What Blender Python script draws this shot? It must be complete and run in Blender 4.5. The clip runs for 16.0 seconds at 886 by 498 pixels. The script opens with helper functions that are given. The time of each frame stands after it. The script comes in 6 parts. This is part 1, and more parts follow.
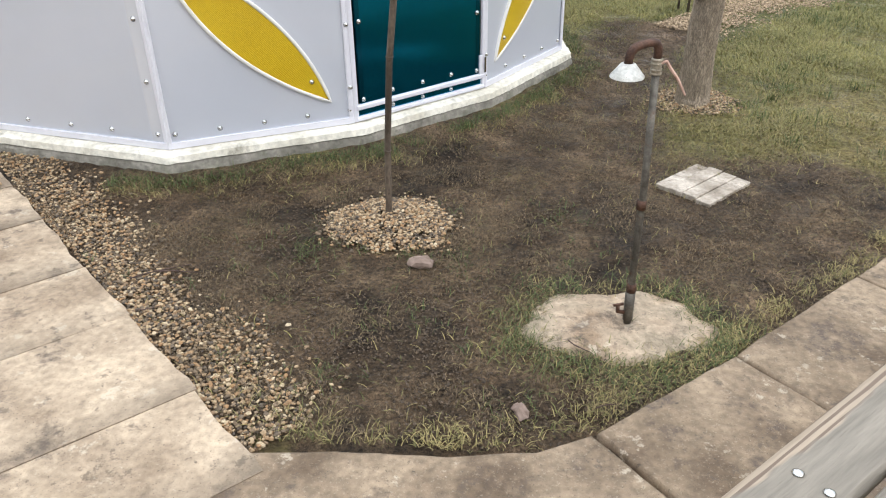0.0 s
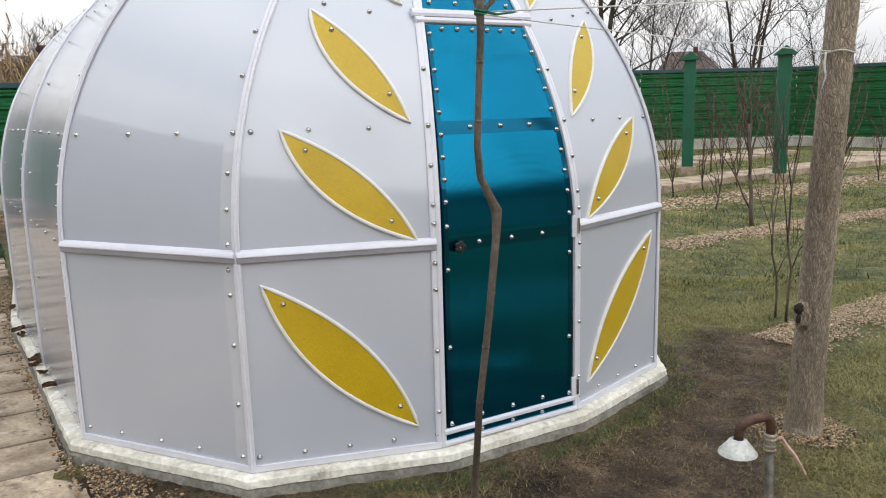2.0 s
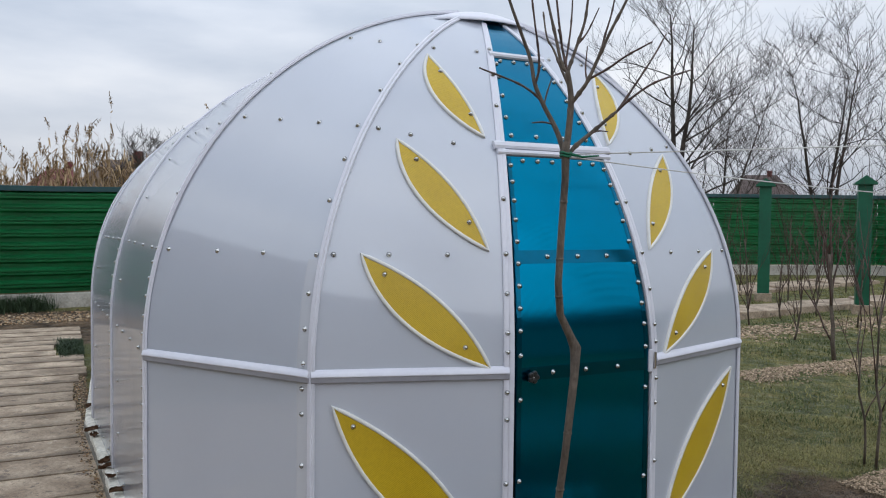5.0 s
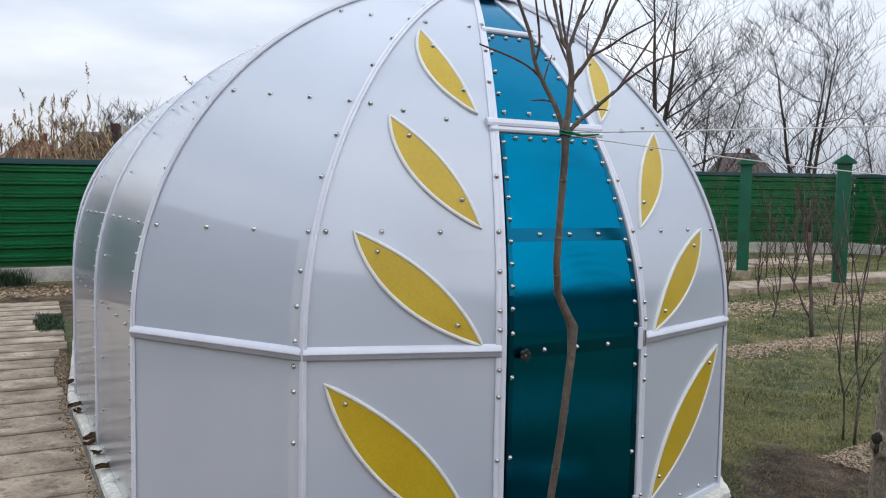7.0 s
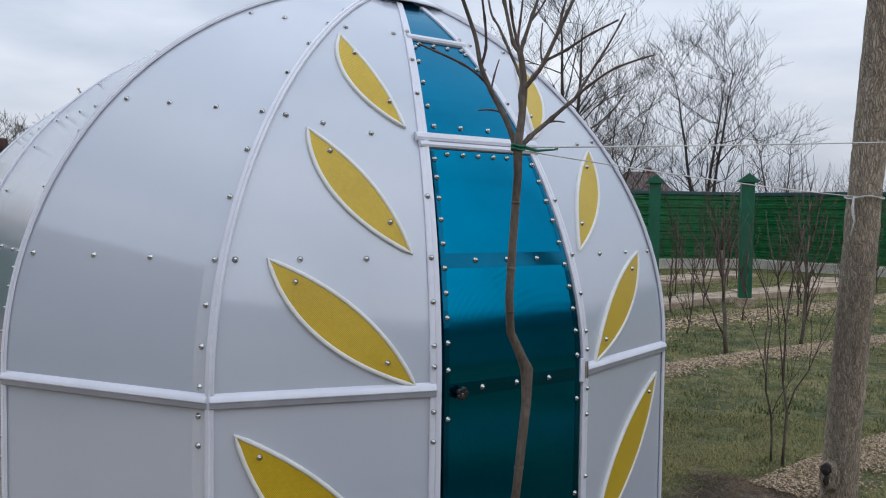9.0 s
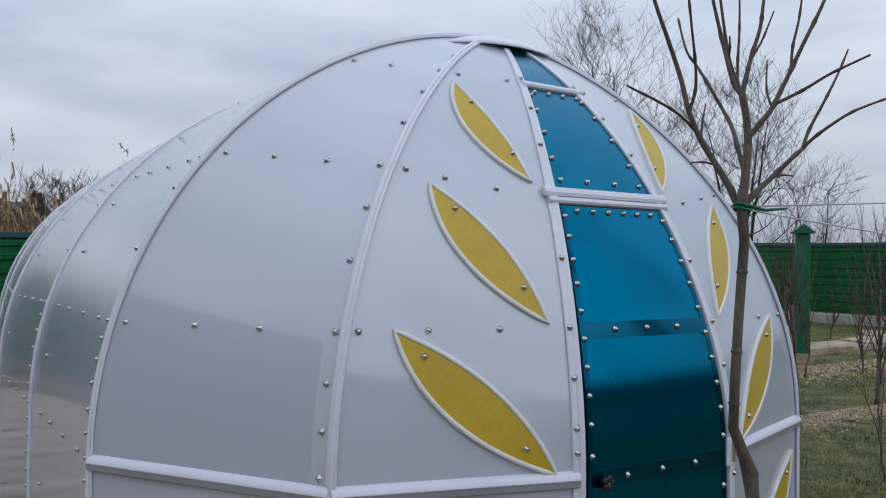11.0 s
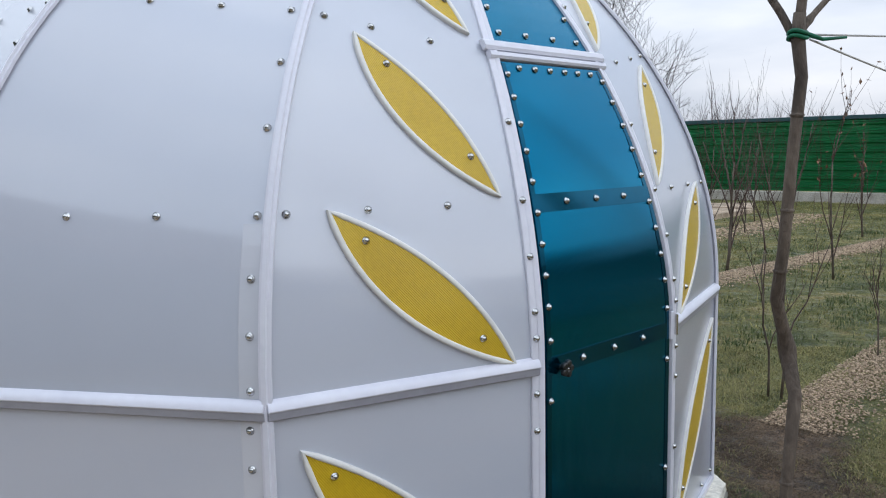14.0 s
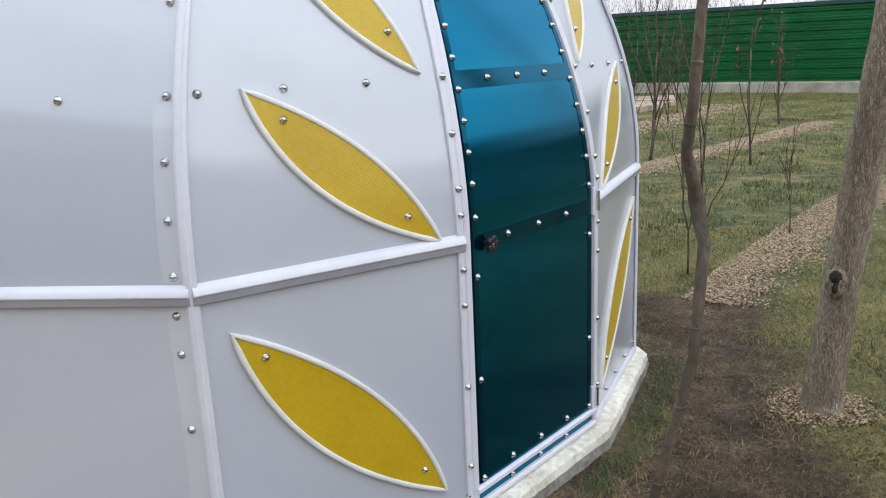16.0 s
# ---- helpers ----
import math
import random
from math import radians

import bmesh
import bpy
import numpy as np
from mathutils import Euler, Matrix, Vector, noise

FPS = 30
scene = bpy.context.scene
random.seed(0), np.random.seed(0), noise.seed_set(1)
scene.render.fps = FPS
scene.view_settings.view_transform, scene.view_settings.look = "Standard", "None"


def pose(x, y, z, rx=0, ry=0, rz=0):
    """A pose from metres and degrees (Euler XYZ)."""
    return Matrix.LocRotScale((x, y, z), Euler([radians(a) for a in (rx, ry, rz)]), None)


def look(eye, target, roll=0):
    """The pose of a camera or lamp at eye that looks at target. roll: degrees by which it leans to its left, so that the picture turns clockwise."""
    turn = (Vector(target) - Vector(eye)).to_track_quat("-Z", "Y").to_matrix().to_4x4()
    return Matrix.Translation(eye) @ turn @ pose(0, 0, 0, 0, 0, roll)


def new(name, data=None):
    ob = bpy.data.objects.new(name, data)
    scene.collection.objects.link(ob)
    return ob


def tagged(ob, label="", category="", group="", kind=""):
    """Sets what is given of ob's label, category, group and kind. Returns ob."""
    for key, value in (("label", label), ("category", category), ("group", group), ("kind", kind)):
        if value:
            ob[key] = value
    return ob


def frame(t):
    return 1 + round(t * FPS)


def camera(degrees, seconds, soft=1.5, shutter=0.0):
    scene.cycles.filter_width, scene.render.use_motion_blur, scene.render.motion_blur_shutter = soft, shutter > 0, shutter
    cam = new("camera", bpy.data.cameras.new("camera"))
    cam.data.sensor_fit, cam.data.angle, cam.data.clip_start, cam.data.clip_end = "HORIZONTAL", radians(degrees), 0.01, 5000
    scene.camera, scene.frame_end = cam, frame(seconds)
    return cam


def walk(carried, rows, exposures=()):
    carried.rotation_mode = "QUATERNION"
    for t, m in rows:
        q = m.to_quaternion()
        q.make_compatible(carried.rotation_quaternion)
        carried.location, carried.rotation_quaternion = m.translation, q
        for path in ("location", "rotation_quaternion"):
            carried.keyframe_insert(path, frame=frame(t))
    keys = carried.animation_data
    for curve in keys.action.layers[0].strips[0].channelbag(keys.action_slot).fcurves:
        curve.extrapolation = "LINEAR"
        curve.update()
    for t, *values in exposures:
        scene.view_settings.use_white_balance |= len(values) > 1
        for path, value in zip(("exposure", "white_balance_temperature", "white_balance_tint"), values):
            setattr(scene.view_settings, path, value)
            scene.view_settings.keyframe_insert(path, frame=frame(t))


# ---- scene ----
cam = camera(59.3, 16.0, soft=1.1)
PATH = [
    (0, (0.515, 0.374, 1.517), (0.18, 2.07, 0.512), -0.9),
    (0.5, (0.518, 0.517, 1.547), (0.116, 2.243, 0.619), -0.8),
    (1, (0.491, 0.575, 1.605), (0.038, 2.371, 0.851), -2.2),
    (1.5, (0.467, 0.572, 1.672), (-0.039, 2.426, 1.117), -2.4),
    (2, (0.472, 0.553, 1.728), (-0.122, 2.428, 1.368), -1.5),
    (2.5, (0.453, 0.525, 1.771), (-0.191, 2.41, 1.585), -1.4),
    (3, (0.449, 0.527, 1.79), (-0.208, 2.413, 1.686), -0.6),
    (3.5, (0.45, 0.526, 1.805), (-0.242, 2.401, 1.741), -0.7),
    (3.7, (0.46, 0.538, 1.803), (-0.249, 2.407, 1.749), -0.5),
    (6, (0.398, 0.531, 1.802), (-0.372, 2.373, 1.693), 0.7),
    (6.5, (0.387, 0.535, 1.805), (-0.372, 2.381, 1.676), 1.0),
    (7, (0.37, 0.529, 1.81), (-0.339, 2.394, 1.671), 1.0),
    (7.5, (0.322, 0.552, 1.815), (-0.254, 2.463, 1.698), 0.7),
    (8, (0.28, 0.61, 1.824), (-0.214, 2.545, 1.714), 0.7),
    (8.2, (0.263, 0.659, 1.824), (-0.216, 2.597, 1.707), 0.7),
    (10.5, (-0.143, 1.029, 1.854), (-0.681, 2.955, 1.874), 0.8),
    (11, (-0.321, 1.061, 1.87), (-0.867, 2.984, 1.91), 0.6),
    (11.5, (-0.473, 1.145, 1.872), (-0.989, 3.076, 1.926), 0.4),
    (12, (-0.553, 1.271, 1.837), (-1.129, 3.183, 1.953), 1.7),
    (12.5, (-0.645, 1.328, 1.878), (-1.072, 3.278, 1.991), 0.5),
    (13, (-0.694, 1.393, 1.848), (-0.972, 3.373, 1.795), -1.0),
    (13.5, (-0.707, 1.404, 1.818), (-0.942, 3.382, 1.642), -1.3),
    (14, (-0.696, 1.405, 1.802), (-0.863, 3.383, 1.557), -1.1),
    (14.5, (-0.682, 1.403, 1.786), (-0.801, 3.373, 1.465), -1.7),
    (15, (-0.682, 1.412, 1.764), (-0.769, 3.375, 1.392), -2.3),
    (15.5, (-0.667, 1.401, 1.724), (-0.722, 3.352, 1.289), -2.1),
    (16, (-0.672, 1.393, 1.72), (-0.672, 3.332, 1.231), -2.6),
]
EXPOSURES = [
    (0.0, 0.98, 6250, 10), (0.5, 1.08, 6400, 10), (1.0, 1.0, 6500, 10), (1.5, 0.72, 6600, 10), (2.0, 0.5, 6350, 10), (2.5, 0.26, 6120, 10), (3.0, -0.06, 5980, 10), (3.5, -0.1, 5880, 10), (6.0, 0.05, 5820, 10), (7.0, 0.17, 5800, 10), (8.0, 0.08, 5760, 10),
    (10.5, -0.31, 5600, 10), (12.0, -0.42, 5500, 10), (13.0, -0.62, 5460, 10), (13.6, -0.05, 5620, 10), (15.0, 0.34, 5780, 10), (15.5, 0.44, 5900, 10), (16.0, 0.52, 6000, 10),
]
walk(cam, [(t, look(eye, target, roll)) for t, eye, target, roll in PATH], EXPOSURES)

# ---- world, sun, exposure ----
SUN_EL, SUN_ROT = radians(32), radians(120)
world = bpy.data.worlds.new("overcast_sky")
scene.world = world
world.use_nodes = True
wn, wl = world.node_tree.nodes, world.node_tree.links
wn.clear()
w_out = wn.new("ShaderNodeOutputWorld")
w_bg = wn.new("ShaderNodeBackground")
w_bg.inputs[1].default_value = 0.1
w_sky = wn.new("ShaderNodeTexSky")
w_sky.sky_type = "NISHITA"
w_sky.sun_disc = False
w_sky.sun_elevation, w_sky.sun_rotation = SUN_EL, SUN_ROT
w_sky.dust_density, w_sky.air_density = 3.0, 1.0
w_co = wn.new("ShaderNodeTexCoord")
w_sep = wn.new("ShaderNodeSeparateXYZ")
wl.new(w_co.outputs["Generated"], w_sep.inputs[0])
w_map = wn.new("ShaderNodeMapping")
w_map.inputs["Scale"].default_value = (1.6, 1.6, 6.0)
wl.new(w_co.outputs["Generated"], w_map.inputs[0])
w_noise = wn.new("ShaderNodeTexNoise")
w_noise.inputs["Scale"].default_value, w_noise.inputs["Detail"].default_value = 1.3, 6.0
w_noise.inputs["Roughness"].default_value = 0.5
wl.new(w_map.outputs[0], w_noise.inputs["Vector"])
w_cloud = wn.new("ShaderNodeValToRGB")
e = w_cloud.color_ramp.elements
e[0].position, e[0].color = 0.33, (5.0, 5.35, 5.8, 1)
e[1].position, e[1].color = 0.68, (8.9, 8.75, 8.4, 1)
e2 = e.new(0.5)
e2.color = (6.8, 6.95, 7.1, 1)
wl.new(w_noise.outputs["Fac"], w_cloud.inputs[0])
w_up = wn.new("ShaderNodeMapRange")
w_up.inputs["From Min"].default_value, w_up.inputs["From Max"].default_value = 0.0, 1.0
w_up.inputs["To Min"].default_value, w_up.inputs["To Max"].default_value = 1.0, 2.1
wl.new(w_sep.outputs["Z"], w_up.inputs["Value"])
w_mul = wn.new("ShaderNodeVectorMath")
w_mul.operation = "SCALE"
wl.new(w_cloud.outputs["Color"], w_mul.inputs[0])
wl.new(w_up.outputs["Result"], w_mul.inputs["Scale"])
# the cloud is warmer and paler low over the land
w_low = wn.new("ShaderNodeMapRange")
w_low.inputs["From Min"].default_value, w_low.inputs["From Max"].default_value = 0.0, 0.38
wl.new(w_sep.outputs["Z"], w_low.inputs["Value"])
w_tint = wn.new("ShaderNodeMix")
w_tint.data_type = "RGBA"
w_tint.inputs["A"].default_value, w_tint.inputs["B"].default_value = (1.10, 1.03, 0.97, 1), (1.0, 1.0, 1.0, 1)
wl.new(w_low.outputs["Result"], w_tint.inputs["Factor"])
w_warm = wn.new("ShaderNodeVectorMath")
w_warm.operation = "MULTIPLY"
wl.new(w_mul.outputs["Vector"], w_warm.inputs[0])
wl.new(w_tint.outputs["Result"], w_warm.inputs[1])
w_mix = wn.new("ShaderNodeMix")
w_mix.data_type = "RGBA"
w_mix.inputs["Factor"].default_value = 0.9
wl.new(w_sky.outputs["Color"], w_mix.inputs["A"])
wl.new(w_warm.outputs["Vector"], w_mix.inputs["B"])
wl.new(w_mix.outputs["Result"], w_bg.inputs[0])
wl.new(w_bg.outputs[0], w_out.inputs[0])

sun = new("sun", bpy.data.lights.new("sun", "SUN"))
sun.data.energy, sun.data.angle, sun.data.color = 0.36, radians(70), (1.0, 0.97, 0.93)
sun.matrix_world = look((8.0, -0.6, 6.0), (0, 4, 0))


# ---- materials ----
def material(name, c1, c2, scale=8.0, rough=0.6, bump=0.0, bscale=60.0, metallic=0.0, fine=0.15, coat=0.0, island=0.0, obrand=0.0, trans=0.0, stretch=None, dist=0.01):
    """A surface of two tones at a broad scale, a fine grain over it, and a relief."""
    m = bpy.data.materials.new(name)
    m.use_nodes = True
    n, l = m.node_tree.nodes, m.node_tree.links
    b = n["Principled BSDF"]
    geo = n.new("ShaderNodeNewGeometry")
    mp = n.new("ShaderNodeMapping")
    l.new(geo.outputs["Position"], mp.inputs[0])
    if stretch:
        mp.inputs["Scale"].default_value = stretch
    n1 = n.new("ShaderNodeTexNoise")
    n1.inputs["Scale"].default_value, n1.inputs["Detail"].default_value = scale, 5.0
    l.new(mp.outputs[0], n1.inputs["Vector"])
    r1 = n.new("ShaderNodeMapRange")
    r1.inputs["From Min"].default_value, r1.inputs["From Max"].default_value = 0.34, 0.66
    l.new(n1.outputs["Fac"], r1.inputs["Value"])
    mix = n.new("ShaderNodeMix")
    mix.data_type = "RGBA"
    mix.inputs["A"].default_value, mix.inputs["B"].default_value = (*c1, 1), (*c2, 1)
    l.new(r1.outputs["Result"], mix.inputs["Factor"])
    if island:
        r1b = n.new("ShaderNodeMath")
        r1b.operation = "MULTIPLY_ADD"
        r1b.inputs[1].default_value, r1b.inputs[2].default_value = island, 0
        l.new(geo.outputs["Random Per Island"], r1b.inputs[0])
        r2b = n.new("ShaderNodeMath")
        r2b.operation = "MULTIPLY_ADD"
        r2b.inputs[1].default_value = 1 - island
        l.new(r1.outputs["Result"], r2b.inputs[0])
        l.new(r1b.outputs[0], r2b.inputs[2])
        l.new(r2b.outputs[0], mix.inputs["Factor"])
    n2 = n.new("ShaderNodeTexNoise")
    n2.inputs["Scale"].default_value, n2.inputs["Detail"].default_value = bscale, 4.0
    l.new(mp.outputs[0], n2.inputs["Vector"])
    g = n.new("ShaderNodeMapRange")
    g.inputs["From Min"].default_value, g.inputs["From Max"].default_value = 0.3, 0.7
    g.inputs["To Min"].default_value, g.inputs["To Max"].default_value = 1 - fine, 1 + fine
    l.new(n2.outputs["Fac"], g.inputs["Value"])
    sc = n.new("ShaderNodeVectorMath")
    sc.operation = "SCALE"
    l.new(mix.outputs["Result"], sc.inputs[0])
    l.new(g.outputs["Result"], sc.inputs["Scale"])
    last = sc.outputs["Vector"]
    if obrand:
        oi = n.new("ShaderNodeObjectInfo")
        og = n.new("ShaderNodeMapRange")
        og.inputs["To Min"].default_value, og.inputs["To Max"].default_value = 1 - obrand, 1 + obrand
        l.new(oi.outputs["Random"], og.inputs["Value"])
        s2 = n.new("ShaderNodeVectorMath")
        s2.operation = "SCALE"
        l.new(last, s2.inputs[0])
        l.new(og.outputs["Result"], s2.inputs["Scale"])
        last = s2.outputs["Vector"]
    l.new(last, b.inputs["Base Color"])
    b.inputs["Roughness"].default_value, b.inputs["Metallic"].default_value = rough, metallic
    b.inputs["Coat Weight"].default_value = coat
    b.inputs["Coat Roughness"].default_value = 0.06
    if bump:
        bp = n.new("ShaderNodeBump")
        bp.inputs["Strength"].default_value, bp.inputs["Distance"].default_value = bump, dist
        l.new(n2.outputs["Fac"], bp.inputs["Height"])
        l.new(bp.outputs[0], b.inputs["Normal"])
    if trans:
        tr = n.new("ShaderNodeBsdfTranslucent")
        l.new(last, tr.inputs[0])
        ms = n.new("ShaderNodeMixShader")
        ms.inputs[0].default_value = trans
        l.new(b.outputs[0], ms.inputs[1])
        l.new(tr.outputs[0], ms.inputs[2])
        l.new(ms.outputs[0], n["Material Output"].inputs[0])
    return m


M_panel = material("opal_polycarbonate", (0.63, 0.66, 0.735), (0.655, 0.685, 0.76), 1.2, 0.2, 0.03, 3.0, fine=0.01, coat=1.0, trans=0.16)
M_panel.node_tree.nodes["Principled BSDF"].inputs["Coat IOR"].default_value = 1.92
M_panel.node_tree.nodes["Principled BSDF"].inputs["Specular IOR Level"].default_value = 0.2
M_panel_band = material("opal_sheet_frame_tone", (0.60, 0.615, 0.665), (0.625, 0.64, 0.69), 1.2, 0.2, 0.03, 3.0, fine=0.01, coat=1.0)
M_trim = material("white_plastic_trim", (0.70, 0.70, 0.77), (0.75, 0.75, 0.81), 6.0, 0.35, 0.05, 40, fine=0.02)
M_rail_shade = material("grey_rail_shade", (0.33, 0.33, 0.37), (0.38, 0.38, 0.42), 6.0, 0.4, 0.05, 40, fine=0.04)
M_edge = material("milky_edge_trim", (0.72, 0.71, 0.67), (0.80, 0.79, 0.75), 9.0, 0.5, 0.1, 80, fine=0.03)
M_teal = material("teal_polycarbonate", (0.003, 0.150, 0.268), (0.004, 0.165, 0.292), 1.5, 0.11, 0.0, 4.0, fine=0.03, coat=0.03, metallic=0.94)
M_teal_dark = material("teal_band", (0.003, 0.090, 0.160), (0.004, 0.102, 0.180), 3.0, 0.15, 0, 30, fine=0.05, coat=0.06, metallic=0.92)
M_yellow = material("yellow_polycarbonate", (0.54, 0.36, 0.005), (0.61, 0.42, 0.010), 3.0, 0.35, 0.0, 60, fine=0.05, coat=0.1)
M_steel = material("zinc_screw", (0.50, 0.50, 0.49), (0.60, 0.60, 0.58), 200, 0.1, 0, 300, metallic=1.0, fine=0.1)
M_black = material("black_plastic", (0.012, 0.012, 0.012), (0.02, 0.02, 0.02), 40, 0.35, 0.1, 200)
M_plinth = material("whitewashed_concrete", (0.60, 0.565, 0.475), (0.82, 0.79, 0.70), 5.0, 0.85, 0.5, 35, fine=0.2)
M_plinth_foot = material("bare_concrete_foot", (0.16, 0.15, 0.125), (0.30, 0.28, 0.24), 7.0, 0.9, 0.6, 45, fine=0.25)
M_unseen_fence = material("unseen_fence_grey", (0.24, 0.26, 0.285), (0.30, 0.32, 0.345), 1.5, 0.45, 0.02, 12, fine=0.06)
M_fence_base = material("pale_cast_base", (0.30, 0.275, 0.23), (0.50, 0.47, 0.41), 2.2, 0.9, 0.4, 30, fine=0.2)
M_slab = material("worn_concrete_slab", (0.25, 0.185, 0.125), (0.54, 0.43, 0.31), 3.2, 0.85, 0.6, 42, fine=0.22, obrand=0.08)
M_slab_muddy = material("muddy_concrete_slab", (0.135, 0.094, 0.060), (0.33, 0.25, 0.17), 4.5, 0.85, 0.6, 42, fine=0.28, obrand=0.08)
M_mudslab = material("pipe_slab_concrete", (0.26, 0.185, 0.12), (0.62, 0.50, 0.37), 6.0, 0.85, 0.6, 45, fine=0.25)
M_bark_young = material("young_bark", (0.062, 0.047, 0.035), (0.155, 0.122, 0.092), 14, 0.8, 0.7, 120, fine=0.25, stretch=(1, 1, 0.35))
M_stub = material("rotten_wood_and_hollow_shade", (0.010, 0.008, 0.007), (0.045, 0.032, 0.024), 60, 0.9, 0.6, 200)
M_bark_twig = material("twig_bark", (0.05, 0.03, 0.024), (0.12, 0.075, 0.06), 20, 0.75, 0.3, 150, fine=0.2)
M_bark_far = material("far_bark", (0.030, 0.023, 0.018), (0.065, 0.050, 0.040), 3, 0.9, 0.0, 20)
M_pebble = material("river_pebbles", (0.10, 0.066, 0.04), (0.58, 0.42, 0.25), 30, 0.7, 0.2, 160, fine=0.2, island=0.85)
M_grass = material("grass_blades", (0.060, 0.078, 0.018), (0.45, 0.355, 0.155), 1.5, 0.7, 0, 60, island=0.72, trans=0.12)
M_lawn_green = material("green_lawn_blades", (0.055, 0.078, 0.020), (0.40, 0.35, 0.125), 1.2, 0.7, 0, 60, island=0.7, trans=0.12)
M_tuft = material("green_tuft", (0.035, 0.062, 0.018), (0.15, 0.175, 0.058), 4.0, 0.7, 0, 60, island=0.7, trans=0.12)
M_mudlump = material("mud_crumbs", (0.035, 0.025, 0.017), (0.15, 0.108, 0.073), 30, 0.85, 0.3, 200, fine=0.2, island=0.8)
M_pebble_pale = material("pale_pebbles", (0.17, 0.12, 0.075), (0.58, 0.44, 0.29), 30, 0.75, 0.2, 160, fine=0.2, island=0.85)
M_litter = material("dead_grass_litter", (0.025, 0.018, 0.011), (0.29, 0.21, 0.12), 6.0, 0.8, 0, 80, island=0.8)
M_green = material("green_coated_steel", (0.016, 0.18, 0.055), (0.02, 0.23, 0.072), 1.5, 0.36, 0.02, 12, fine=0.06)
M_green_cap = material("dark_teal_cap", (0.006, 0.045, 0.05), (0.008, 0.055, 0.06), 2, 0.4, 0, 30)
M_post = material("green_clad_post", (0.003, 0.085, 0.04), (0.005, 0.105, 0.05), 3, 0.5, 0.05, 20, fine=0.1)
M_pipe = material("weathered_pipe", (0.07, 0.062, 0.05), (0.17, 0.155, 0.13), 25, 0.55, 0.3, 180, metallic=0.5, fine=0.2)
M_rust = material("rusty_elbow", (0.045, 0.022, 0.014), (0.11, 0.055, 0.035), 30, 0.6, 0.4, 200, metallic=0.3, fine=0.3)
M_enamel = material("white_enamel_shade", (0.45, 0.45, 0.42), (0.64, 0.64, 0.61), 30, 0.35, 0.1, 120)
M_clamp = material("threaded_zinc_collar", (0.22, 0.19, 0.14), (0.40, 0.35, 0.27), 40, 0.55, 0.3, 200, metallic=0.3, fine=0.2)
M_cable = material("pinkish_sheath", (0.42, 0.25, 0.19), (0.62, 0.42, 0.34), 40, 0.6, 0.2, 200)
M_board = material("weathered_board", (0.25, 0.21, 0.165), (0.52, 0.46, 0.39), 9, 0.8, 0.4, 70, fine=0.2, obrand=0.1)
M_beam = material("grey_painted_timber", (0.15, 0.132, 0.105), (0.25, 0.222, 0.182), 6, 0.65, 0.4, 90, fine=0.18)
n, l = M_beam.node_tree.nodes, M_beam.node_tree.links
tco = n.new("ShaderNodeTexCoord")
for q in [q for q in n if q.type == "MAPPING"]:
    q.inputs["Scale"].default_value = (0.12, 1.6, 1.0)
    l.new(tco.outputs["Object"], q.inputs[0])
# bare grained wood where the paint has worn off the plank's edge
g_sep = n.new("ShaderNodeSeparateXYZ")
l.new(tco.outputs["Object"], g_sep.inputs[0])
g_noise = n.new("ShaderNodeTexNoise")
g_noise.inputs["Scale"].default_value = 9.0
l.new(tco.outputs["Object"], g_noise.inputs["Vector"])
g_add = n.new("ShaderNodeMath")
g_add.operation = "MULTIPLY_ADD"
g_add.inputs[1].default_value = 0.05
l.new(g_noise.outputs["Fac"], g_add.inputs[0])
l.new(g_sep.outputs["Y"], g_add.inputs[2])
g_mask = n.new("ShaderNodeMapRange")
g_mask.inputs["From Min"].default_value, g_mask.inputs["From Max"].default_value = -0.002, 0.004
l.new(g_add.outputs[0], g_mask.inputs["Value"])
g_map = n.new("ShaderNodeMapping")
g_map.inputs["Scale"].default_value = (2.2, 30.0, 30.0)
l.new(tco.outputs["Object"], g_map.inputs[0])
g_wave = n.new("ShaderNodeTexWave")
g_wave.bands_direction = "Y"
g_wave.inputs["Scale"].default_value, g_wave.inputs["Distortion"].default_value, g_wave.inputs["Detail"].default_value = 0.8, 9.0, 3.0
l.new(g_map.outputs[0], g_wave.inputs["Vector"])
g_col = n.new("ShaderNodeValToRGB")
g_col.color_ramp.elements[0].position, g_col.color_ramp.elements[0].color = 0.25, (0.16, 0.115, 0.085, 1)
g_col.color_ramp.elements[1].position, g_col.color_ramp.elements[1].color = 0.6, (0.36, 0.29, 0.215, 1)
l.new(g_wave.outputs["Fac"], g_col.inputs[0])
g_mix = n.new("ShaderNodeMix")
g_mix.data_type = "RGBA"
l.new(n["Principled BSDF"].inputs["Base Color"].links[0].from_socket, g_mix.inputs["A"])
l.new(g_col.outputs["Color"], g_mix.inputs["B"])
l.new(g_mask.outputs["Result"], g_mix.inputs["Factor"])
l.new(g_mix.outputs["Result"], n["Principled BSDF"].inputs["Base Color"])
M_rope = material("white_cord", (0.5, 0.49, 0.46), (0.66, 0.65, 0.62), 60, 0.8, 0.2, 400)
M_greenclip = material("green_strap", (0.0, 0.11, 0.05), (0.005, 0.15, 0.07), 60, 0.5, 0.2, 300)
M_reed = material("dry_reed", (0.22, 0.14, 0.07), (0.42, 0.30, 0.16), 4, 0.8, 0, 30, island=0.7)
M_roof = material("old_roof", (0.07, 0.05, 0.045), (0.13, 0.10, 0.09), 2, 0.85, 0.2, 14)
M_redroof = material("red_roof", (0.11, 0.03, 0.03), (0.18, 0.05, 0.045), 2, 0.8, 0.2, 14)
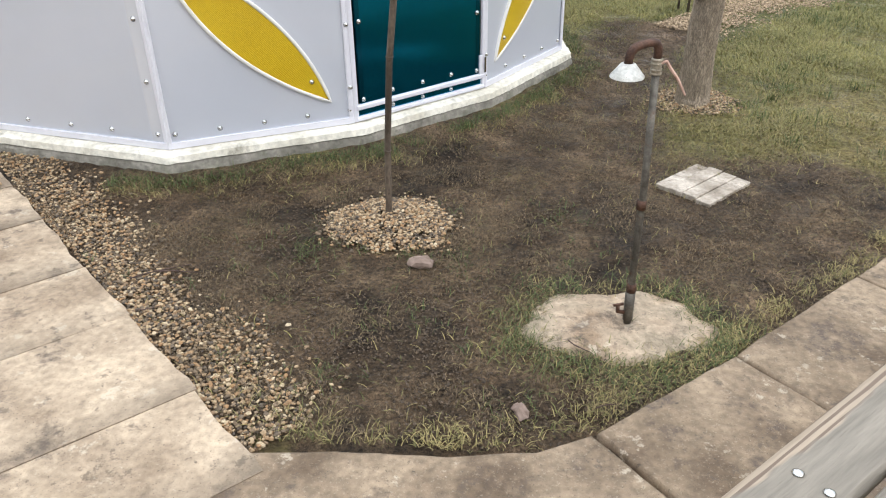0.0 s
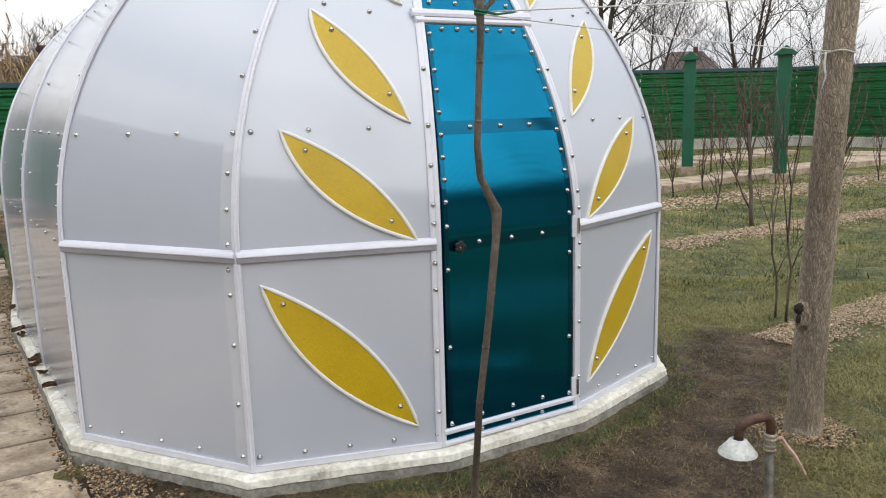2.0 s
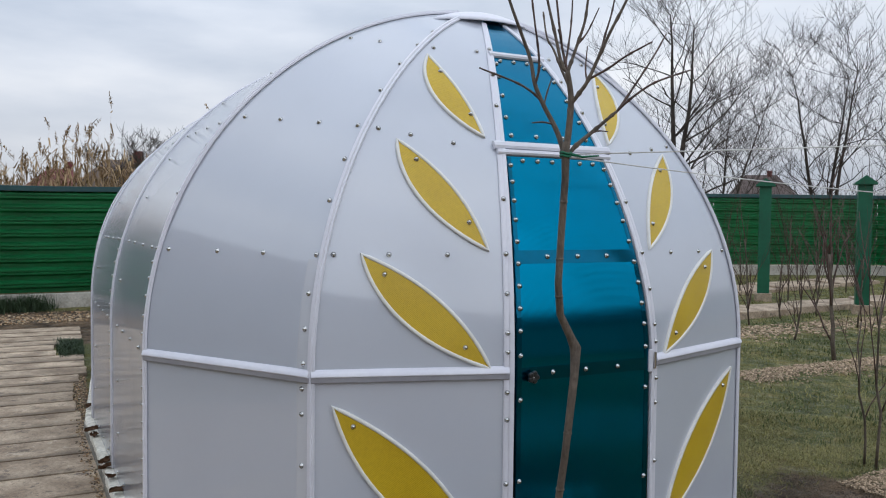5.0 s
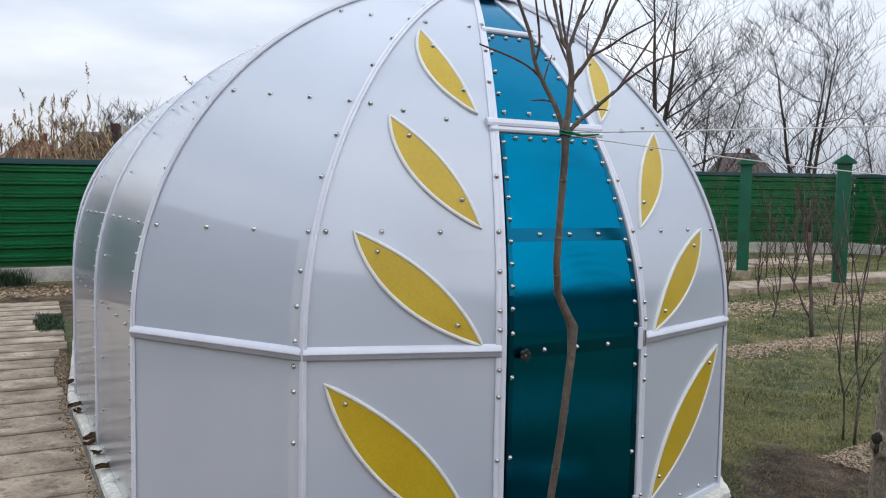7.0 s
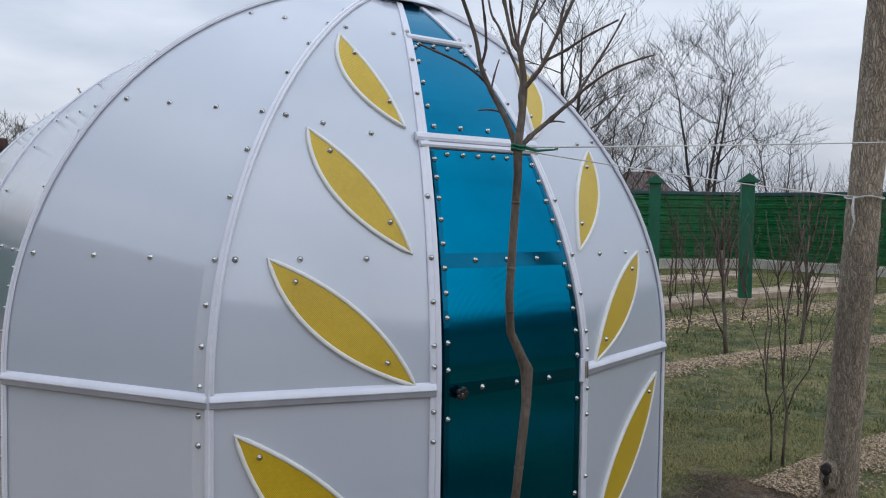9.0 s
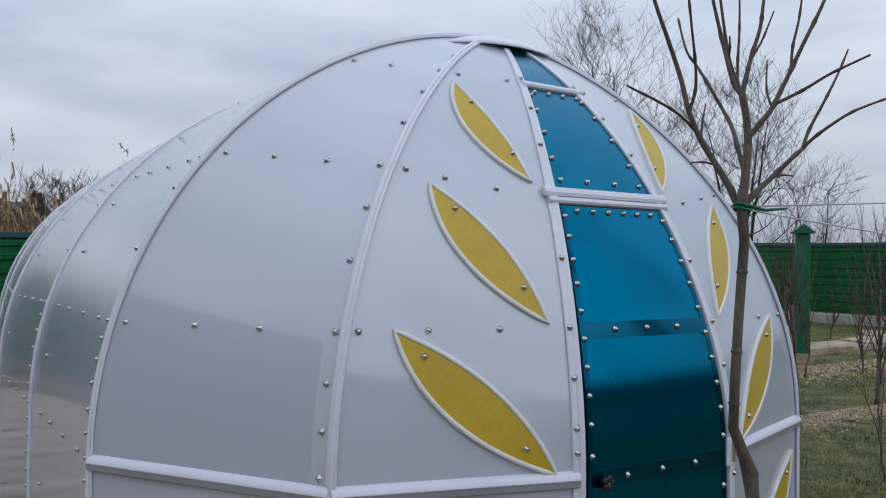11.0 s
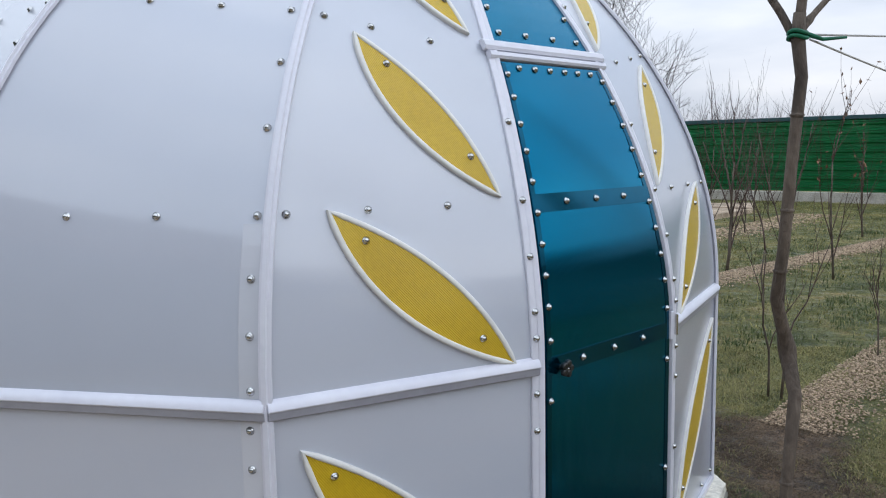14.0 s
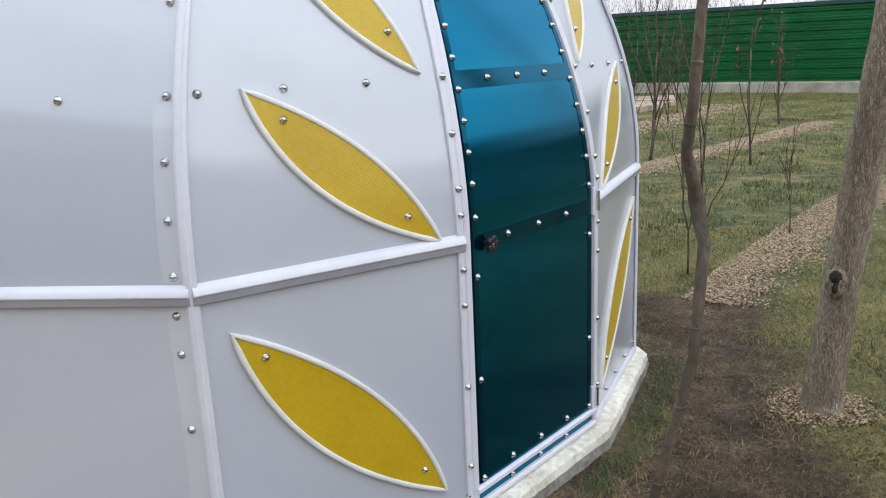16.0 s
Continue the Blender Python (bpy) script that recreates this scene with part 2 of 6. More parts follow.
M_housewall = material("house_wall", (0.30, 0.26, 0.20), (0.40, 0.35, 0.28), 1.0, 0.85, 0.1, 14)
M_glass_dark = material("window_glass", (0.02, 0.025, 0.03), (0.03, 0.035, 0.04), 2, 0.1, 0, 20)
M_bush = material("dark_grass_tuft", (0.018, 0.035, 0.016), (0.05, 0.085, 0.03), 5, 0.7, 0, 40, island=0.7)
M_leaf_dry = material("dry_leaf", (0.10, 0.05, 0.025), (0.24, 0.13, 0.06), 30, 0.7, 0, 60, island=0.6)
M_plain_wall = material("grey_green_render", (0.075, 0.095, 0.095), (0.115, 0.14, 0.138), 1.3, 0.85, 0.2, 20)
M_stone = material("field_stone", (0.17, 0.12, 0.095), (0.29, 0.215, 0.175), 12, 0.85, 0.5, 60)

def stains(m, dark, scale, lo, hi, amount):
    """Irregular stains laid over a material's base colour."""
    n, l = m.node_tree.nodes, m.node_tree.links
    b = n["Principled BSDF"]
    src = b.inputs["Base Color"].links[0].from_socket
    geo = n.new("ShaderNodeNewGeometry")
    q = n.new("ShaderNodeTexNoise")
    q.inputs["Scale"].default_value, q.inputs["Detail"].default_value, q.inputs["Roughness"].default_value = scale, 8.0, 0.7
    l.new(geo.outputs["Position"], q.inputs["Vector"])
    r = n.new("ShaderNodeMapRange")
    r.inputs["From Min"].default_value, r.inputs["From Max"].default_value = lo, hi
    r.inputs["To Max"].default_value = amount
    l.new(q.outputs["Fac"], r.inputs["Value"])
    x = n.new("ShaderNodeMix")
    x.data_type = "RGBA"
    x.inputs["B"].default_value = (*dark, 1)
    l.new(src, x.inputs["A"])
    l.new(r.outputs["Result"], x.inputs["Factor"])
    l.new(x.outputs["Result"], b.inputs["Base Color"])


def pebble_colours(m):
    """Each stone takes one of several river-stone colours."""
    n, l = m.node_tree.nodes, m.node_tree.links
    b = n["Principled BSDF"]
    sc = b.inputs["Base Color"].links[0].from_node
    geo = n.new("ShaderNodeNewGeometry")
    q = n.new("ShaderNodeValToRGB")
    el = q.color_ramp.elements
    el[0].position, el[0].color = 0.0, (0.07, 0.055, 0.042, 1)
    el[1].position, el[1].color = 1.0, (0.52, 0.42, 0.28, 1)
    for p, c in ((0.2, (0.12, 0.090, 0.060)), (0.38, (0.21, 0.150, 0.094)), (0.55, (0.33, 0.195, 0.092)), (0.70, (0.35, 0.245, 0.140)), (0.88, (0.43, 0.32, 0.190))):
        el.new(p).color = (*c, 1)
    l.new(geo.outputs["Random Per Island"], q.inputs[0])
    l.new(q.outputs["Color"], sc.inputs[0])


pebble_colours(M_pebble)
for m in (M_slab, M_slab_muddy, M_mudslab):
    stains(m, (0.62, 0.54, 0.42), 11.0, 0.60, 0.64, 0.5)
    stains(m, (0.10, 0.078, 0.06), 13.0, 0.60, 0.645, 0.65)
    stains(m, (0.06, 0.05, 0.04), 75.0, 0.63, 0.68, 0.8)
    stains(m, (0.16, 0.115, 0.07), 2.6, 0.50, 0.66, 0.5)
    stains(m, (0.08, 0.06, 0.05), 5.0, 0.555, 0.66, 0.8)
    stains(m, (0.05, 0.04, 0.032), 31.0, 0.62, 0.70, 0.8)
    stains(m, (0.70, 0.60, 0.46), 120.0, 0.56, 0.66, 0.2)
    stains(m, (0.07, 0.052, 0.038), 160.0, 0.58, 0.66, 0.6)
# dirt gathered along the joints of the path's slabs
n, l = M_slab.node_tree.nodes, M_slab.node_tree.links
j_uv = n.new("ShaderNodeUVMap")
j_sep = n.new("ShaderNodeSeparateXYZ")
l.new(j_uv.outputs[0], j_sep.inputs[0])
j_geo = n.new("ShaderNodeNewGeometry")
j_noise = n.new("ShaderNodeTexNoise")
j_noise.inputs["Scale"].default_value, j_noise.inputs["Detail"].default_value = 1.7, 7.0
l.new(j_geo.outputs["Position"], j_noise.inputs["Vector"])
j_add = n.new("ShaderNodeMath")
j_add.operation = "MULTIPLY_ADD"
j_add.inputs[1].default_value = 0.55
l.new(j_noise.outputs["Fac"], j_add.inputs[0])
l.new(j_sep.outputs["Y"], j_add.inputs[2])
j_map = n.new("ShaderNodeMapRange")
j_map.inputs["From Min"].default_value, j_map.inputs["From Max"].default_value = 0.26, 0.42
j_map.inputs["To Min"].default_value, j_map.inputs["To Max"].default_value = 0.62, 0.0
l.new(j_add.outputs[0], j_map.inputs["Value"])
j_mix = n.new("ShaderNodeMix")
j_mix.data_type = "RGBA"
j_mix.inputs["B"].default_value = (0.11, 0.085, 0.06, 1)
l.new(n["Principled BSDF"].inputs["Base Color"].links[0].from_socket, j_mix.inputs["A"])
l.new(j_map.outputs["Result"], j_mix.inputs["Factor"])
l.new(j_mix.outputs["Result"], n["Principled BSDF"].inputs["Base Color"])
stains(M_mudslab, (0.13, 0.105, 0.065), 6.0, 0.46, 0.62, 0.7)
stains(M_board, (0.10, 0.08, 0.06), 30.0, 0.58, 0.66, 0.6)
stains(M_plinth, (0.20, 0.18, 0.14), 9.0, 0.57, 0.72, 0.8)
stains(M_plinth_foot, (0.10, 0.12, 0.06), 5.0, 0.52, 0.7, 0.6)
stains(M_enamel, (0.16, 0.08, 0.04), 60.0, 0.62, 0.7, 0.8)
stains(M_pipe, (0.10, 0.045, 0.02), 22.0, 0.56, 0.68, 0.7)
stains(M_board, (0.16, 0.13, 0.10), 14.0, 0.5, 0.68, 0.7)
stains(M_bark_young, (0.07, 0.05, 0.036), 40.0, 0.58, 0.66, 0.7)

def fluted(m, sockets, depth, period=0.006):
    """Fine flutes along a twin-wall sheet: they spread its reflections sideways."""
    n, l = m.node_tree.nodes, m.node_tree.links
    uvm = n.new("ShaderNodeUVMap")
    sep = n.new("ShaderNodeSeparateXYZ")
    l.new(uvm.outputs[0], sep.inputs[0])
    f = n.new("ShaderNodeMath")
    f.operation = "MULTIPLY"
    f.inputs[1].default_value = 2 * math.pi / period
    l.new(sep.outputs["X"], f.inputs[0])
    w = n.new("ShaderNodeMath")
    w.operation = "SINE"
    l.new(f.outputs[0], w.inputs[0])
    d = n.new("ShaderNodeMath")
    d.operation = "MULTIPLY"
    d.inputs[1].default_value = depth
    l.new(w.outputs[0], d.inputs[0])
    tn = n.new("ShaderNodeTangent")
    tn.direction_type = "UV_MAP"
    tilt = n.new("ShaderNodeVectorMath")
    tilt.operation = "SCALE"
    l.new(tn.outputs[0], tilt.inputs[0])
    l.new(d.outputs[0], tilt.inputs["Scale"])
    geo = n.new("ShaderNodeNewGeometry")
    add = n.new("ShaderNodeVectorMath")
    l.new(geo.outputs["Normal"], add.inputs[0])
    l.new(tilt.outputs[0], add.inputs[1])
    nrm = n.new("ShaderNodeVectorMath")
    nrm.operation = "NORMALIZE"
    l.new(add.outputs[0], nrm.inputs[0])
    for k in sockets:
        l.new(nrm.outputs[0], n["Principled BSDF"].inputs[k])


fluted(M_panel, ("Coat Normal",), 0.06)
fluted(M_teal, ("Normal", "Coat Normal"), 0.12)

# the leaf decorations are ribbed sheets
n, l = M_yellow.node_tree.nodes, M_yellow.node_tree.links
uvn = n.new("ShaderNodeUVMap")
wv = n.new("ShaderNodeTexWave")
wv.inputs["Scale"].default_value = 1.0
wv.bands_direction = "Y"
l.new(uvn.outputs[0], wv.inputs["Vector"])
wb = n.new("ShaderNodeBump")
wb.inputs["Strength"].default_value, wb.inputs["Distance"].default_value = 0.28, 0.003
l.new(wv.outputs["Fac"], wb.inputs["Height"])
l.new(wb.outputs[0], n["Principled BSDF"].inputs["Normal"])


# ---- building helpers ----
def mesh_of(name, bm, mat, smooth=False):
    bmesh.ops.recalc_face_normals(bm, faces=bm.faces)
    me = bpy.data.meshes.new(name)
    bm.to_mesh(me)
    bm.free()
    me.materials.append(mat)
    if smooth:
        me.polygons.foreach_set("use_smooth", [True] * len(me.polygons))
    return me


def part(name, bm, mat, parent, label="", smooth=False):
    ob = new(name, mesh_of(name, bm, mat, smooth))
    ob.parent = parent
    return tagged(ob, label)


def share(name, me, parent, m):
    ob = new(name, me)
    ob.parent = parent
    ob.matrix_local = m
    return ob


def raw(name, verts, faces, mat, smooth=False):
    me = bpy.data.meshes.new(name)
    me.from_pydata(verts, [], faces)
    me.materials.append(mat)
    if smooth:
        me.polygons.foreach_set("use_smooth", [True] * len(me.polygons))
    return new(name, me)


def empty(name, m, label, category, group="", kind=""):
    ob = new(name)
    ob.empty_display_size = 0.1
    ob.matrix_world = m
    return tagged(ob, label, category, group, kind)


def box(bm, x0, y0, z0, x1, y1, z1, bev=0.0, m=None):
    g = bmesh.ops.create_cube(bm, size=1.0)
    vs = g["verts"]
    for v in vs:
        v.co = Vector(((x0 + x1) / 2 + v.co.x * (x1 - x0), (y0 + y1) / 2 + v.co.y * (y1 - y0), (z0 + z1) / 2 + v.co.z * (z1 - z0)))
    if bev:
        es = list({ed for v in vs for ed in v.link_edges})
        r = bmesh.ops.bevel(bm, geom=es, offset=bev, segments=2, profile=0.5, affect="EDGES")
        vs = list({v for f in r["faces"] for v in f.verts} | {v for v in vs if v.is_valid})
    if m is not None:
        bmesh.ops.transform(bm, matrix=m, verts=[v for v in vs if v.is_valid])
    return vs


def tube(bm, pts, radii, sides=8, cap=True):
    """A round limb along a line of points."""
    pts = [Vector(p) for p in pts]
    rings = []
    ref = Vector((0.3, 0.9, 0.1)).normalized()
    for i, p in enumerate(pts):
        t = (pts[min(i + 1, len(pts) - 1)] - pts[max(i - 1, 0)]).normalized()
        a = (ref - t * ref.dot(t))
        if a.length < 0.05:
            a = Vector((1, 0, 0)) - t * t.x
        a.normalize()
        b = t.cross(a)
        ref = a
        r = radii[i] if hasattr(radii, "__len__") else radii
        rings.append([bm.verts.new(p + (a * math.cos(2 * math.pi * k / sides) + b * math.sin(2 * math.pi * k / sides)) * r) for k in range(sides)])
    for q, w in zip(rings, rings[1:]):
        for k in range(sides):
            bm.faces.new((q[k], q[(k + 1) % sides], w[(k + 1) % sides], w[k]))
    if cap and sides > 2:
        bm.faces.new(rings[0][::-1])
        bm.faces.new(rings[-1])
    return rings


def sweep(bm, pts, outs, profile, closed=False):
    """A section (side, out) carried along a line; outs point away from the wall."""
    pts = [Vector(p) for p in pts]
    rings, k = [], len(pts)
    for i, p in enumerate(pts):
        a = pts[(i + 1) % k] if closed else pts[min(i + 1, k - 1)]
        b = pts[(i - 1) % k] if closed else pts[max(i - 1, 0)]
        t = (a - b).normalized()
        o = Vector(outs[i])
        o = (o - t * o.dot(t)).normalized()
        s = t.cross(o)
        rings.append([bm.verts.new(p + s * u + o * h) for u, h in profile])
    c = len(profile)
    pairs = list(zip(rings, rings[1:])) + ([(rings[-1], rings[0])] if closed else [])
    for q, w in pairs:
        for j in range(c):
            bm.faces.new((q[j], q[(j + 1) % c], w[(j + 1) % c], w[j]))
    if not closed:
        bm.faces.new(rings[0][::-1])
        bm.faces.new(rings[-1])


def lathe(bm, prof, sides=16, m=None):
    rings = []
    for r, z in prof:
        rings.append([bm.verts.new((m or Matrix()) @ Vector((r * math.cos(2 * math.pi * k / sides), r * math.sin(2 * math.pi * k / sides), z))) for k in range(sides)])
    for q, w in zip(rings, rings[1:]):
        for k in range(sides):
            bm.faces.new((q[k], q[(k + 1) % sides], w[(k + 1) % sides], w[k]))
    bm.faces.new(rings[0][::-1])
    bm.faces.new(rings[-1])


def half_round(w, h, k=5):
    return [(w / 2 * math.cos(math.pi * i / k), h * math.sin(math.pi * i / k)) for i in range(k + 1)]


def smooth01(t):
    t = min(max(t, 0.0), 1.0)
    return t * t * (3 - 2 * t)


def rise(y):
    """The land climbs a little away from the dome."""
    return 0.30 * smooth01((y - 8) / 18)


rng = np.random.default_rng(7)

# ---- the dome's form, in its own axes: u across, v back along the ridge, z up ----
DOME = pose(-0.52, 4.328, 0, 0, 0, 48.3)
APEX_V, TOP, RAIL, FOOT = 0.83, 3.0, 1.12, 0.14
TUNNEL_END = 7.0
RIBS = {"A": (1.25, 0.0, 2.05, 1.39), "D": (0.402, -0.256, 1.8, 1.3), "B": (1.843, 0.85, 2.05, 1.93)}


def shrink(k, z):
    a, b = RIBS[k][2:]
    f = min(max((z - RAIL) / (TOP - RAIL), 0.0), 1.0)
    return (1 - f ** a) ** (1 / b)


def rib(k, z):
    """Where a rib stands at the height z. R, H and C mirror A, D and B."""
    side = -1
    if k in "RHC":
        side, k = 1, {"R": "A", "H": "D", "C": "B"}[k]
    u, v = RIBS[k][:2]
    r = shrink(k, z)
    return Vector((side * u * r, APEX_V + (v - APEX_V) * r, z))


def on(k1, k2, s, z):
    return rib(k1, z).lerp(rib(k2, z), s)


def normal(k1, k2, s, z):
    z = min(max(z, 0.2), TOP - 0.03)
    d = 0.02
    up = on(k1, k2, s, z + d) - on(k1, k2, s, z - d)
    al = rib(k2, z) - rib(k1, z)
    o = al.cross(up).normalized()
    if o.dot(on(k1, k2, s, z) - Vector((0, APEX_V + 0.3, 0.9))) < 0:
        o = -o
    return o


def heights(z0, z1, k):
    """Heights that lie close where the wall bends over."""
    def arc(z):
        return math.asin(min(max((z - RAIL) / (TOP - RAIL), -1), 1)) if z > RAIL else (z - RAIL) * 0.5
    a0, a1 = arc(z0), arc(z1)
    out = []
    for i in range(k + 1):
        a = a0 + (a1 - a0) * i / k
        out.append(RAIL + (TOP - RAIL) * math.sin(a) if a > 0 else RAIL + a / 0.5)
    return out


def out_of(p, q):
    """Roughly away from the dome's inside at p."""
    return Vector((p.x, p.y - APEX_V - 0.05, (p.z - 0.9) * (0.9 if p.z > RAIL else 0))).normalized()


def skin(bm, k1, k2, s0, s1, z0, z1, ns=4, nz=16, lift=0.0, thick=0.012):
    """A bent sheet between two ribs, with thickness."""
    zs = heights(z0, z1, nz)
    outer, inner, place = [], [], {}
    for z in zs:
        ro, ri = [], []
        wide = (rib(k2, z) - rib(k1, z)).length
        for i in range(ns + 1):
            s = s0 + (s1 - s0) * i / ns
            p, o = on(k1, k2, s, z), normal(k1, k2, s, z)
            ro.append(bm.verts.new(p + o * lift))
            ri.append(bm.verts.new(p + o * (lift - thick)))
            place[ro[-1]] = place[ri[-1]] = ((s - 0.5) * wide, z)
        outer.append(ro)
        inner.append(ri)
    for a in range(nz):
        for i in range(ns):
            bm.faces.new((outer[a][i], outer[a][i + 1], outer[a + 1][i + 1], outer[a + 1][i]))
            bm.faces.new((inner[a][i + 1], inner[a][i], inner[a + 1][i], inner[a + 1][i + 1]))
        bm.faces.new((outer[a][0], outer[a + 1][0], inner[a + 1][0], inner[a][0]))
        bm.faces.new((outer[a][ns], inner[a][ns], inner[a + 1][ns], outer[a + 1][ns]))
    for i in range(ns):
        bm.faces.new((outer[0][i + 1], outer[0][i], inner[0][i], inner[0][i + 1]))
        bm.faces.new((outer[nz][i], outer[nz][i + 1], inner[nz][i + 1], inner[nz][i]))
    uv = bm.loops.layers.uv.new("UVMap")
    for fc in bm.faces:
        for lp in fc.loops:
            lp[uv].uv = place[lp.vert]


dome = empty("dome_greenhouse", DOME, "white opal polycarbonate dome greenhouse with yellow leaf ornaments", "greenhouse")

# screws: a shallow dome on a washer, axis along local z
sbm = bmesh.new()
lathe(sbm, [(0.0125, 0.0), (0.0125, 0.002), (0.0085, 0.0035), (0.008, 0.007), (0.0055, 0.0098), (0.0015, 0.011)], 10)
SCREW = mesh_of("screw", sbm, M_steel, True)


def screw(parent, k1, k2, s, z, lift=0.001):
    o = normal(k1, k2, s, z)
    share("screw", SCREW, parent, Matrix.Translation(on(k1, k2, s, z) + o * lift) @ o.to_track_quat("Z", "Y").to_matrix().to_4x4())


# front sheets
sheets = {}
for k1, k2 in (("B", "A"), ("A", "D"), ("H", "R"), ("R", "C")):
    for nm, z0, z1, nz in (("lower_sheet", FOOT, RAIL, 6), ("upper_sheet", RAIL, TOP - 0.004, 30)):
        bm = bmesh.new()
        skin(bm, k1, k2, 0, 1, z0, z1, 6, nz)
        sheets[k1, nm] = part(nm, bm, M_panel, dome, smooth=False)
for ob in sheets.values():
    ob.data.polygons.foreach_set("use_smooth", [abs(p.normal.z) < 2 for p in ob.data.polygons])
    ob.data.set_sharp_from_angle(angle=radians(40))

# greyer strips paint in the frame's shade through the sheets; no frame is built
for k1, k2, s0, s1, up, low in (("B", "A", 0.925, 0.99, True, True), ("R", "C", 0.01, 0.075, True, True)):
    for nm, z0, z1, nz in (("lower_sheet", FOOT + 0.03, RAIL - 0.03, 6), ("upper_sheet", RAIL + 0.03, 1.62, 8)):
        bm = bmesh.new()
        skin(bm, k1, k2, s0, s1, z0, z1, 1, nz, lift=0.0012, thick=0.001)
        part("painted_frame_band", bm, M_panel_band, sheets[k1, nm], "greyer strip that paints in the frame behind the sheet")

# rows of screws on the front sheets
base_row = {"A": (0.04, 0.267, 0.498, 0.731, 0.967), "B": (0.046, 0.251, 0.493, 0.714, 0.955)}
for left, right, mirror in (("A", "D", False), ("H", "R", True), ("B", "A", False), ("R", "C", True)):
    key = "A" if "D" in (right,) or left == "H" else "B"
    lo, hi = sheets[left, "lower_sheet"], sheets[left, "upper_sheet"]
    f = (lambda s: 1 - s) if mirror else (lambda s: s)
    for s in base_row[key]:
        screw(lo, left, right, f(s), 0.203)
    if key == "A":
        for s in (0.052, 0.342, 0.656):
            screw(hi, left, right, f(s), 1.642)
        for s, z in ((0.09, 2.225), (0.333, 2.199), (0.647, 2.165)):
            screw(hi, left, right, f(s), z)
        for z in (1.21, 1.294, 1.467, 1.643, 1.895, 2.125, 2.363, 2.539, 2.701):
            screw(hi, left, right, f(0.977), z, 0.012)
        for z in (0.32, 0.617, 0.908, 1.03):
            screw(lo, left, right, f(0.976), z, 0.012)
        screw(hi, left, right, f(0.18), 2.691)
        screw(hi, left, right, f(0.80), 2.691)
    else:
        for s in (0.061, 0.381, 0.662, 0.963):
            screw(hi, left, right, f(s), 1.641)
        for s, z in ((0.098, 2.312), (0.382, 2.289), (0.672, 2.264), (0.944, 2.239)):
            screw(hi, left, right, f(s), z)
        for z in (1.17, 1.32, 1.473, 1.881, 2.073, 2.425, 2.58, 2.704, 2.80):
            screw(hi, left, right, f(0.958), z)
        for z in (1.06, 0.949, 0.723, 0.449):
            screw(lo, left, right, f(0.952), z)
        for s, z in ((0.15, 2.771), (0.53, 2.741)):
            screw(hi, left, right, f(s), z)

# ribs, with a flat H-profile section
FLAT = [(0.018, -0.004), (0.018, 0.005), (0.009, 0.008), (0.007, 0.015), (-0.007, 0.015), (-0.009, 0.008), (-0.018, 0.005), (-0.018, -0.004)]
FLAT_NARROW = [(0.012, -0.004), (0.012, 0.009), (0.009, 0.011), (-0.009, 0.011), (-0.012, 0.009), (-0.012, -0.004)]
for k in "ARBC":
    zs = heights(FOOT, TOP - 0.006, 40)
    pts = [rib(k, z) for z in zs]
    bm = bmesh.new()
    sweep(bm, pts, [out_of(p, 0) for p in pts], FLAT)
    part("rib", bm, M_trim, dome, smooth=True).data.set_sharp_from_angle(angle=radians(45))
for k1, k2, s in (("A", "D", 0.972), ("A", "D", 1.0), ("H", "R", 0.028), ("H", "R", 0.0)):
    zs = heights(FOOT, 2.9, 36)
    pts = [on(k1, k2, s, z) for z in zs]
    bm = bmesh.new()
    sweep(bm, pts, [normal(k1, k2, s, z) for z in zs], FLAT_NARROW)
    part("door_jamb", bm, M_trim, dome, smooth=True).data.set_sharp_from_angle(angle=radians(45))
# rails round the dome at hip height
for k1, k2, s0, s1 in (("B", "A", 0.0, 1.0), ("A", "D", 0.0, 0.985), ("H", "R", 0.015, 1.0), ("R", "C", 0.0, 1.0)):
    bm = bmesh.new()
    pts = [on(k1, k2, s0 + (s1 - s0) * i / 8, RAIL) for i in range(9)]
    o = normal(k1, k2, 0.5, 0.9)
    sweep(bm, pts, [o] * 9, [(0.004, -0.002), (0.004, 0.023), (0.0, 0.0255), (-0.010, 0.023), (-0.020, 0.015), (-0.027, 0.005), (-0.028, -0.002)])
    rail = part("rail", bm, M_trim, dome, smooth=True)
    rail.data.set_sharp_from_angle(angle=radians(38))
    # the rail's lower face, its shade put into a grey material
    bm = bmesh.new()
    sweep(bm, pts, [o] * 9, [(0.030, -0.002), (0.030, 0.013), (0.026, 0.018), (0.0045, 0.021), (0.0045, -0.002)])
    part("rail_low_face", bm, M_rail_shade, rail, "lower face of the rail, its shade put into a grey colour")
    bm = bmesh.new()
    pts = [on(k1, k2, s0 + (s1 - s0) * i / 8, FOOT + 0.012) for i in range(9)]
    sweep(bm, pts, [o] * 9, [(0.014, -0.002), (0.014, 0.014), (-0.014, 0.014), (-0.014, -0.002)])
    part("sill_strip", bm, M_trim, dome)

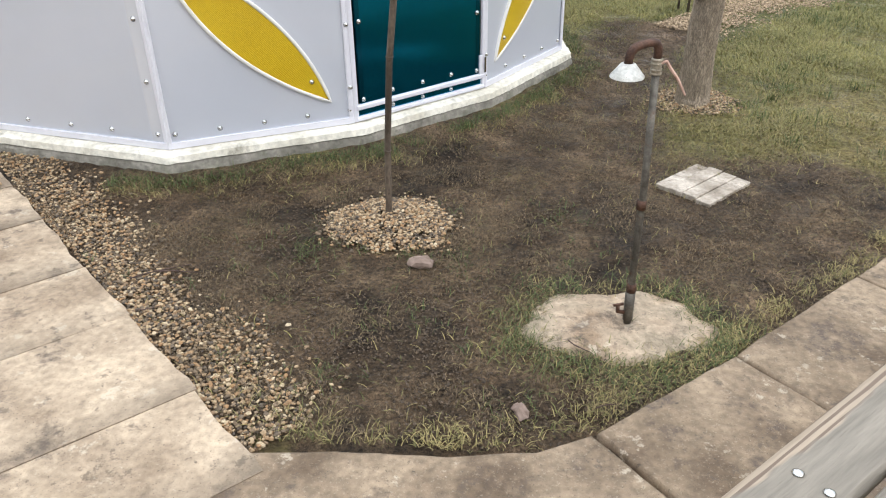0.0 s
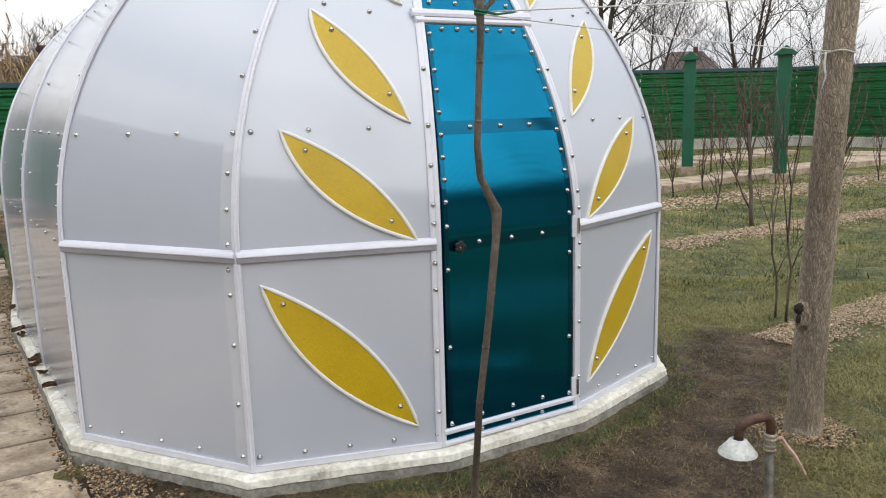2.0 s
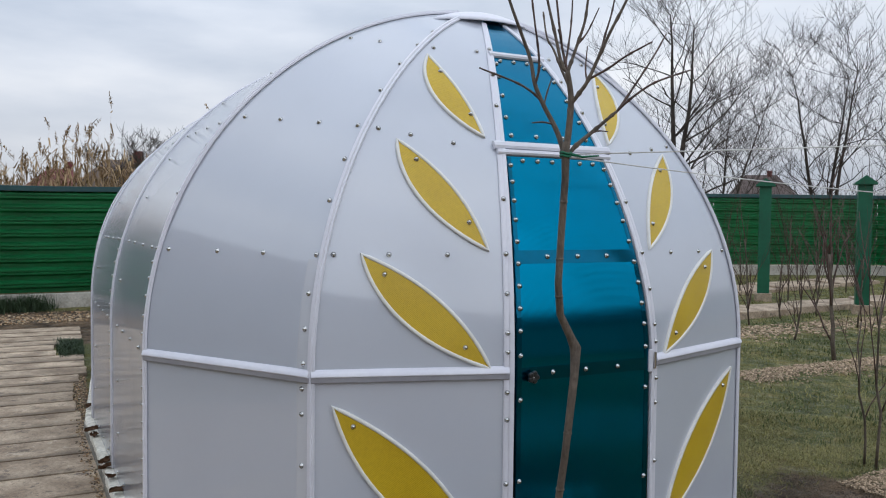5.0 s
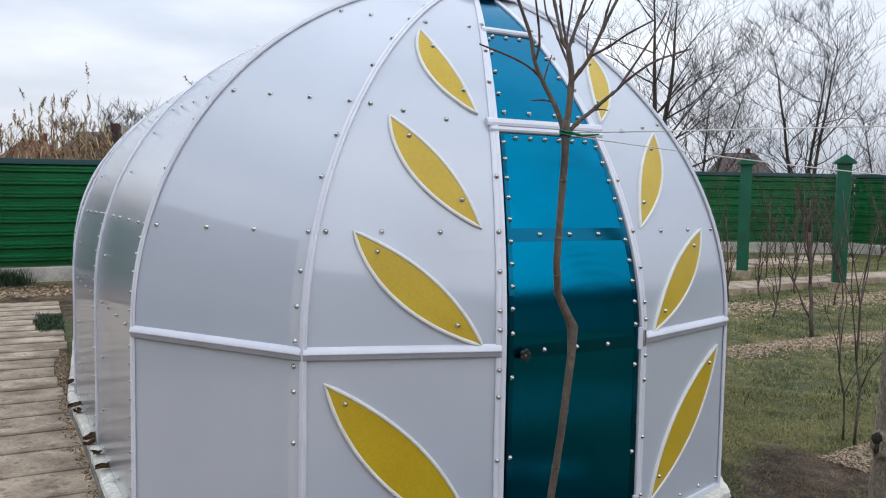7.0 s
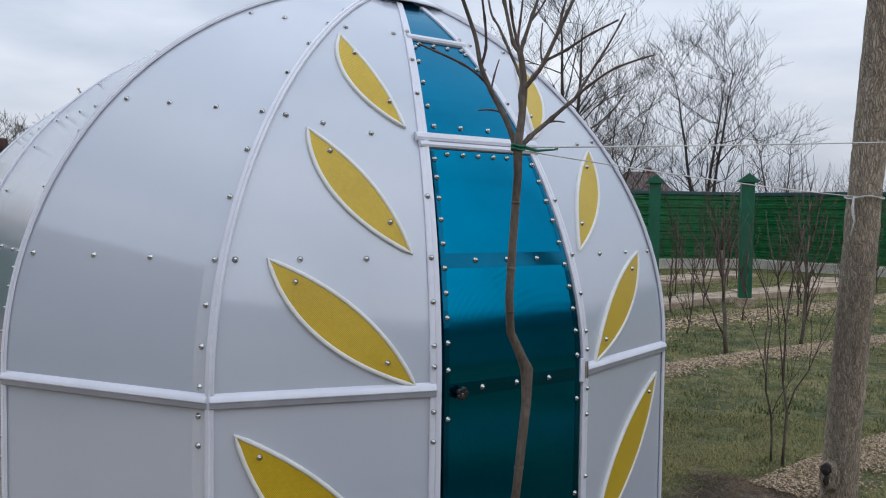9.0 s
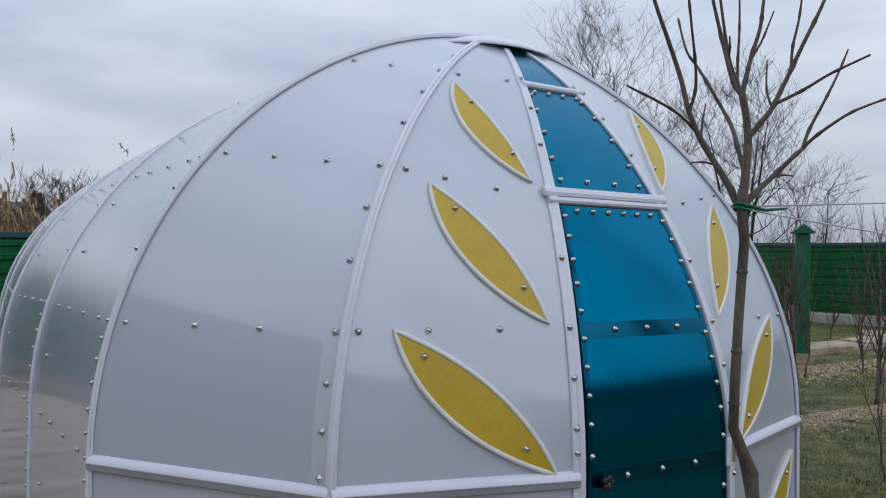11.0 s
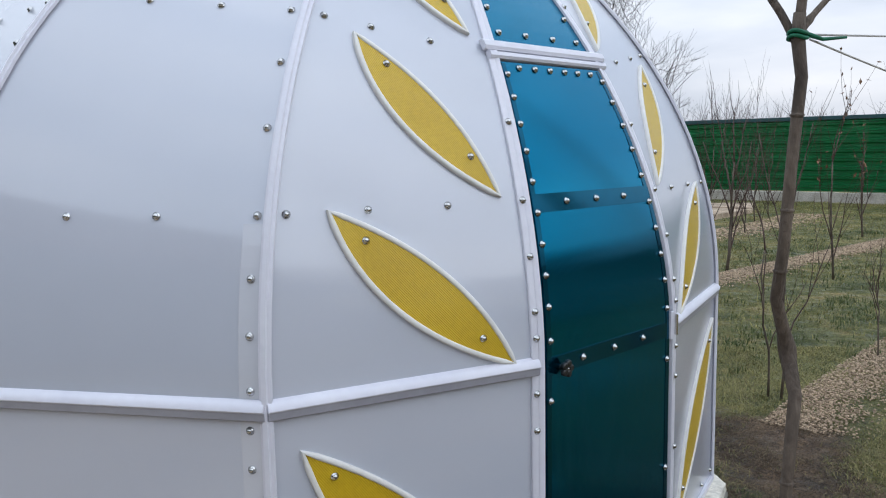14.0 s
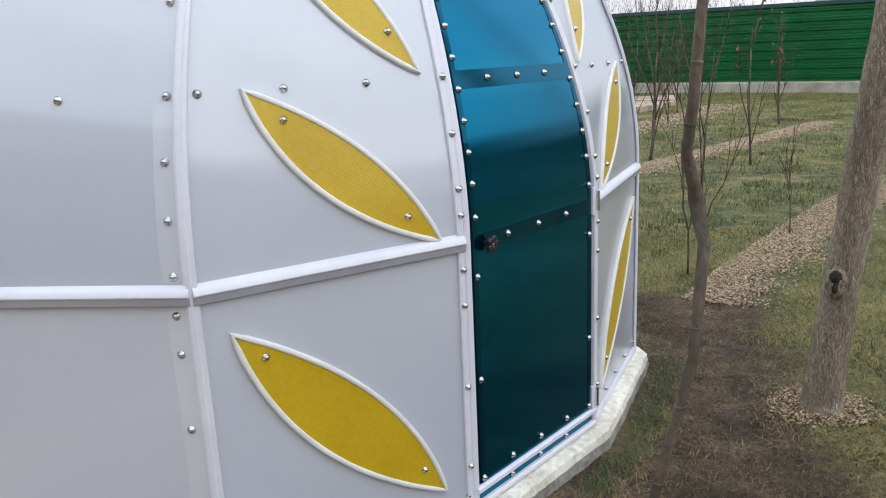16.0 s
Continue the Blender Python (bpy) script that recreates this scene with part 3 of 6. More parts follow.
# ---- leaf ornaments ----
def leaf_point(k1, k2, T, B, t, off):
    """A point of a leaf: t along from tip T to tip B (both s, z), off metres across it."""
    s, z = T[0] + (B[0] - T[0]) * t, T[1] + (B[1] - T[1]) * t
    w = (rib(k2, z) - rib(k1, z)).length
    hyp = math.hypot((B[0] - T[0]) * w, B[1] - T[1])
    cx, cz = -(B[1] - T[1]) / hyp, (B[0] - T[0]) * w / hyp
    ds = (on(k1, k2, s, min(z + 0.01, TOP - 0.001)) - on(k1, k2, s, z - 0.01)).length / 0.02
    return s + off * cx / max(w, 0.05), z + off * cz / ds


def leaf(k1, k2, T, B, full, pins):
    ornament = new("leaf_ornament")
    ornament.parent = dome
    ornament["label"] = "ribbed yellow polycarbonate leaf with a white edge"
    sgn = 1 if B[0] > T[0] else -1
    L = (on(k1, k2, *T) - on(k1, k2, *B)).length
    N = 22

    def halfw(t, up):
        t2 = min(max(t, 0), 1)
        return L * (full[0] if up else full[1]) * (4 * t2 * (1 - t2)) ** 0.97 * (1 + (0.12 if up else -0.1) * (t2 - 0.5) * 2)

    rim = [(i / N, True) for i in range(N + 1)] + [(i / N, False) for i in range(N - 1, 0, -1)]
    def at(t, off, lift):
        s, z = leaf_point(k1, k2, T, B, t, off * sgn)
        return on(k1, k2, s, z) + normal(k1, k2, s, z) * lift
    bm = bmesh.new()
    uv = bm.loops.layers.uv.new("UVMap")
    rows = []
    for i in range(N + 1):
        t = i / N
        a, b = halfw(t, True) - 0.004, -halfw(t, False) + 0.004
        rows.append([(bm.verts.new(at(t, a + (b - a) * j / 6, 0.009)), (t * L, a + (b - a) * j / 6)) for j in range(7)])
    for q, w in zip(rows, rows[1:]):
        for j in range(6):
            f = bm.faces.new([x[0] for x in (q[j], q[j + 1], w[j + 1], w[j])])
            for lp, x in zip(f.loops, (q[j], q[j + 1], w[j + 1], w[j])):
                a, o = x[1]
                lp[uv].uv = ((a * 0.8 + o * 0.6) * 10, (a * 0.12 + o * 1.0) * 56)
    part("leaf_face", bm, M_yellow, ornament)
    bm = bmesh.new()
    pts, outs = [], []
    for t, up in rim:
        off = halfw(t, up) * (1 if up else -1)
        pts.append(at(t, off, 0.0))
        s, z = leaf_point(k1, k2, T, B, t, off * sgn)
        outs.append(normal(k1, k2, s, z))
    sweep(bm, pts, outs, [(0.0085, 0.0), (0.0085, 0.010), (0.005, 0.014), (-0.005, 0.014), (-0.0085, 0.010), (-0.0085, 0.0)], closed=True)
    part("leaf_edge", bm, M_edge, ornament, "milky white edge strip", smooth=True).data.set_sharp_from_angle(angle=radians(50))
    for q, z in pins:
        screw(ornament, k1, k2, q, z, 0.010)


# tips, fullness of the upper and lower edge, and the two screws of each leaf
LEAVES = [((0.105, 0.985), (0.862, 0.262), (0.108, 0.119), ((0.205, 0.898), (0.77, 0.368))),
          ((0.197, 1.642), (0.888, 1.140), (0.107, 0.117), ((0.33, 1.555), (0.76, 1.234))),
          ((0.25, 2.168), (0.878, 1.662), (0.122, 0.101), ((0.41, 2.075), (0.77, 1.786))),
          ((0.175, 2.638), (0.865, 2.199), (0.125, 0.092), ((0.41, 2.542), (0.76, 2.313)))]
for T, B, full, pins in LEAVES:
    leaf("A", "D", T, B, full, pins)
    leaf("H", "R", (1 - T[0], T[1]), (1 - B[0], B[1]), full, [(1 - q, z) for q, z in pins])

# ---- the door and the teal lights over it ----
bm = bmesh.new()
skin(bm, "D", "H", 0.03, 0.97, 0.225, 2.105, 4, 26, lift=0.006, thick=0.016)
door = part("door", bm, M_teal, dome, "dark teal translucent polycarbonate door, shut")
door.data.set_sharp_from_angle(angle=radians(40))
for z0, z1, lift in ((1.075, 1.135, 0.0075), (1.60, 1.66, 0.0075)):
    bm = bmesh.new()
    skin(bm, "D", "H", 0.035, 0.965, z0, z1, 2, 3, lift=lift, thick=0.004)
    part("cross_band", bm, M_teal_dark, door, "darker band of the crossbar behind")
for s0, s1 in ((0.032, 0.062), (0.938, 0.968)):
    bm = bmesh.new()
    skin(bm, "D", "H", s0, s1, 0.23, 2.10, 1, 26, lift=0.0075, thick=0.004)
    part("side_band", bm, M_teal_dark, door)
for nm, z0, z1 in (("transom_light", 2.185, 2.66), ("top_light", 2.70, TOP - 0.01)):
    bm = bmesh.new()
    skin(bm, "D", "H", 0.0, 1.0, z0, z1, 4, 10, lift=0.002)
    part(nm, bm, M_teal, dome, "teal polycarbonate light")
bm = bmesh.new()
skin(bm, "D", "H", 0.0, 1.0, FOOT, 0.20, 2, 2, lift=0.002)
part("kick_strip", bm, M_teal, dome, "teal strip under the door")
for z, s0, s1, w in ((2.125, -0.06, 1.06, 0.014), (2.16, -0.09, 1.09, 0.02), (2.675, -0.05, 1.05, 0.016), (0.21, 0.0, 1.0, 0.014), (0.152, 0.0, 1.0, 0.012)):
    bm = bmesh.new()
    pts = [on("D", "H", s0 + (s1 - s0) * i / 6, z) for i in range(7)]
    sweep(bm, pts, [normal("D", "H", 0.5, z)] * 7, [(w, 0.0), (w, 0.012), (w * 0.5, 0.02), (-w * 0.5, 0.02), (-w, 0.012), (-w, 0.0)])
    part("door_rail", bm, M_trim, dome)
z = 0.245
for z in (0.245, 0.62, 0.99, 1.19, 1.30, 1.40, 1.50, 1.60, 1.70, 1.80, 1.89, 1.98, 2.06):
    screw(door, "D", "H", 0.055, z, 0.008)
for z in (0.245, 0.55, 0.99, 1.19, 1.30, 1.40, 1.50, 1.60, 1.70, 1.80, 1.89, 1.98, 2.06):
    screw(door, "D", "H", 0.945, z, 0.008)
for s in (0.17, 0.31, 0.45, 0.59, 0.72, 0.85):
    screw(door, "D", "H", s, 2.085, 0.008)
for s in (0.27, 0.5, 0.73):
    screw(door, "D", "H", s, 1.105, 0.009)
    screw(door, "D", "H", s, 1.63, 0.009)
    screw(door, "D", "H", s, 0.258, 0.008)
    screw(dome, "D", "H", s, 0.18, 0.004)
for s in (0.1, 0.36, 0.64, 0.9):
    screw(dome, "D", "H", s, 2.215, 0.004)
for z in (2.31, 2.43, 2.54, 2.62):
    screw(dome, "D", "H", 0.07, z, 0.004)
    screw(dome, "D", "H", 0.93, z, 0.004)
for s in (0.15, 0.4, 0.65, 0.9):
    screw(dome, "D", "H", s, 2.64, 0.004)
# star knob
bm = bmesh.new()
for i in range(5):
    a = 2 * math.pi * i / 5
    lathe(bm, [(0.010, 0.02), (0.013, 0.023), (0.013, 0.033), (0.009, 0.037)], 10, Matrix.Translation((0.017 * math.cos(a), 0.017 * math.sin(a), 0)))
lathe(bm, [(0.010, 0.0), (0.010, 0.02), (0.02, 0.022), (0.02, 0.034), (0.012, 0.036), (0.006, 0.033)], 14)
o = normal("D", "H", 0.118, 1.095)
knob = part("knob", bm, M_black, door, "black plastic star knob", smooth=True)
knob.data.set_sharp_from_angle(angle=radians(40))
knob.matrix_local = Matrix.Translation(on("D", "H", 0.118, 1.095) + o * 0.006) @ o.to_track_quat("Z", "Y").to_matrix().to_4x4()
share("knob_screw", SCREW, knob, Matrix.Translation((0, 0, 0.031)) @ Matrix.Scale(0.5, 4))
# hinges on the far jamb
for z in (0.27, 1.12):
    bm = bmesh.new()
    o = normal("D", "H", 1.0, z)
    fr = Matrix.Translation(rib("H", z) + o * 0.012) @ Matrix(((0, 0, 0, 0), (0, 0, 0, 0), (0, 0, 1, 0), (0, 0, 0, 1)))
    a = (rib("H", z) - rib("D", z)).normalized()
    m = Matrix.Translation(rib("H", z) + o * 0.012) @ Matrix((a, o, Vector((0, 0, 1)))).transposed().to_4x4()
    box(bm, -0.03, -0.006, -0.055, -0.002, 0.004, 0.055, 0.002, m)
    hinge = part("hinge", bm, M_trim, dome, "white plastic hinge with a steel pin")
    bm = bmesh.new()
    tube(bm, [m @ Vector((0.006, 0.006, -0.04)), m @ Vector((0.006, 0.006, 0.04))], 0.007, 8)
    part("hinge_pin", bm, M_steel, hinge)

# ---- the tunnel behind: place, half width and height of each arch ----
ARCHES = [(0.85, 1.843, 3.0), (2.3, 1.925, 3.025), (3.75, 2.0, 2.98), (5.3, 1.94, 3.0), (TUNNEL_END, 1.86, 2.98)]


def arch_at(v):
    return [float(np.interp(v, [a[0] for a in ARCHES], [a[k] for a in ARCHES])) for k in (1, 2)]


def wall_point(v, z):
    """A point of the tunnel's side towards the path, z as on the front arch, and the way out there."""
    w, top = arch_at(v)
    def at(h):
        return Vector((-w * shrink("B", h), v, h if h < RAIL else RAIL + (h - RAIL) * (top - RAIL) / (TOP - RAIL)))
    t = at(z + 0.01) - at(z - 0.01)
    return at(z), Vector((-t.z, 0, t.x)).normalized()


def arch(v, k=28):
    left = [wall_point(v, z)[0] for z in heights(FOOT, TOP - 0.0105, k)]
    return left + [Vector((-p.x, p.y, p.z)) for p in left[::-1]]


def vault(bm, v0, v1, steps):
    rows = [[bm.verts.new(p) for p in arch(v0 + (v1 - v0) * i / steps)] for i in range(steps + 1)]
    rin = [[bm.verts.new((p.x * 0.993, p.y, p.z - 0.008)) for p in arch(v0 + (v1 - v0) * i / steps)] for i in range(steps + 1)]
    for i in range(steps):
        for j in range(len(rows[0]) - 1):
            bm.faces.new((rows[i][j], rows[i][j + 1], rows[i + 1][j + 1], rows[i + 1][j]))
            bm.faces.new((rin[i][j], rin[i + 1][j], rin[i + 1][j + 1], rin[i][j + 1]))
    for a, b in ((rows[0], rin[0]), (rows[-1], rin[-1])):
        for j in range(len(a) - 1):
            bm.faces.new((a[j], a[j + 1], b[j + 1], b[j]))
    uv = bm.loops.layers.uv.new("UVMap")
    for fc in bm.faces:
        for lp in fc.loops:
            lp[uv].uv = (lp.vert.co.y, lp.vert.co.z)


def wall_screw(parent, v, z):
    p, o = wall_point(v, z)
    share("screw", SCREW, parent, Matrix.Translation(p + o * 0.001) @ o.to_track_quat("Z", "Y").to_matrix().to_4x4())


bays = [a[0] for a in ARCHES]
for v0, v1 in zip(bays, bays[1:]):
    bm = bmesh.new()
    vault(bm, v0, v1, 3)
    bay = part("vault_sheet", bm, M_panel, dome, smooth=True)
    bay.data.set_sharp_from_angle(angle=radians(40))
    for z in (0.203, 1.12, 1.64, 2.30):
        for k in (0.06, 0.22, 0.53, 0.85, 1.11):
            wall_screw(bay, v0 + k, z)
    for z in (0.30, 0.40, 0.49, 0.57, 0.67, 0.76, 0.85, 0.94, 1.03, 1.21, 1.30, 1.40, 1.49, 1.57, 1.92, 2.17, 2.52, 2.70, 2.84, 2.94):
        wall_screw(bay, v0 + 0.08, z)
    for z in (0.45, 0.78, 1.40, 1.91, 2.15, 2.52, 2.74):
        wall_screw(bay, v0 + 1.1, z)
for v in bays[1:]:
    bm = bmesh.new()
    pts = arch(v)
    sweep(bm, pts, [Vector((p.x, 0, max(p.z - 0.9, 0) + 0.001)).normalized() for p in pts], [(0.035, -0.003), (0.035, 0.005), (0.014, 0.010), (-0.014, 0.010), (-0.035, 0.005), (-0.035, -0.003)])
    part("arch_rib", bm, M_trim, dome, smooth=True)
# the far end is closed by a plain sheet
bm = bmesh.new()
pts = arch(TUNNEL_END - 0.01)
bm.faces.new([bm.verts.new(p) for p in pts])
bmesh.ops.solidify(bm, geom=bm.faces[:], thickness=0.012)
part("end_sheet", bm, M_panel, dome)
# cap that covers the meeting of the ribs
bm = bmesh.new()
rows = []
for i in range(7):
    w = 0.30 * i / 6
    rows.append([])
    for j in range(17):
        a = math.pi * (0.0 + j / 16)
        x, y = math.cos(a) * w * 1.25, -math.sin(a) * w * 0.75
        r = 1 - (w / 1.5) ** 1.7
        rows[-1].append((x, y, 0.014 - 0.22 * (w / 0.30) ** 1.9 * 0.42))
top_v = [[bm.verts.new((x, APEX_V + 0.02 + y, TOP + z)) for x, y, z in r] for r in rows]
for q, w in zip(top_v, top_v[1:]):
    for j in range(16):
        bm.faces.new((q[j], q[j + 1], w[j + 1], w[j]))
bmesh.ops.remove_doubles(bm, verts=bm.verts, dist=0.0005)
bmesh.ops.solidify(bm, geom=bm.faces[:], thickness=0.006)
part("ridge_cap", bm, M_trim, dome, "bent white plastic cap over the ribs", smooth=True)

# ---- plinth ----
def plinth_line(out):
    """The plinth's corners, pushed out by some metres."""
    base = [Vector((-1.86, TUNNEL_END, 0)), Vector((-1.94, 5.3, 0)), Vector((-2.025, 3.75, 0)), Vector((-1.94, 2.3, 0)), Vector((-1.843, 0.85, 0)), Vector((-1.25, 0, 0)), Vector((-0.402, -0.256, 0)), Vector((0.402, -0.256, 0)), Vector((1.25, 0, 0)), Vector((1.843, 0.85, 0)), Vector((1.94, 2.3, 0)), Vector((2.025, 3.75, 0)), Vector((1.86, TUNNEL_END, 0))]
    res = []
    for i, p in enumerate(base):
        d1 = (base[i] - base[i - 1]).normalized() if i else None
        d2 = (base[i + 1] - base[i]).normalized() if i < len(base) - 1 else None
        d1, d2 = d1 or d2, d2 or d1
        n1, n2 = Vector((d1.y, -d1.x, 0)), Vector((d2.y, -d2.x, 0))
        m = (n1 + n2).normalized()
        if m.dot(p - Vector((0, 2.5, 0))) < 0:
            m = -m
        res.append(p + m * out * (0.45 if i < 4 and out > 0 else 0.9) / max(0.5, m.dot(n1) if m.dot(n1) > 0 else -m.dot(n1)))
    fine = []
    for a, b in zip(res, res[1:]):
        k = max(2, int((b - a).length / 0.022))
        fine += [a.lerp(b, i / k) for i in range(k)]
    return fine + [res[-1]]


plinth = empty("plinth", DOME, "whitewashed cracked concrete plinth under the dome", "plinth", kind="structure")
for nm, mat, prof in (("plinth_top", M_plinth, ((-0.10, 0.09), (-0.10, 0.137), (0.055, 0.133), (0.078, 0.124), (0.086, 0.094))), ("plinth_foot", M_plinth_foot, ((-0.10, -0.2), (-0.10, 0.088), (0.078, 0.091), (0.090, 0.075), (0.10, -0.2)))):
    bm = bmesh.new()
    rings = []
    for o, z in prof:
        rings.append([p + Vector((0, 0, z)) for p in plinth_line(o)])
    vs = []
    for j in range(len(rings[0])):
        row = []
        for q, (o, z) in zip(rings, prof):
            p = q[j]
            if o > 0 and z > -0.1:
                d = noise.noise_vector(p * 5.0) * 0.006 + noise.noise_vector(p * 17.0) * 0.004 + noise.noise_vector(p * 43.0) * 0.003
                p = p + Vector((d.x, d.y, d.z * 0.6))
            row.append(bm.verts.new(p))
        vs.append(row)
    for q, w in zip(vs, vs[1:]):
        for j in range(len(prof) - 1):
            bm.faces.new((q[j], q[j + 1], w[j + 1], w[j]))
        bm.faces.new((q[-1], q[0], w[0], w[-1]))
    part(nm, bm, mat, plinth, smooth=True).data.set_sharp_from_angle(angle=radians(35))

# ---- ground ----
MUD_LINE = [(-1.5, 2.95), (-0.6, 2.7), (0.3, 2.5), (0.35, 3.3), (0.1, 3.6)]
MUD_TRACK = [(0.35, 3.3), (0.5, 4.3), (0.72, 5.2), (0.95, 6.3)]


def to_line(x, y, line):
    best = np.full(np.shape(x), 1e9)
    for (x0, y0), (x1, y1) in zip(line, line[1:]):
        dx, dy = x1 - x0, y1 - y0
        t = np.clip(((x - x0) * dx + (y - y0) * dy) / (dx * dx + dy * dy), 0, 1)
        best = np.minimum(best, np.hypot(x - x0 - t * dx, y - y0 - t * dy))
    return best


def waves(x, y, f, seed):
    """A cheap smooth noise from a few crossing waves."""
    r = np.random.default_rng(seed)
    out = np.zeros(np.shape(x))
    for i in range(9):
        a, p, k = r.uniform(0, 6.28), r.uniform(0, 6.28), f * r.uniform(0.5, 2.0)
        out += np.sin((x * math.cos(a) + y * math.sin(a)) * k + p + 1.3 * np.sin((x * math.sin(a) - y * math.cos(a)) * k * 0.6 + p * 2))
    return out / 9


def mudness(x, y):
    d = np.minimum.reduce([to_line(x, y, MUD_LINE), to_line(x, y, MUD_TRACK) + 0.42, to_line(x, y, [(0.3, 2.9), (1.0, 3.05), (1.35, 3.4)]) + 0.15, to_line(x, y, [(-8.0, 11.5), (-10.5, 9.5), (-13.0, 7.0)]) - 1.2]) + 0.16 * waves(x, y, 5, 3) + 0.10 * waves(x, y, 16, 4)
    t = np.clip((d - 0.42) / 0.75, 0, 1)
    return 1 - t * t * (3 - 2 * t)


def axis(lo, hi, step, far):
    mid = list(np.arange(lo, hi, step))
    out, s, p = [], step, hi
    while p < far:
        out.append(p)
        s *= 1.16
        p += s
    left, s, p = [], step, lo - step
    while p > -far:
        left.append(p)
        s *= 1.16
        p -= s
    return np.array(left[::-1] + mid + out)


gx, gy = axis(-2.6, 2.8, 0.024, 900), axis(1.7, 6.2, 0.024, 900)
X, Y = np.meshgrid(gx, gy)
near = np.exp(-(np.maximum(0, np.hypot(X, (Y - 3.6) * 0.8) - 2.2) / 2.0) ** 2)
mud = mudness(X, Y)
sm_t = np.clip((Y - 8) / 18, 0, 1)
Z = 0.30 * sm_t * sm_t * (3 - 2 * sm_t)
Z += near * (0.010 * waves(X, Y, 9, 11) + (0.005 + 0.006 * mud) * waves(X, Y, 34, 12) + (0.003 + 0.004 * mud) * waves(X, Y, 90, 13)) - 0.006
Z += (1 - near) * 0.02 * waves(X, Y, 2.0, 15) * np.exp(-np.hypot(X, Y) / 60)
FOOT_LINE = [(DOME @ p)[:2] for p in plinth_line(0.10)[::6]]
foot_d = np.where((np.abs(X) < 6) & (Y > 2) & (Y < 12), to_line(X, Y, FOOT_LINE), 9.0)
in_front = np.clip((0.95 + (X + 0.52) * math.sin(radians(48.3)) - (Y - 4.328) * math.cos(radians(48.3))) / 0.25, 0, 1)
in_front = np.maximum(in_front, X > 0.5)
Z += 0.055 * in_front * np.exp(-(foot_d / 0.22) ** 2)
verts = np.stack([X.ravel(), Y.ravel(), Z.ravel()], 1)
nx, ny = len(gx), len(gy)
ii = (np.arange(ny - 1)[:, None] * nx + np.arange(nx - 1)[None, :]).ravel()
faces = np.stack([ii, ii + 1, ii + nx + 1, ii + nx], 1)
gme = bpy.data.meshes.new("ground")
gme.from_pydata(verts.tolist(), [], faces.tolist())
gme.polygons.foreach_set("use_smooth", [True] * len(gme.polygons))
gt = gme.attributes.new("green", "FLOAT", "POINT")
gt.data.foreach_set("value", np.clip((Y - 4.6) / 2.4 + 0.35 * waves(X, Y, 2.0, 81), 0, 1).ravel().astype(np.float32))
at = gme.attributes.new("mud", "FLOAT", "POINT")
at.data.foreach_set("value", mud.ravel().astype(np.float32))
ground = tagged(new("ground", gme), "trodden wet mud passing into worn winter lawn", "ground", kind="structure")

M_ground = bpy.data.materials.new("mud_and_lawn")
M_ground.use_nodes = True
n, l = M_ground.node_tree.nodes, M_ground.node_tree.links
b = n["Principled BSDF"]
geo = n.new("ShaderNodeNewGeometry")


def noise_node(scale, detail=6.0, rough=0.6):
    q = n.new("ShaderNodeTexNoise")
    q.inputs["Scale"].default_value, q.inputs["Detail"].default_value, q.inputs["Roughness"].default_value = scale, detail, rough
    l.new(geo.outputs["Position"], q.inputs["Vector"])
    return q.outputs["Fac"]


def ramp(src, stops):
    q = n.new("ShaderNodeValToRGB")
    el = q.color_ramp.elements
    el[0].position, el[0].color = stops[0][0], (*stops[0][1], 1)
    el[1].position, el[1].color = stops[-1][0], (*stops[-1][1], 1)
    for p, c in stops[1:-1]:
        el.new(p).color = (*c, 1)
    l.new(src, q.inputs[0])
    return q.outputs["Color"]


def blend(f, a, c, mode="MIX"):
    q = n.new("ShaderNodeMix")
    q.data_type, q.blend_type = "RGBA", mode
    if hasattr(f, "links"):
        l.new(f, q.inputs["Factor"])
    else:
        q.inputs["Factor"].default_value = f
    l.new(a, q.inputs["A"])
    l.new(c, q.inputs["B"])
    return q.outputs["Result"]


mudc = ramp(noise_node(5.0, 8, 0.65), [(0.3, (0.062, 0.041, 0.024)), (0.5, (0.138, 0.094, 0.057)), (0.7, (0.26, 0.185, 0.118))])
mudf = ramp(noise_node(62.0, 9, 0.82), [(0.38, (0.16, 0.14, 0.12)), (0.5, (0.85, 0.83, 0.80)), (0.64, (1.7, 1.66, 1.62))])
mudc = blend(1.0, mudc, mudf, "MULTIPLY")
mudb = ramp(noise_node(2.3, 7, 0.62), [(0.38, (0.42, 0.42, 0.41)), (0.5, (0.95, 0.95, 0.92)), (0.64, (1.6, 1.6, 1.6))])
mudc = blend(1.0, mudc, mudb, "MULTIPLY")
grassc = ramp(noise_node(1.1, 8, 0.6), [(0.3, (0.10, 0.10, 0.028)), (0.5, (0.21, 0.18, 0.065)), (0.68, (0.36, 0.275, 0.135))])
grassf = ramp(noise_node(38.0, 7, 0.75), [(0.34, (0.25, 0.25, 0.22)), (0.66, (1.6, 1.58, 1.5))])
grassc = blend(1.0, grassc, grassf, "MULTIPLY")
lush = n.new("ShaderNodeAttribute")
lush.attribute_name = "green"
lushc = ramp(noise_node(1.7, 8, 0.65), [(0.33, (0.050, 0.066, 0.018)), (0.52, (0.145, 0.150, 0.044)), (0.67, (0.31, 0.245, 0.10))])
grassc = blend(lush.outputs["Fac"], grassc, blend(1.0, lushc, grassf, "MULTIPLY"))
attr = n.new("ShaderNodeAttribute")
attr.attribute_name = "mud"
addn = n.new("ShaderNodeMath")
addn.operation = "MULTIPLY_ADD"
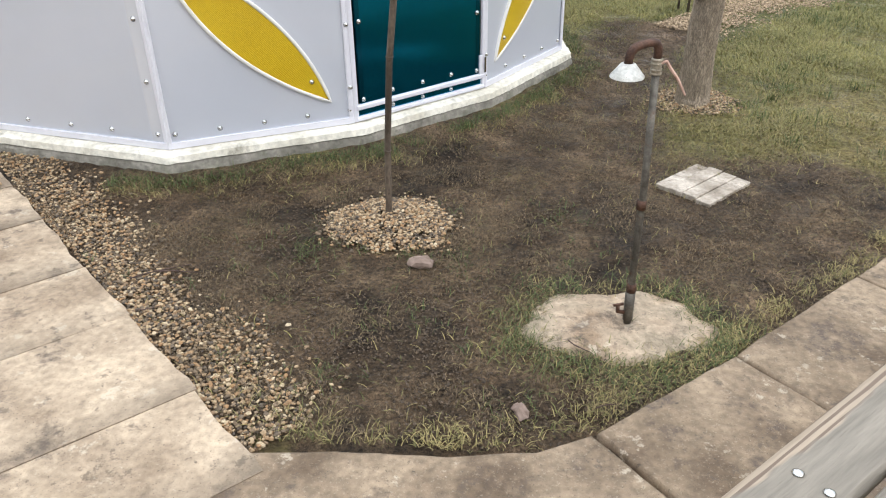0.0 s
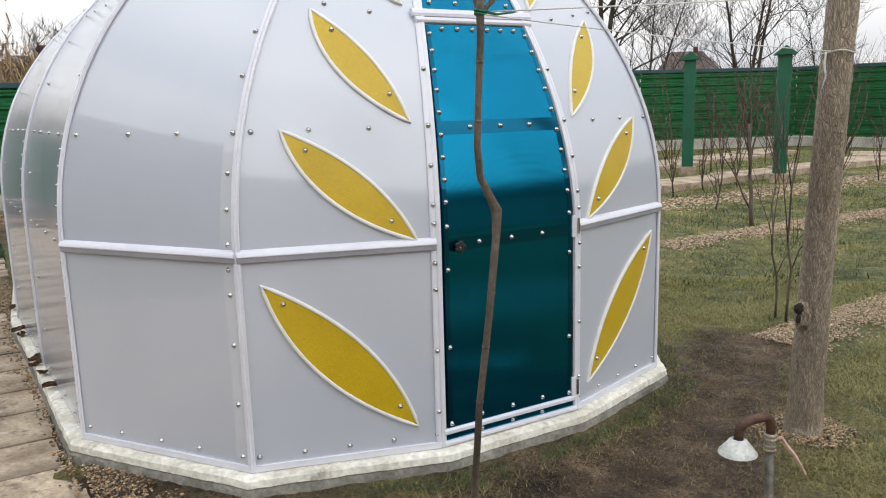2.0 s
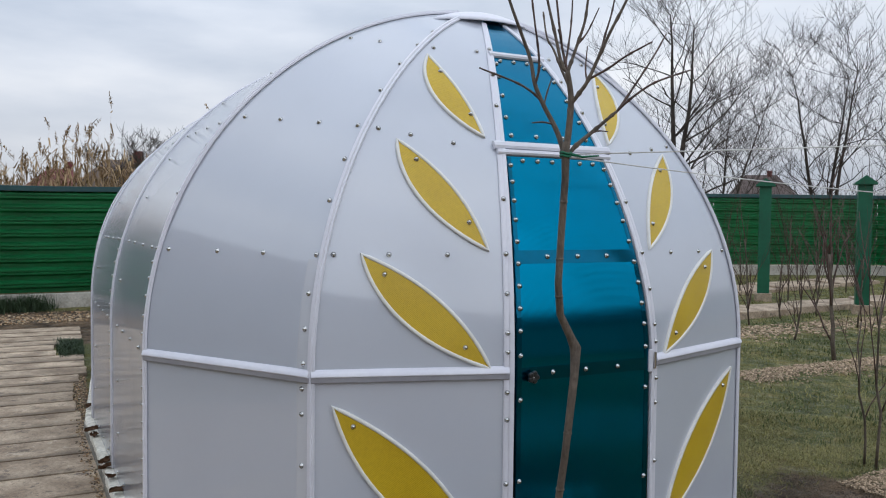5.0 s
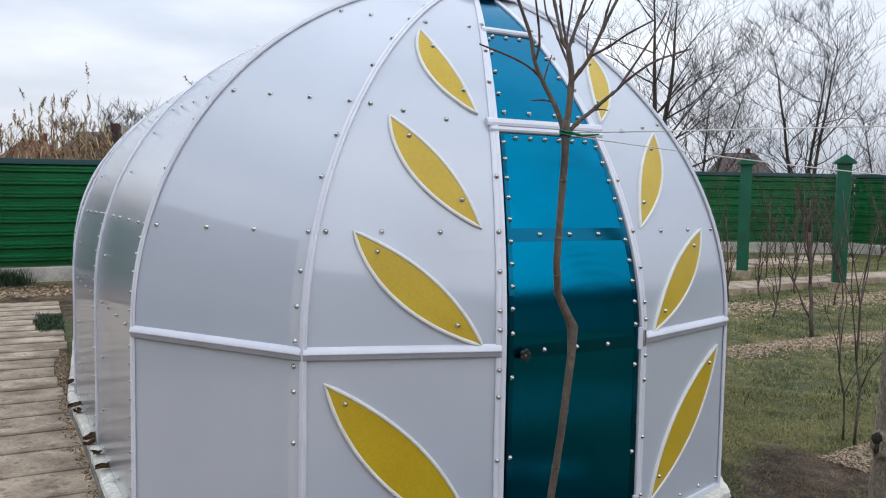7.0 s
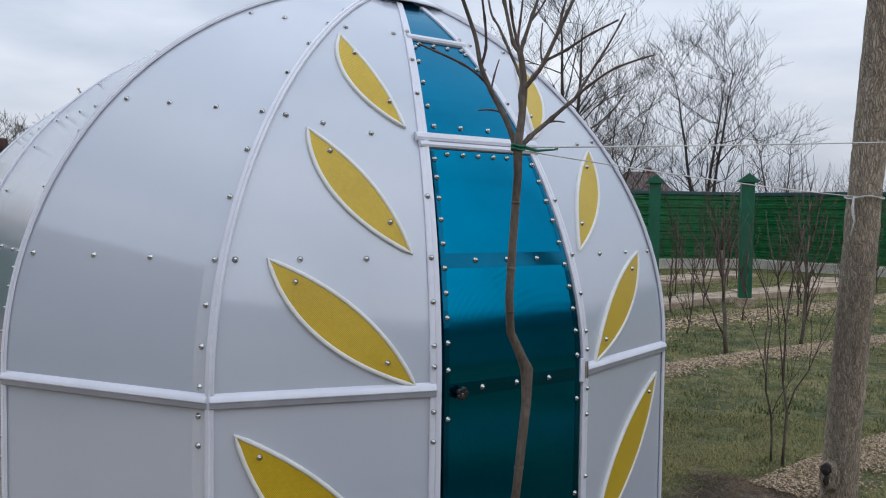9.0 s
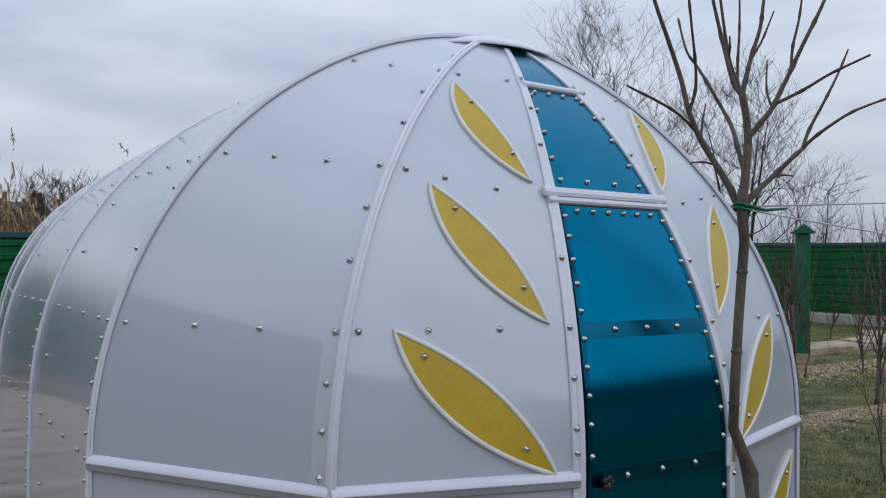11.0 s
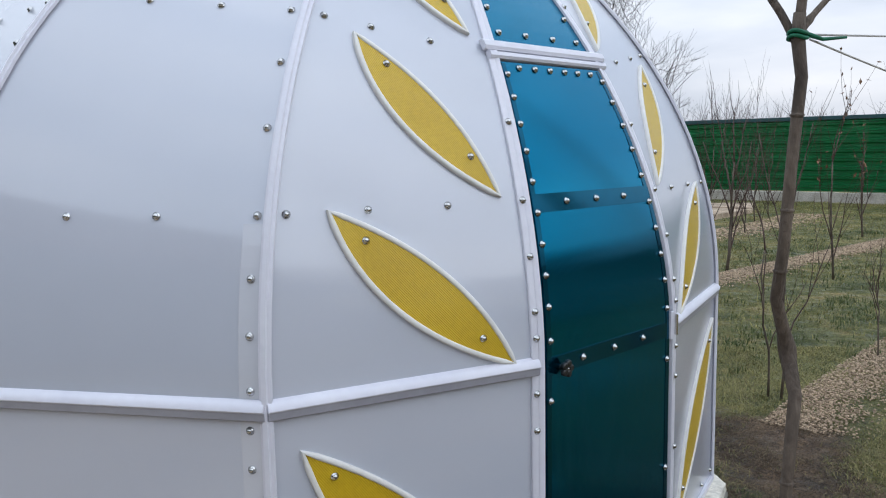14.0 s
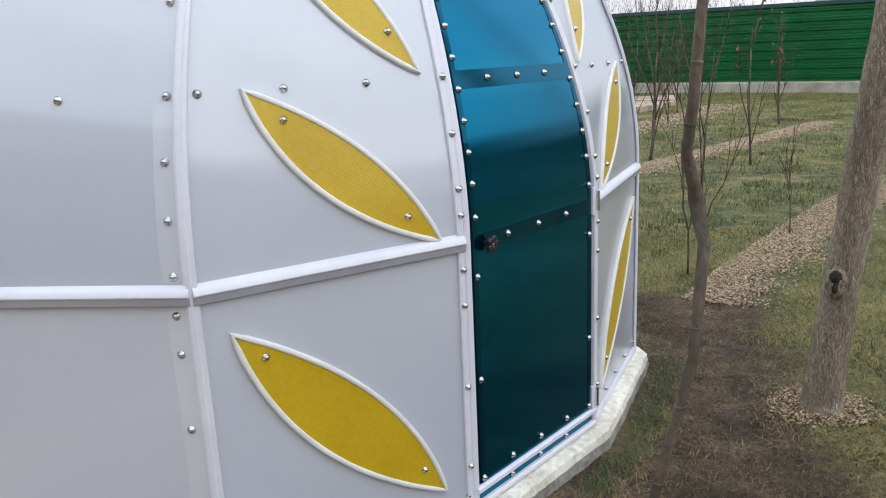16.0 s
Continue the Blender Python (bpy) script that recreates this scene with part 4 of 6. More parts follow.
l.new(noise_node(16.0, 8, 0.7), addn.inputs[0])
addn.inputs[1].default_value = 0.9
l.new(attr.outputs["Fac"], addn.inputs[2])
mr = n.new("ShaderNodeMapRange")
mr.inputs["From Min"].default_value, mr.inputs["From Max"].default_value = 0.72, 1.02
l.new(addn.outputs[0], mr.inputs["Value"])
l.new(blend(mr.outputs["Result"], grassc, mudc), b.inputs["Base Color"])
rr = n.new("ShaderNodeMapRange")
rr.inputs["From Min"].default_value, rr.inputs["From Max"].default_value = 0.35, 0.65
rr.inputs["To Min"].default_value, rr.inputs["To Max"].default_value = 0.36, 0.95
b.inputs["Specular IOR Level"].default_value = 0.3
l.new(noise_node(6.0, 6), rr.inputs["Value"])
l.new(rr.outputs["Result"], b.inputs["Roughness"])
bp = n.new("ShaderNodeBump")
bp.inputs["Strength"].default_value, bp.inputs["Distance"].default_value = 1.0, 0.045
l.new(noise_node(55.0, 9, 0.75), bp.inputs["Height"])
l.new(bp.outputs[0], b.inputs["Normal"])
gme.materials.append(M_ground)

# ---- paved paths ----
path_left = empty("path_along_dome", DOME, "wide path of worn cream concrete slabs beside the dome", "path", kind="structure")


def slab(parent, corners, z0, z1, tilt=0.0, mat=None, wear=1.0):
    """A cast slab with rough, rounded edges. corners run round it."""
    bm = bmesh.new()
    ring = []
    c = sum((Vector(p) for p in corners), Vector((0, 0))) / len(corners)
    for a, b2 in zip(corners, corners[1:] + corners[:1]):
        k = max(1, int((Vector(b2) - Vector(a)).length / 0.06))
        for i in range(k):
            p = Vector(a).lerp(Vector(b2), i / k)
            w = noise.noise(Vector((p.x * 6, p.y * 6, 1.7))) * 0.008 + noise.noise(Vector((p.x * 19, p.y * 19, 4.2))) * 0.005
            ring.append(p + (p - c).normalized() * w * (1.6 if wear < 1 and p.x > -2.3 else wear))
    def lay(inset, z):
        return [bm.verts.new((*(p + (c - p).normalized() * inset), z + tilt * ((p - c).y))) for p in ring]
    lays = [lay(0.0, z0), lay(0.0, z1 - 0.012 * wear), lay(0.004 * wear, z1 - 0.003 * wear), lay(0.014 * wear, z1)]
    for q, w in zip(lays, lays[1:]):
        for j in range(len(q)):
            bm.faces.new((q[j], q[(j + 1) % len(q)], w[(j + 1) % len(q)], w[j]))
    bm.faces.new(lays[-1])
    uv = bm.loops.layers.uv.new("UVMap")
    low = min(p.y for p in ring) if wear < 1 else -1.0
    for fc in bm.faces:
        for lp in fc.loops:
            lp[uv].uv = (lp.vert.co.x, lp.vert.co.y - low)
    return part("slab", bm, mat or M_slab, parent, smooth=True)


v = -3.4
edge = -1.86
while v < 10.0:
    d = 0.46 + 0.05 * math.sin(v * 7) 
    e0 = -1.77 - 0.05 * (v + 1.86) if v < 0.3 else -1.95 - 0.01 * min(v, 4)
    e0 += 0.006 * math.sin(v * 23)
    e0 -= 0.08 + 0.07 * math.sin((v - 4.0) / 1.9 * math.pi) if 4.0 < v < 5.9 else (0.36 - 0.12 * abs(v - 8.0) if 7.3 < v < 8.9 else 0.0)
    e1 = -1.77 - 0.05 * (v + d + 1.86) if v < 0.3 else e0
    slab(path_left, [(-5.4, v), (e0, v), (e1, v + d - 0.0005), (-5.4, v + d - 0.0005)], -0.12, 0.03 + 0.001 * math.sin(v * 31), -0.018 if v > 0.3 else -0.006, wear=0.35 if v > 0.3 else 0.12).data.set_sharp_from_angle(angle=radians(30))
    v += d
path_front = empty("path_front", Matrix(), "curved walk of stained concrete slabs round the muddy bed", "path", kind="structure")
slab(path_front, [(-0.36, 1.74), (-0.07, 1.80), (0.23, 1.835), (0.46, 1.885), (0.60, 1.975), (1.20, 1.385), (1.15, 1.10), (0.9, 0.3), (-0.9, 0.3), (-1.05, 0.95)], -0.12, 0.03, mat=M_slab_muddy)
inner = [(0.61, 1.985), (1.02, 2.40), (1.50, 2.94), (2.0, 3.5), (2.6, 4.2), (3.2, 4.9)]
for (x0, y0), (x1, y1) in zip(inner, inner[1:]):
    t = 0.003 / math.hypot(x1 - x0, y1 - y0)
    x0, y0 = x0 + (x1 - x0) * t, y0 + (y1 - y0) * t
    slab(path_front, [(x0, y0), (x1, y1), (x1 + 0.62, y1 - 0.6), (x0 + 0.62, y0 - 0.6)], -0.12, 0.03, mat=M_slab_muddy)
slab(path_front, [(0.95, 0.25), (1.2, 1.14), (1.65, 1.39), (2.6, 2.3), (3.6, 1.2), (2.4, 0.0)], -0.12, 0.02, mat=M_slab_muddy)
slab(path_front, [(-1.1, 0.25), (0.9, 0.27), (2.35, -0.05), (2.35, -3.0), (-1.1, -3.0)], -0.12, 0.025, mat=M_slab_muddy)
slab(path_front, [(-0.95, 0.98), (-0.4, 1.70), (-1.35, 0.62)], -0.12, 0.02, mat=M_slab_muddy)

# far walk behind the lawn
path_far = empty("path_far", Matrix(), "pale concrete walk along the back of the garden", "path", kind="structure")
far_in = [(-3.4, 11.6), (-1.6, 13.4), (0.05, 15.0), (1.0, 16.1), (2.3, 17.6), (3.9, 19.2), (5.15, 20.6), (5.75, 22.4)]
far_out = [(-3.4, 12.5), (-1.7, 14.4), (-0.1, 16.2), (0.9, 17.3), (2.1, 18.6), (3.4, 20.0), (4.2, 21.2), (4.4, 22.6)]
for i in range(7):
    zz = rise((far_in[i][1] + far_out[i + 1][1]) / 2)
    slab(path_far, [far_in[i], far_in[i + 1], far_out[i + 1], far_out[i]], -0.1, zz + 0.10)
far_in = [(-2.2, 16.2), (-0.6, 18.2), (0.9, 20.0), (2.2, 21.6), (3.2, 23.0)]
far_out = [(-2.9, 17.0), (-1.3, 19.2), (0.1, 21.0), (1.4, 22.6), (2.6, 24.2)]
for i in range(4):
    slab(path_far, [far_in[i], far_in[i + 1], far_out[i + 1], far_out[i]], -0.1, rise(far_in[i][1]) + 0.10)


# ---- gravel ----
ico = bmesh.new()
bmesh.ops.create_icosphere(ico, subdivisions=1, radius=1.0)
ICO_V = np.array([v.co[:] for v in ico.verts])
ICO_F = np.array([[v.index for v in f.verts] for f in ico.faces])
ico.free()
OCT_V = np.array([(1, 0, 0), (-1, 0, 0), (0, 1, 0), (0, -1, 0), (0, 0, 1), (0, 0, -1)], float)
OCT_F = np.array([(0, 2, 4), (2, 1, 4), (1, 3, 4), (3, 0, 4), (2, 0, 5), (1, 2, 5), (3, 1, 5), (0, 3, 5)])


def banked(P):
    """How far the soil is banked up against the front of the plinth at each place."""
    ahead = np.clip((0.95 + (P[:, 0] + 0.52) * math.sin(radians(48.3)) - (P[:, 1] - 4.328) * math.cos(radians(48.3))) / 0.25, 0, 1)
    return np.exp(-(to_line(P[:, 0], P[:, 1], FOOT_LINE) / 0.22) ** 2) * np.maximum(ahead, P[:, 0] > 0.5) * (P[:, 1] < 12)


def gravel(name, places, size, label, mat, crumb=False):
    """Loose stones: x, y, z rows, each a squashed lump of its own shape and turn."""
    P = np.array(places)
    P[:, 2] += 0.05 * banked(P)
    k = len(P)
    s = size * rng.uniform(0.55, 1.3, k)
    sc = np.stack([s, s * rng.uniform(0.6, 0.95, k), s * rng.uniform(0.45, 0.7, k)], 1)
    BV, BF = (OCT_V, OCT_F) if crumb else (ICO_V, ICO_F)
    shape = BV[None] * (1 + rng.uniform(-0.27, 0.22, (k, len(BV), 1))) * sc[:, None, :]
    a, t = rng.uniform(0, 6.28, k), rng.normal(0, 0.35, k)
    ca, sa, ct, st = np.cos(a), np.sin(a), np.cos(t), np.sin(t)
    x, y, z = shape[..., 0], shape[..., 1], shape[..., 2]
    y, z = y * ct[:, None] - z * st[:, None], y * st[:, None] + z * ct[:, None]
    x, y = x * ca[:, None] - y * sa[:, None], x * sa[:, None] + y * ca[:, None]
    V = np.stack([x, y, z], 2) + P[:, None, :]
    F = (BF[None] + (np.arange(k) * len(BV))[:, None, None]).reshape(-1, 3)
    return tagged(raw(name, V.reshape(-1, 3).tolist(), F.tolist(), mat), label, "gravel", kind="stuff")


def disc(cx, cy, rx, ry, k, dome_h=0.03):
    r, a = np.sqrt(rng.uniform(0, 1, k)), rng.uniform(0, 6.28, k)
    r = r * (1 + 0.06 * np.sin(3 * a + cx * 9) + 0.05 * np.sin(7 * a)) * np.where(rng.uniform(0, 1, k) < 0.15, rng.uniform(1.0, 1.3, k), 1.0)
    return np.stack([cx + rx * r * np.cos(a), cy + ry * r * np.sin(a), 0.004 + dome_h * np.clip(1 - r ** 2, 0, 1) + rng.uniform(-0.004, 0.006, k)], 1)


def strip(line, widths, k, z=0.003):
    line = np.array(line)
    seg = np.hypot(*(line[1:] - line[:-1]).T)
    cum = np.concatenate([[0], np.cumsum(seg)])
    d = rng.uniform(0, cum[-1], k)
    i = np.clip(np.searchsorted(cum, d) - 1, 0, len(seg) - 1)
    t = (d - cum[i]) / seg[i]
    p = line[i] + (line[i + 1] - line[i]) * t[:, None]
    w = np.interp(d, cum, widths)
    off = rng.uniform(0, 1, k) ** 1.1 * rng.uniform(0.75, 1.15, k) * np.where(rng.uniform(0, 1, k) < 0.2, 1.35, 1.0)
    nrm = np.stack([(line[i + 1] - line[i])[:, 1], -(line[i + 1] - line[i])[:, 0]], 1) / seg[i][:, None]
    p = p + nrm * (off * w * (1 + 0.15 * np.sin(d * 5) + 0.1 * np.sin(d * 13.7)))[:, None]
    hz = np.array([rise(q) for q in p[:, 1]])
    return np.stack([p[:, 0], p[:, 1], z + hz + rng.uniform(-0.006, 0.010, k)], 1)


gravel("gravel_round_young_tree", disc(-0.24, 3.10, 0.26, 0.225, 3600, 0.035), 0.0078, "cream and brown pebbles heaped round the young tree", M_pebble)
gravel("gravel_strip", strip([(-0.31, 1.77), (-0.71, 2.095), (-1.12, 2.44), (-1.64, 2.86), (-2.27, 3.36), (-2.85, 3.95)], [0.22, 0.27, 0.23, 0.24, 0.30, 0.2], 8500, -0.003), 0.0082, "brown and grey pebble strip along the slab path", M_pebble)
gravel("gravel_round_old_tree", disc(1.10, 4.80, 0.25, 0.22, 2300, 0.008), 0.0068, "brown pebbles trodden in round the old tree", M_pebble)
gravel("gravel_lawn_row", strip([(0.95, 6.5), (1.5, 7.25), (2.6, 8.6), (3.57, 9.7), (4.63, 10.55), (8, 13.3)], [0.36, 0.46, 0.54, 0.56, 0.6, 0.6], 24000, 0.008), 0.0088, "pale pebble row across the lawn under the saplings", M_pebble_pale)
gravel("gravel_lawn_row", strip([(0.0, 10.2), (1.6, 11.9), (4.0, 14.1), (6.5, 16.3)], [0.5, 0.5, 0.5, 0.5], 9000, 0.008), 0.014, "brown pebble row across the lawn", M_pebble_pale)
gravel("gravel_by_walk", strip([(-0.4, 13.6), (0.9, 14.9), (2.4, 16.4), (4.4, 18.4), (6.0, 20.4)], [0.9] * 5, 3000, 0.0), 0.026, "brown pebbles beside the far walk", M_pebble_pale)
gravel("gravel_under_fence", strip([(-9.2, 11.6), (-10.6, 9.9), (-12.6, 7.6)], [1.1] * 3, 3000, 0.0), 0.025, "brown pebbles between the slab path and the fence", M_pebble)


# ---- grass ----
def blades(name, pts, lo, hi, width, lean, mat, label, kind_of="grass"):
    """Single bent blades, two faces each."""
    P = np.array(pts)
    k = len(P)
    h = rng.uniform(lo, hi, k)
    a = 2.2 * np.pi * waves(P[:, 0], P[:, 1], 3.0, 71) + rng.normal(0, 1.9, k) if lean > 1.4 else rng.uniform(0, 6.28, k)
    ln = h * rng.uniform(min(0.29 * lean, 0.93), 0.995, k)
    d = np.stack([np.cos(a), np.sin(a)], 1)
    sd = np.stack([-d[:, 1], d[:, 0]], 1) * (width * rng.uniform(0.6, 1.3, k))[:, None]
    up = np.sqrt(np.maximum(h * h - ln * ln, (0.15 * h) ** 2))
    V = np.zeros((k, 5, 3))
    V[:, 0, :2], V[:, 1, :2] = P[:, :2] - sd, P[:, :2] + sd
    V[:, 0, 2] = V[:, 1, 2] = P[:, 2] - 0.004
    midp = P[:, :2] + d * (ln * 0.35)[:, None]
    V[:, 2, :2], V[:, 3, :2] = midp - sd * 0.8, midp + sd * 0.8
    V[:, 2, 2] = V[:, 3, 2] = P[:, 2] + up * 0.62
    V[:, 4, :2], V[:, 4, 2] = P[:, :2] + d * ln[:, None], P[:, 2] + up
    o = (np.arange(k) * 5)[:, None]
    F = [list(map(int, q)) for q in np.concatenate([o + [0, 1, 3, 2]], 0)] + [list(map(int, q)) for q in o + [2, 3, 4]]
    return tagged(raw(name, V.reshape(-1, 3).tolist(), F, mat), label, kind_of, kind="stuff")


def free(x, y):
    """True where open soil lies: not on slabs or under the dome."""
    dx, dy = x + 0.52, y - 4.328
    c, s = math.cos(radians(48.3)), math.sin(radians(48.3))
    u, v = dx * c + dy * s, -dx * s + dy * c
    dome_in = (v > -0.38) & (np.abs(u) < 1.98) & (v > np.abs(u) * 1.43 - 1.98) & (v > (np.abs(u) - 0.42) * 0.33 - 0.38)
    left = (u < -1.74 - 0.055 * (v + 1.86)) & (u > -5.5) & (v < 11.4)
    fr = (y < 1.86 + 0.1 * np.clip(x, -0.5, 0.5)) | ((x > 0.5) & (y - 1.93 < (x - 0.58) * 1.10))
    fr = fr & ~((x > 0.55) & (x - (y - 1.985) * 0.93 > 1.85))
    return ~(dome_in | left | fr)


def scatter(k, x0, x1, y0, y1, keep, lift=1.0):
    x, y = rng.uniform(x0, x1, k), rng.uniform(y0, y1, k)
    m = free(x, y) & (rng.uniform(0, 1, k) < keep(x, y))
    x, y = x[m], y[m]
    t = np.clip((y - 8) / 18, 0, 1)
    P = np.stack([x, y, 0.3 * t * t * (3 - 2 * t)], 1)
    P[:, 2] += lift * 0.05 * banked(P)
    return P


ROWS_MID = ([(1.2, 6.35), (1.75, 7.05), (2.87, 8.37), (3.85, 9.45), (4.9, 10.25), (8.2, 13.0)], [(0.2, 10.05), (1.8, 11.75), (4.15, 13.95), (6.7, 16.1)], [(0.0, 13.3), (1.3, 14.6), (2.8, 16.1), (4.8, 18.1)])


def off_gravel(x, y):
    d = np.minimum.reduce([to_line(x, y, q) for q in ROWS_MID]) + 0.08 * waves(x, y, 6, 44)
    return np.clip((d - 0.22) / 0.16, 0.04, 1)


def lawn_keep(x, y):
    patch = np.clip(0.5 + 0.9 * waves(x, y, 2.6, 21) + 0.9 * waves(x, y, 9, 22) + 0.6 * waves(x, y, 30, 23), 0.06, 1)
    return (patch * (1 - mudness(x, y)) ** 1.6 + 0.015) * off_gravel(x, y)


lawn = scatter(760000, -1.0, 5.0, 1.8, 8.5, lawn_keep)
greener = rng.uniform(0, 1, len(lawn)) < 0.12 + 0.68 * np.clip((lawn[:, 1] - 4.2) / 2.2 + 0.5 * waves(lawn[:, 0], lawn[:, 1], 2.0, 81), 0, 1)
blades("lawn_grass", lawn[greener], 0.018, 0.06, 0.0016, 2.5, M_lawn_green, "green tussocky winter grass")
blades("lawn_grass", lawn[~greener], 0.014, 0.052, 0.0015, 3.1, M_grass, "short matted winter grass, green and straw coloured")
lawn = scatter(130000, -0.5, 12.0, 8.5, 24.0, lambda x, y: np.clip(0.5 + 0.9 * waves(x, y, 1.7, 31), 0.05, 1) * off_gravel(x, y))
blades("far_lawn_grass", lawn, 0.03, 0.085, 0.0042, 2.4, M_lawn_green, "uneven winter lawn with greener tufts")


def tufts(centres, per, spread, lo, hi, width, name, label, mat, lean=0.8, base=0.0):
    pts = []
    for cx, cy, r in centres:
        k = int(per * r / 0.1)
        pts.append(np.stack([rng.normal(cx, r * spread, k), rng.normal(cy, r * spread, k), np.full(k, rise(cy))], 1))
    pts = np.concatenate(pts)
    pts[:, 2] += base
    pts = pts[free(pts[:, 0], pts[:, 1])]
    return blades(name, pts, lo, hi, width, lean, mat, label)


along = []
foot = [DOME @ p for p in plinth_line(0.185)]
for p in foot:
    if -1.75 < p.x < 0.62 and p.y < 6.2:
        dens = 0.5 + 0.5 * noise.noise(p * 2.3)
        if dens > 0.40:
            along.append((p.x + rng.normal(0, 0.03), p.y + rng.normal(0, 0.03), 0.01 + 0.05 * dens))
tufts([(x + rng.normal(0, 0.05), y - abs(rng.normal(0, 0.05)), r) for x, y, r in along], 90, 1.0, 0.015, 0.05, 0.0014, "plinth_grass", "straw-coloured grass along the foot of the plinth", M_grass, 2.8, 0.03)
tufts(along, 90, 0.9, 0.015, 0.055, 0.0015, "plinth_grass", "green grass tufts along the foot of the plinth", M_tuft, 2.2, 0.042)
ring = []
for i in range(46):
    a = 2 * math.pi * i / 46
    k = 1.0 if math.sin(a - 0.5) < 0.1 else 0.45
    if rng.uniform() < k + 0.2:
        ring.append((0.67 + (0.285 + rng.uniform(0, 0.10)) * math.cos(a), 2.52 + (0.215 + rng.uniform(0, 0.09)) * math.sin(a), 0.05 + 0.05 * k))
tufts(ring[::2], 110, 0.6, 0.018, 0.055, 0.0015, "pipe_slab_grass", "green grass tufts round the standpipe slab", M_tuft, 2.6)
tufts(ring[1::2], 130, 0.8, 0.015, 0.045, 0.0014, "pipe_slab_grass", "straw-coloured grass round the standpipe slab", M_grass, 2.8)
rim = []
for (x0, y0), (x1, y1) in zip([(-0.2, 1.84), (0.23, 1.89), (0.46, 1.95), (0.6, 2.04), (1.0, 2.45), (1.5, 3.0)], [(0.23, 1.89), (0.46, 1.95), (0.6, 2.04), (1.0, 2.45), (1.5, 3.0), (2.4, 4.05)]):
    for i in range(int(math.hypot(x1 - x0, y1 - y0) / 0.035)):
        t = rng.uniform()
        rim.append((x0 + (x1 - x0) * t + rng.normal(0, 0.02) - 0.02, y0 + (y1 - y0) * t + abs(rng.normal(0, 0.03)), rng.uniform(0.02, 0.07)))
tufts(rim, 80, 0.7, 0.012, 0.042, 0.0014, "rim_grass", "grass fringe along the concrete walk", M_grass, 2.8)
spots = [(-0.30 + rng.normal(0, 0.24), 2.86 + rng.normal(0, 0.07), rng.uniform(0.02, 0.06)) for i in range(26)]
spots += [(rng.uniform(-1.3, 0.6), rng.uniform(2.0, 3.4), rng.uniform(0.01, 0.04)) for i in range(90)]
tufts(spots, 40, 0.9, 0.015, 0.05, 0.0014, "bed_grass", "sparse trodden grass in the muddy bed", M_tuft, 2.6)
tufts([(-12.6, 10.6, 0.5), (-13.1, 10.1, 0.55), (-12.2, 11.0, 0.4), (-11.6, 12.3, 0.45), (-11.2, 12.7, 0.4)], 330, 0.4, 0.1, 0.38, 0.006, "dark_tuft", "dark green ornamental grass tufts by the fence", M_bush, 0.8)
bed = [DOME @ Vector((rng.uniform(-2.28, -1.9), q, 0)) for q in rng.uniform(7.6, 9.0, 60)]
tufts([(p.x, p.y, 0.12) for p in bed], 60, 0.7, 0.03, 0.10, 0.004, "bed_grass", "dark low grass in a small bed let into the path", M_bush, 1.6)
litter = scatter(560000, -2.4, 2.2, 1.8, 7.6, lambda x, y: (0.25 + 0.75 * mudness(x, y)) * np.clip(0.36 + 1.9 * waves(x, y, 7, 61) + 1.0 * waves(x, y, 21, 62), 0.03, 1))
litter[:, 2] += 0.006
blades("grass_litter", litter, 0.005, 0.020, 0.0009, 3.3, M_litter, "dead grass trodden into the mud", "litter")

lumps = scatter(95000, -1.7, 1.6, 1.9, 6.6, lambda x, y: mudness(x, y) ** 0.7 * np.clip(0.5 + 1.2 * waves(x, y, 8, 51), 0.08, 1), 0.0)
lumps[:, 2] -= 0.001
gravel("mud_crumbs", lumps, 0.0052, "crumbs of wet brown earth", M_mudlump, True)
green = [(x, y, r) for x, y, r in zip(rng.uniform(0.75, 5.5, 170), rng.uniform(3.6, 11.0, 170), rng.uniform(0.03, 0.11, 170)) if off_gravel(np.array(x), np.array(y)) > 0.5 and mudness(np.array(x), np.array(y)) < 0.35]
tufts(green, 60, 0.75, 0.03, 0.07, 0.0022, "green_tufts", "darker green grass tufts in the lawn", M_tuft, 1.1)
green = [(x, y, r) for x, y, r in zip(rng.uniform(0.2, 9.0, 220), rng.uniform(8.0, 17.0, 220), rng.uniform(0.08, 0.24, 220)) if off_gravel(np.array(x), np.array(y)) > 0.6]
tufts(green, 45, 0.9, 0.03, 0.06, 0.005, "green_tufts", "darker green grass tufts in the far lawn", M_tuft, 1.0)
beside = np.array([DOME @ Vector((-arch_at(max(q, 0.85))[0] - 0.075 - abs(rng.normal(0, 0.03)), q, 0.034)) for q in rng.uniform(0.3, 4.2, 420)] + [DOME @ Vector((rng.uniform(-2.17, -2.0), q, 0.02)) for q in rng.uniform(4.1, 6.2, 1500)])
gravel("gravel_beside_plinth", beside, 0.0095, "dark pebbles and crumbs swept against the plinth", M_pebble)

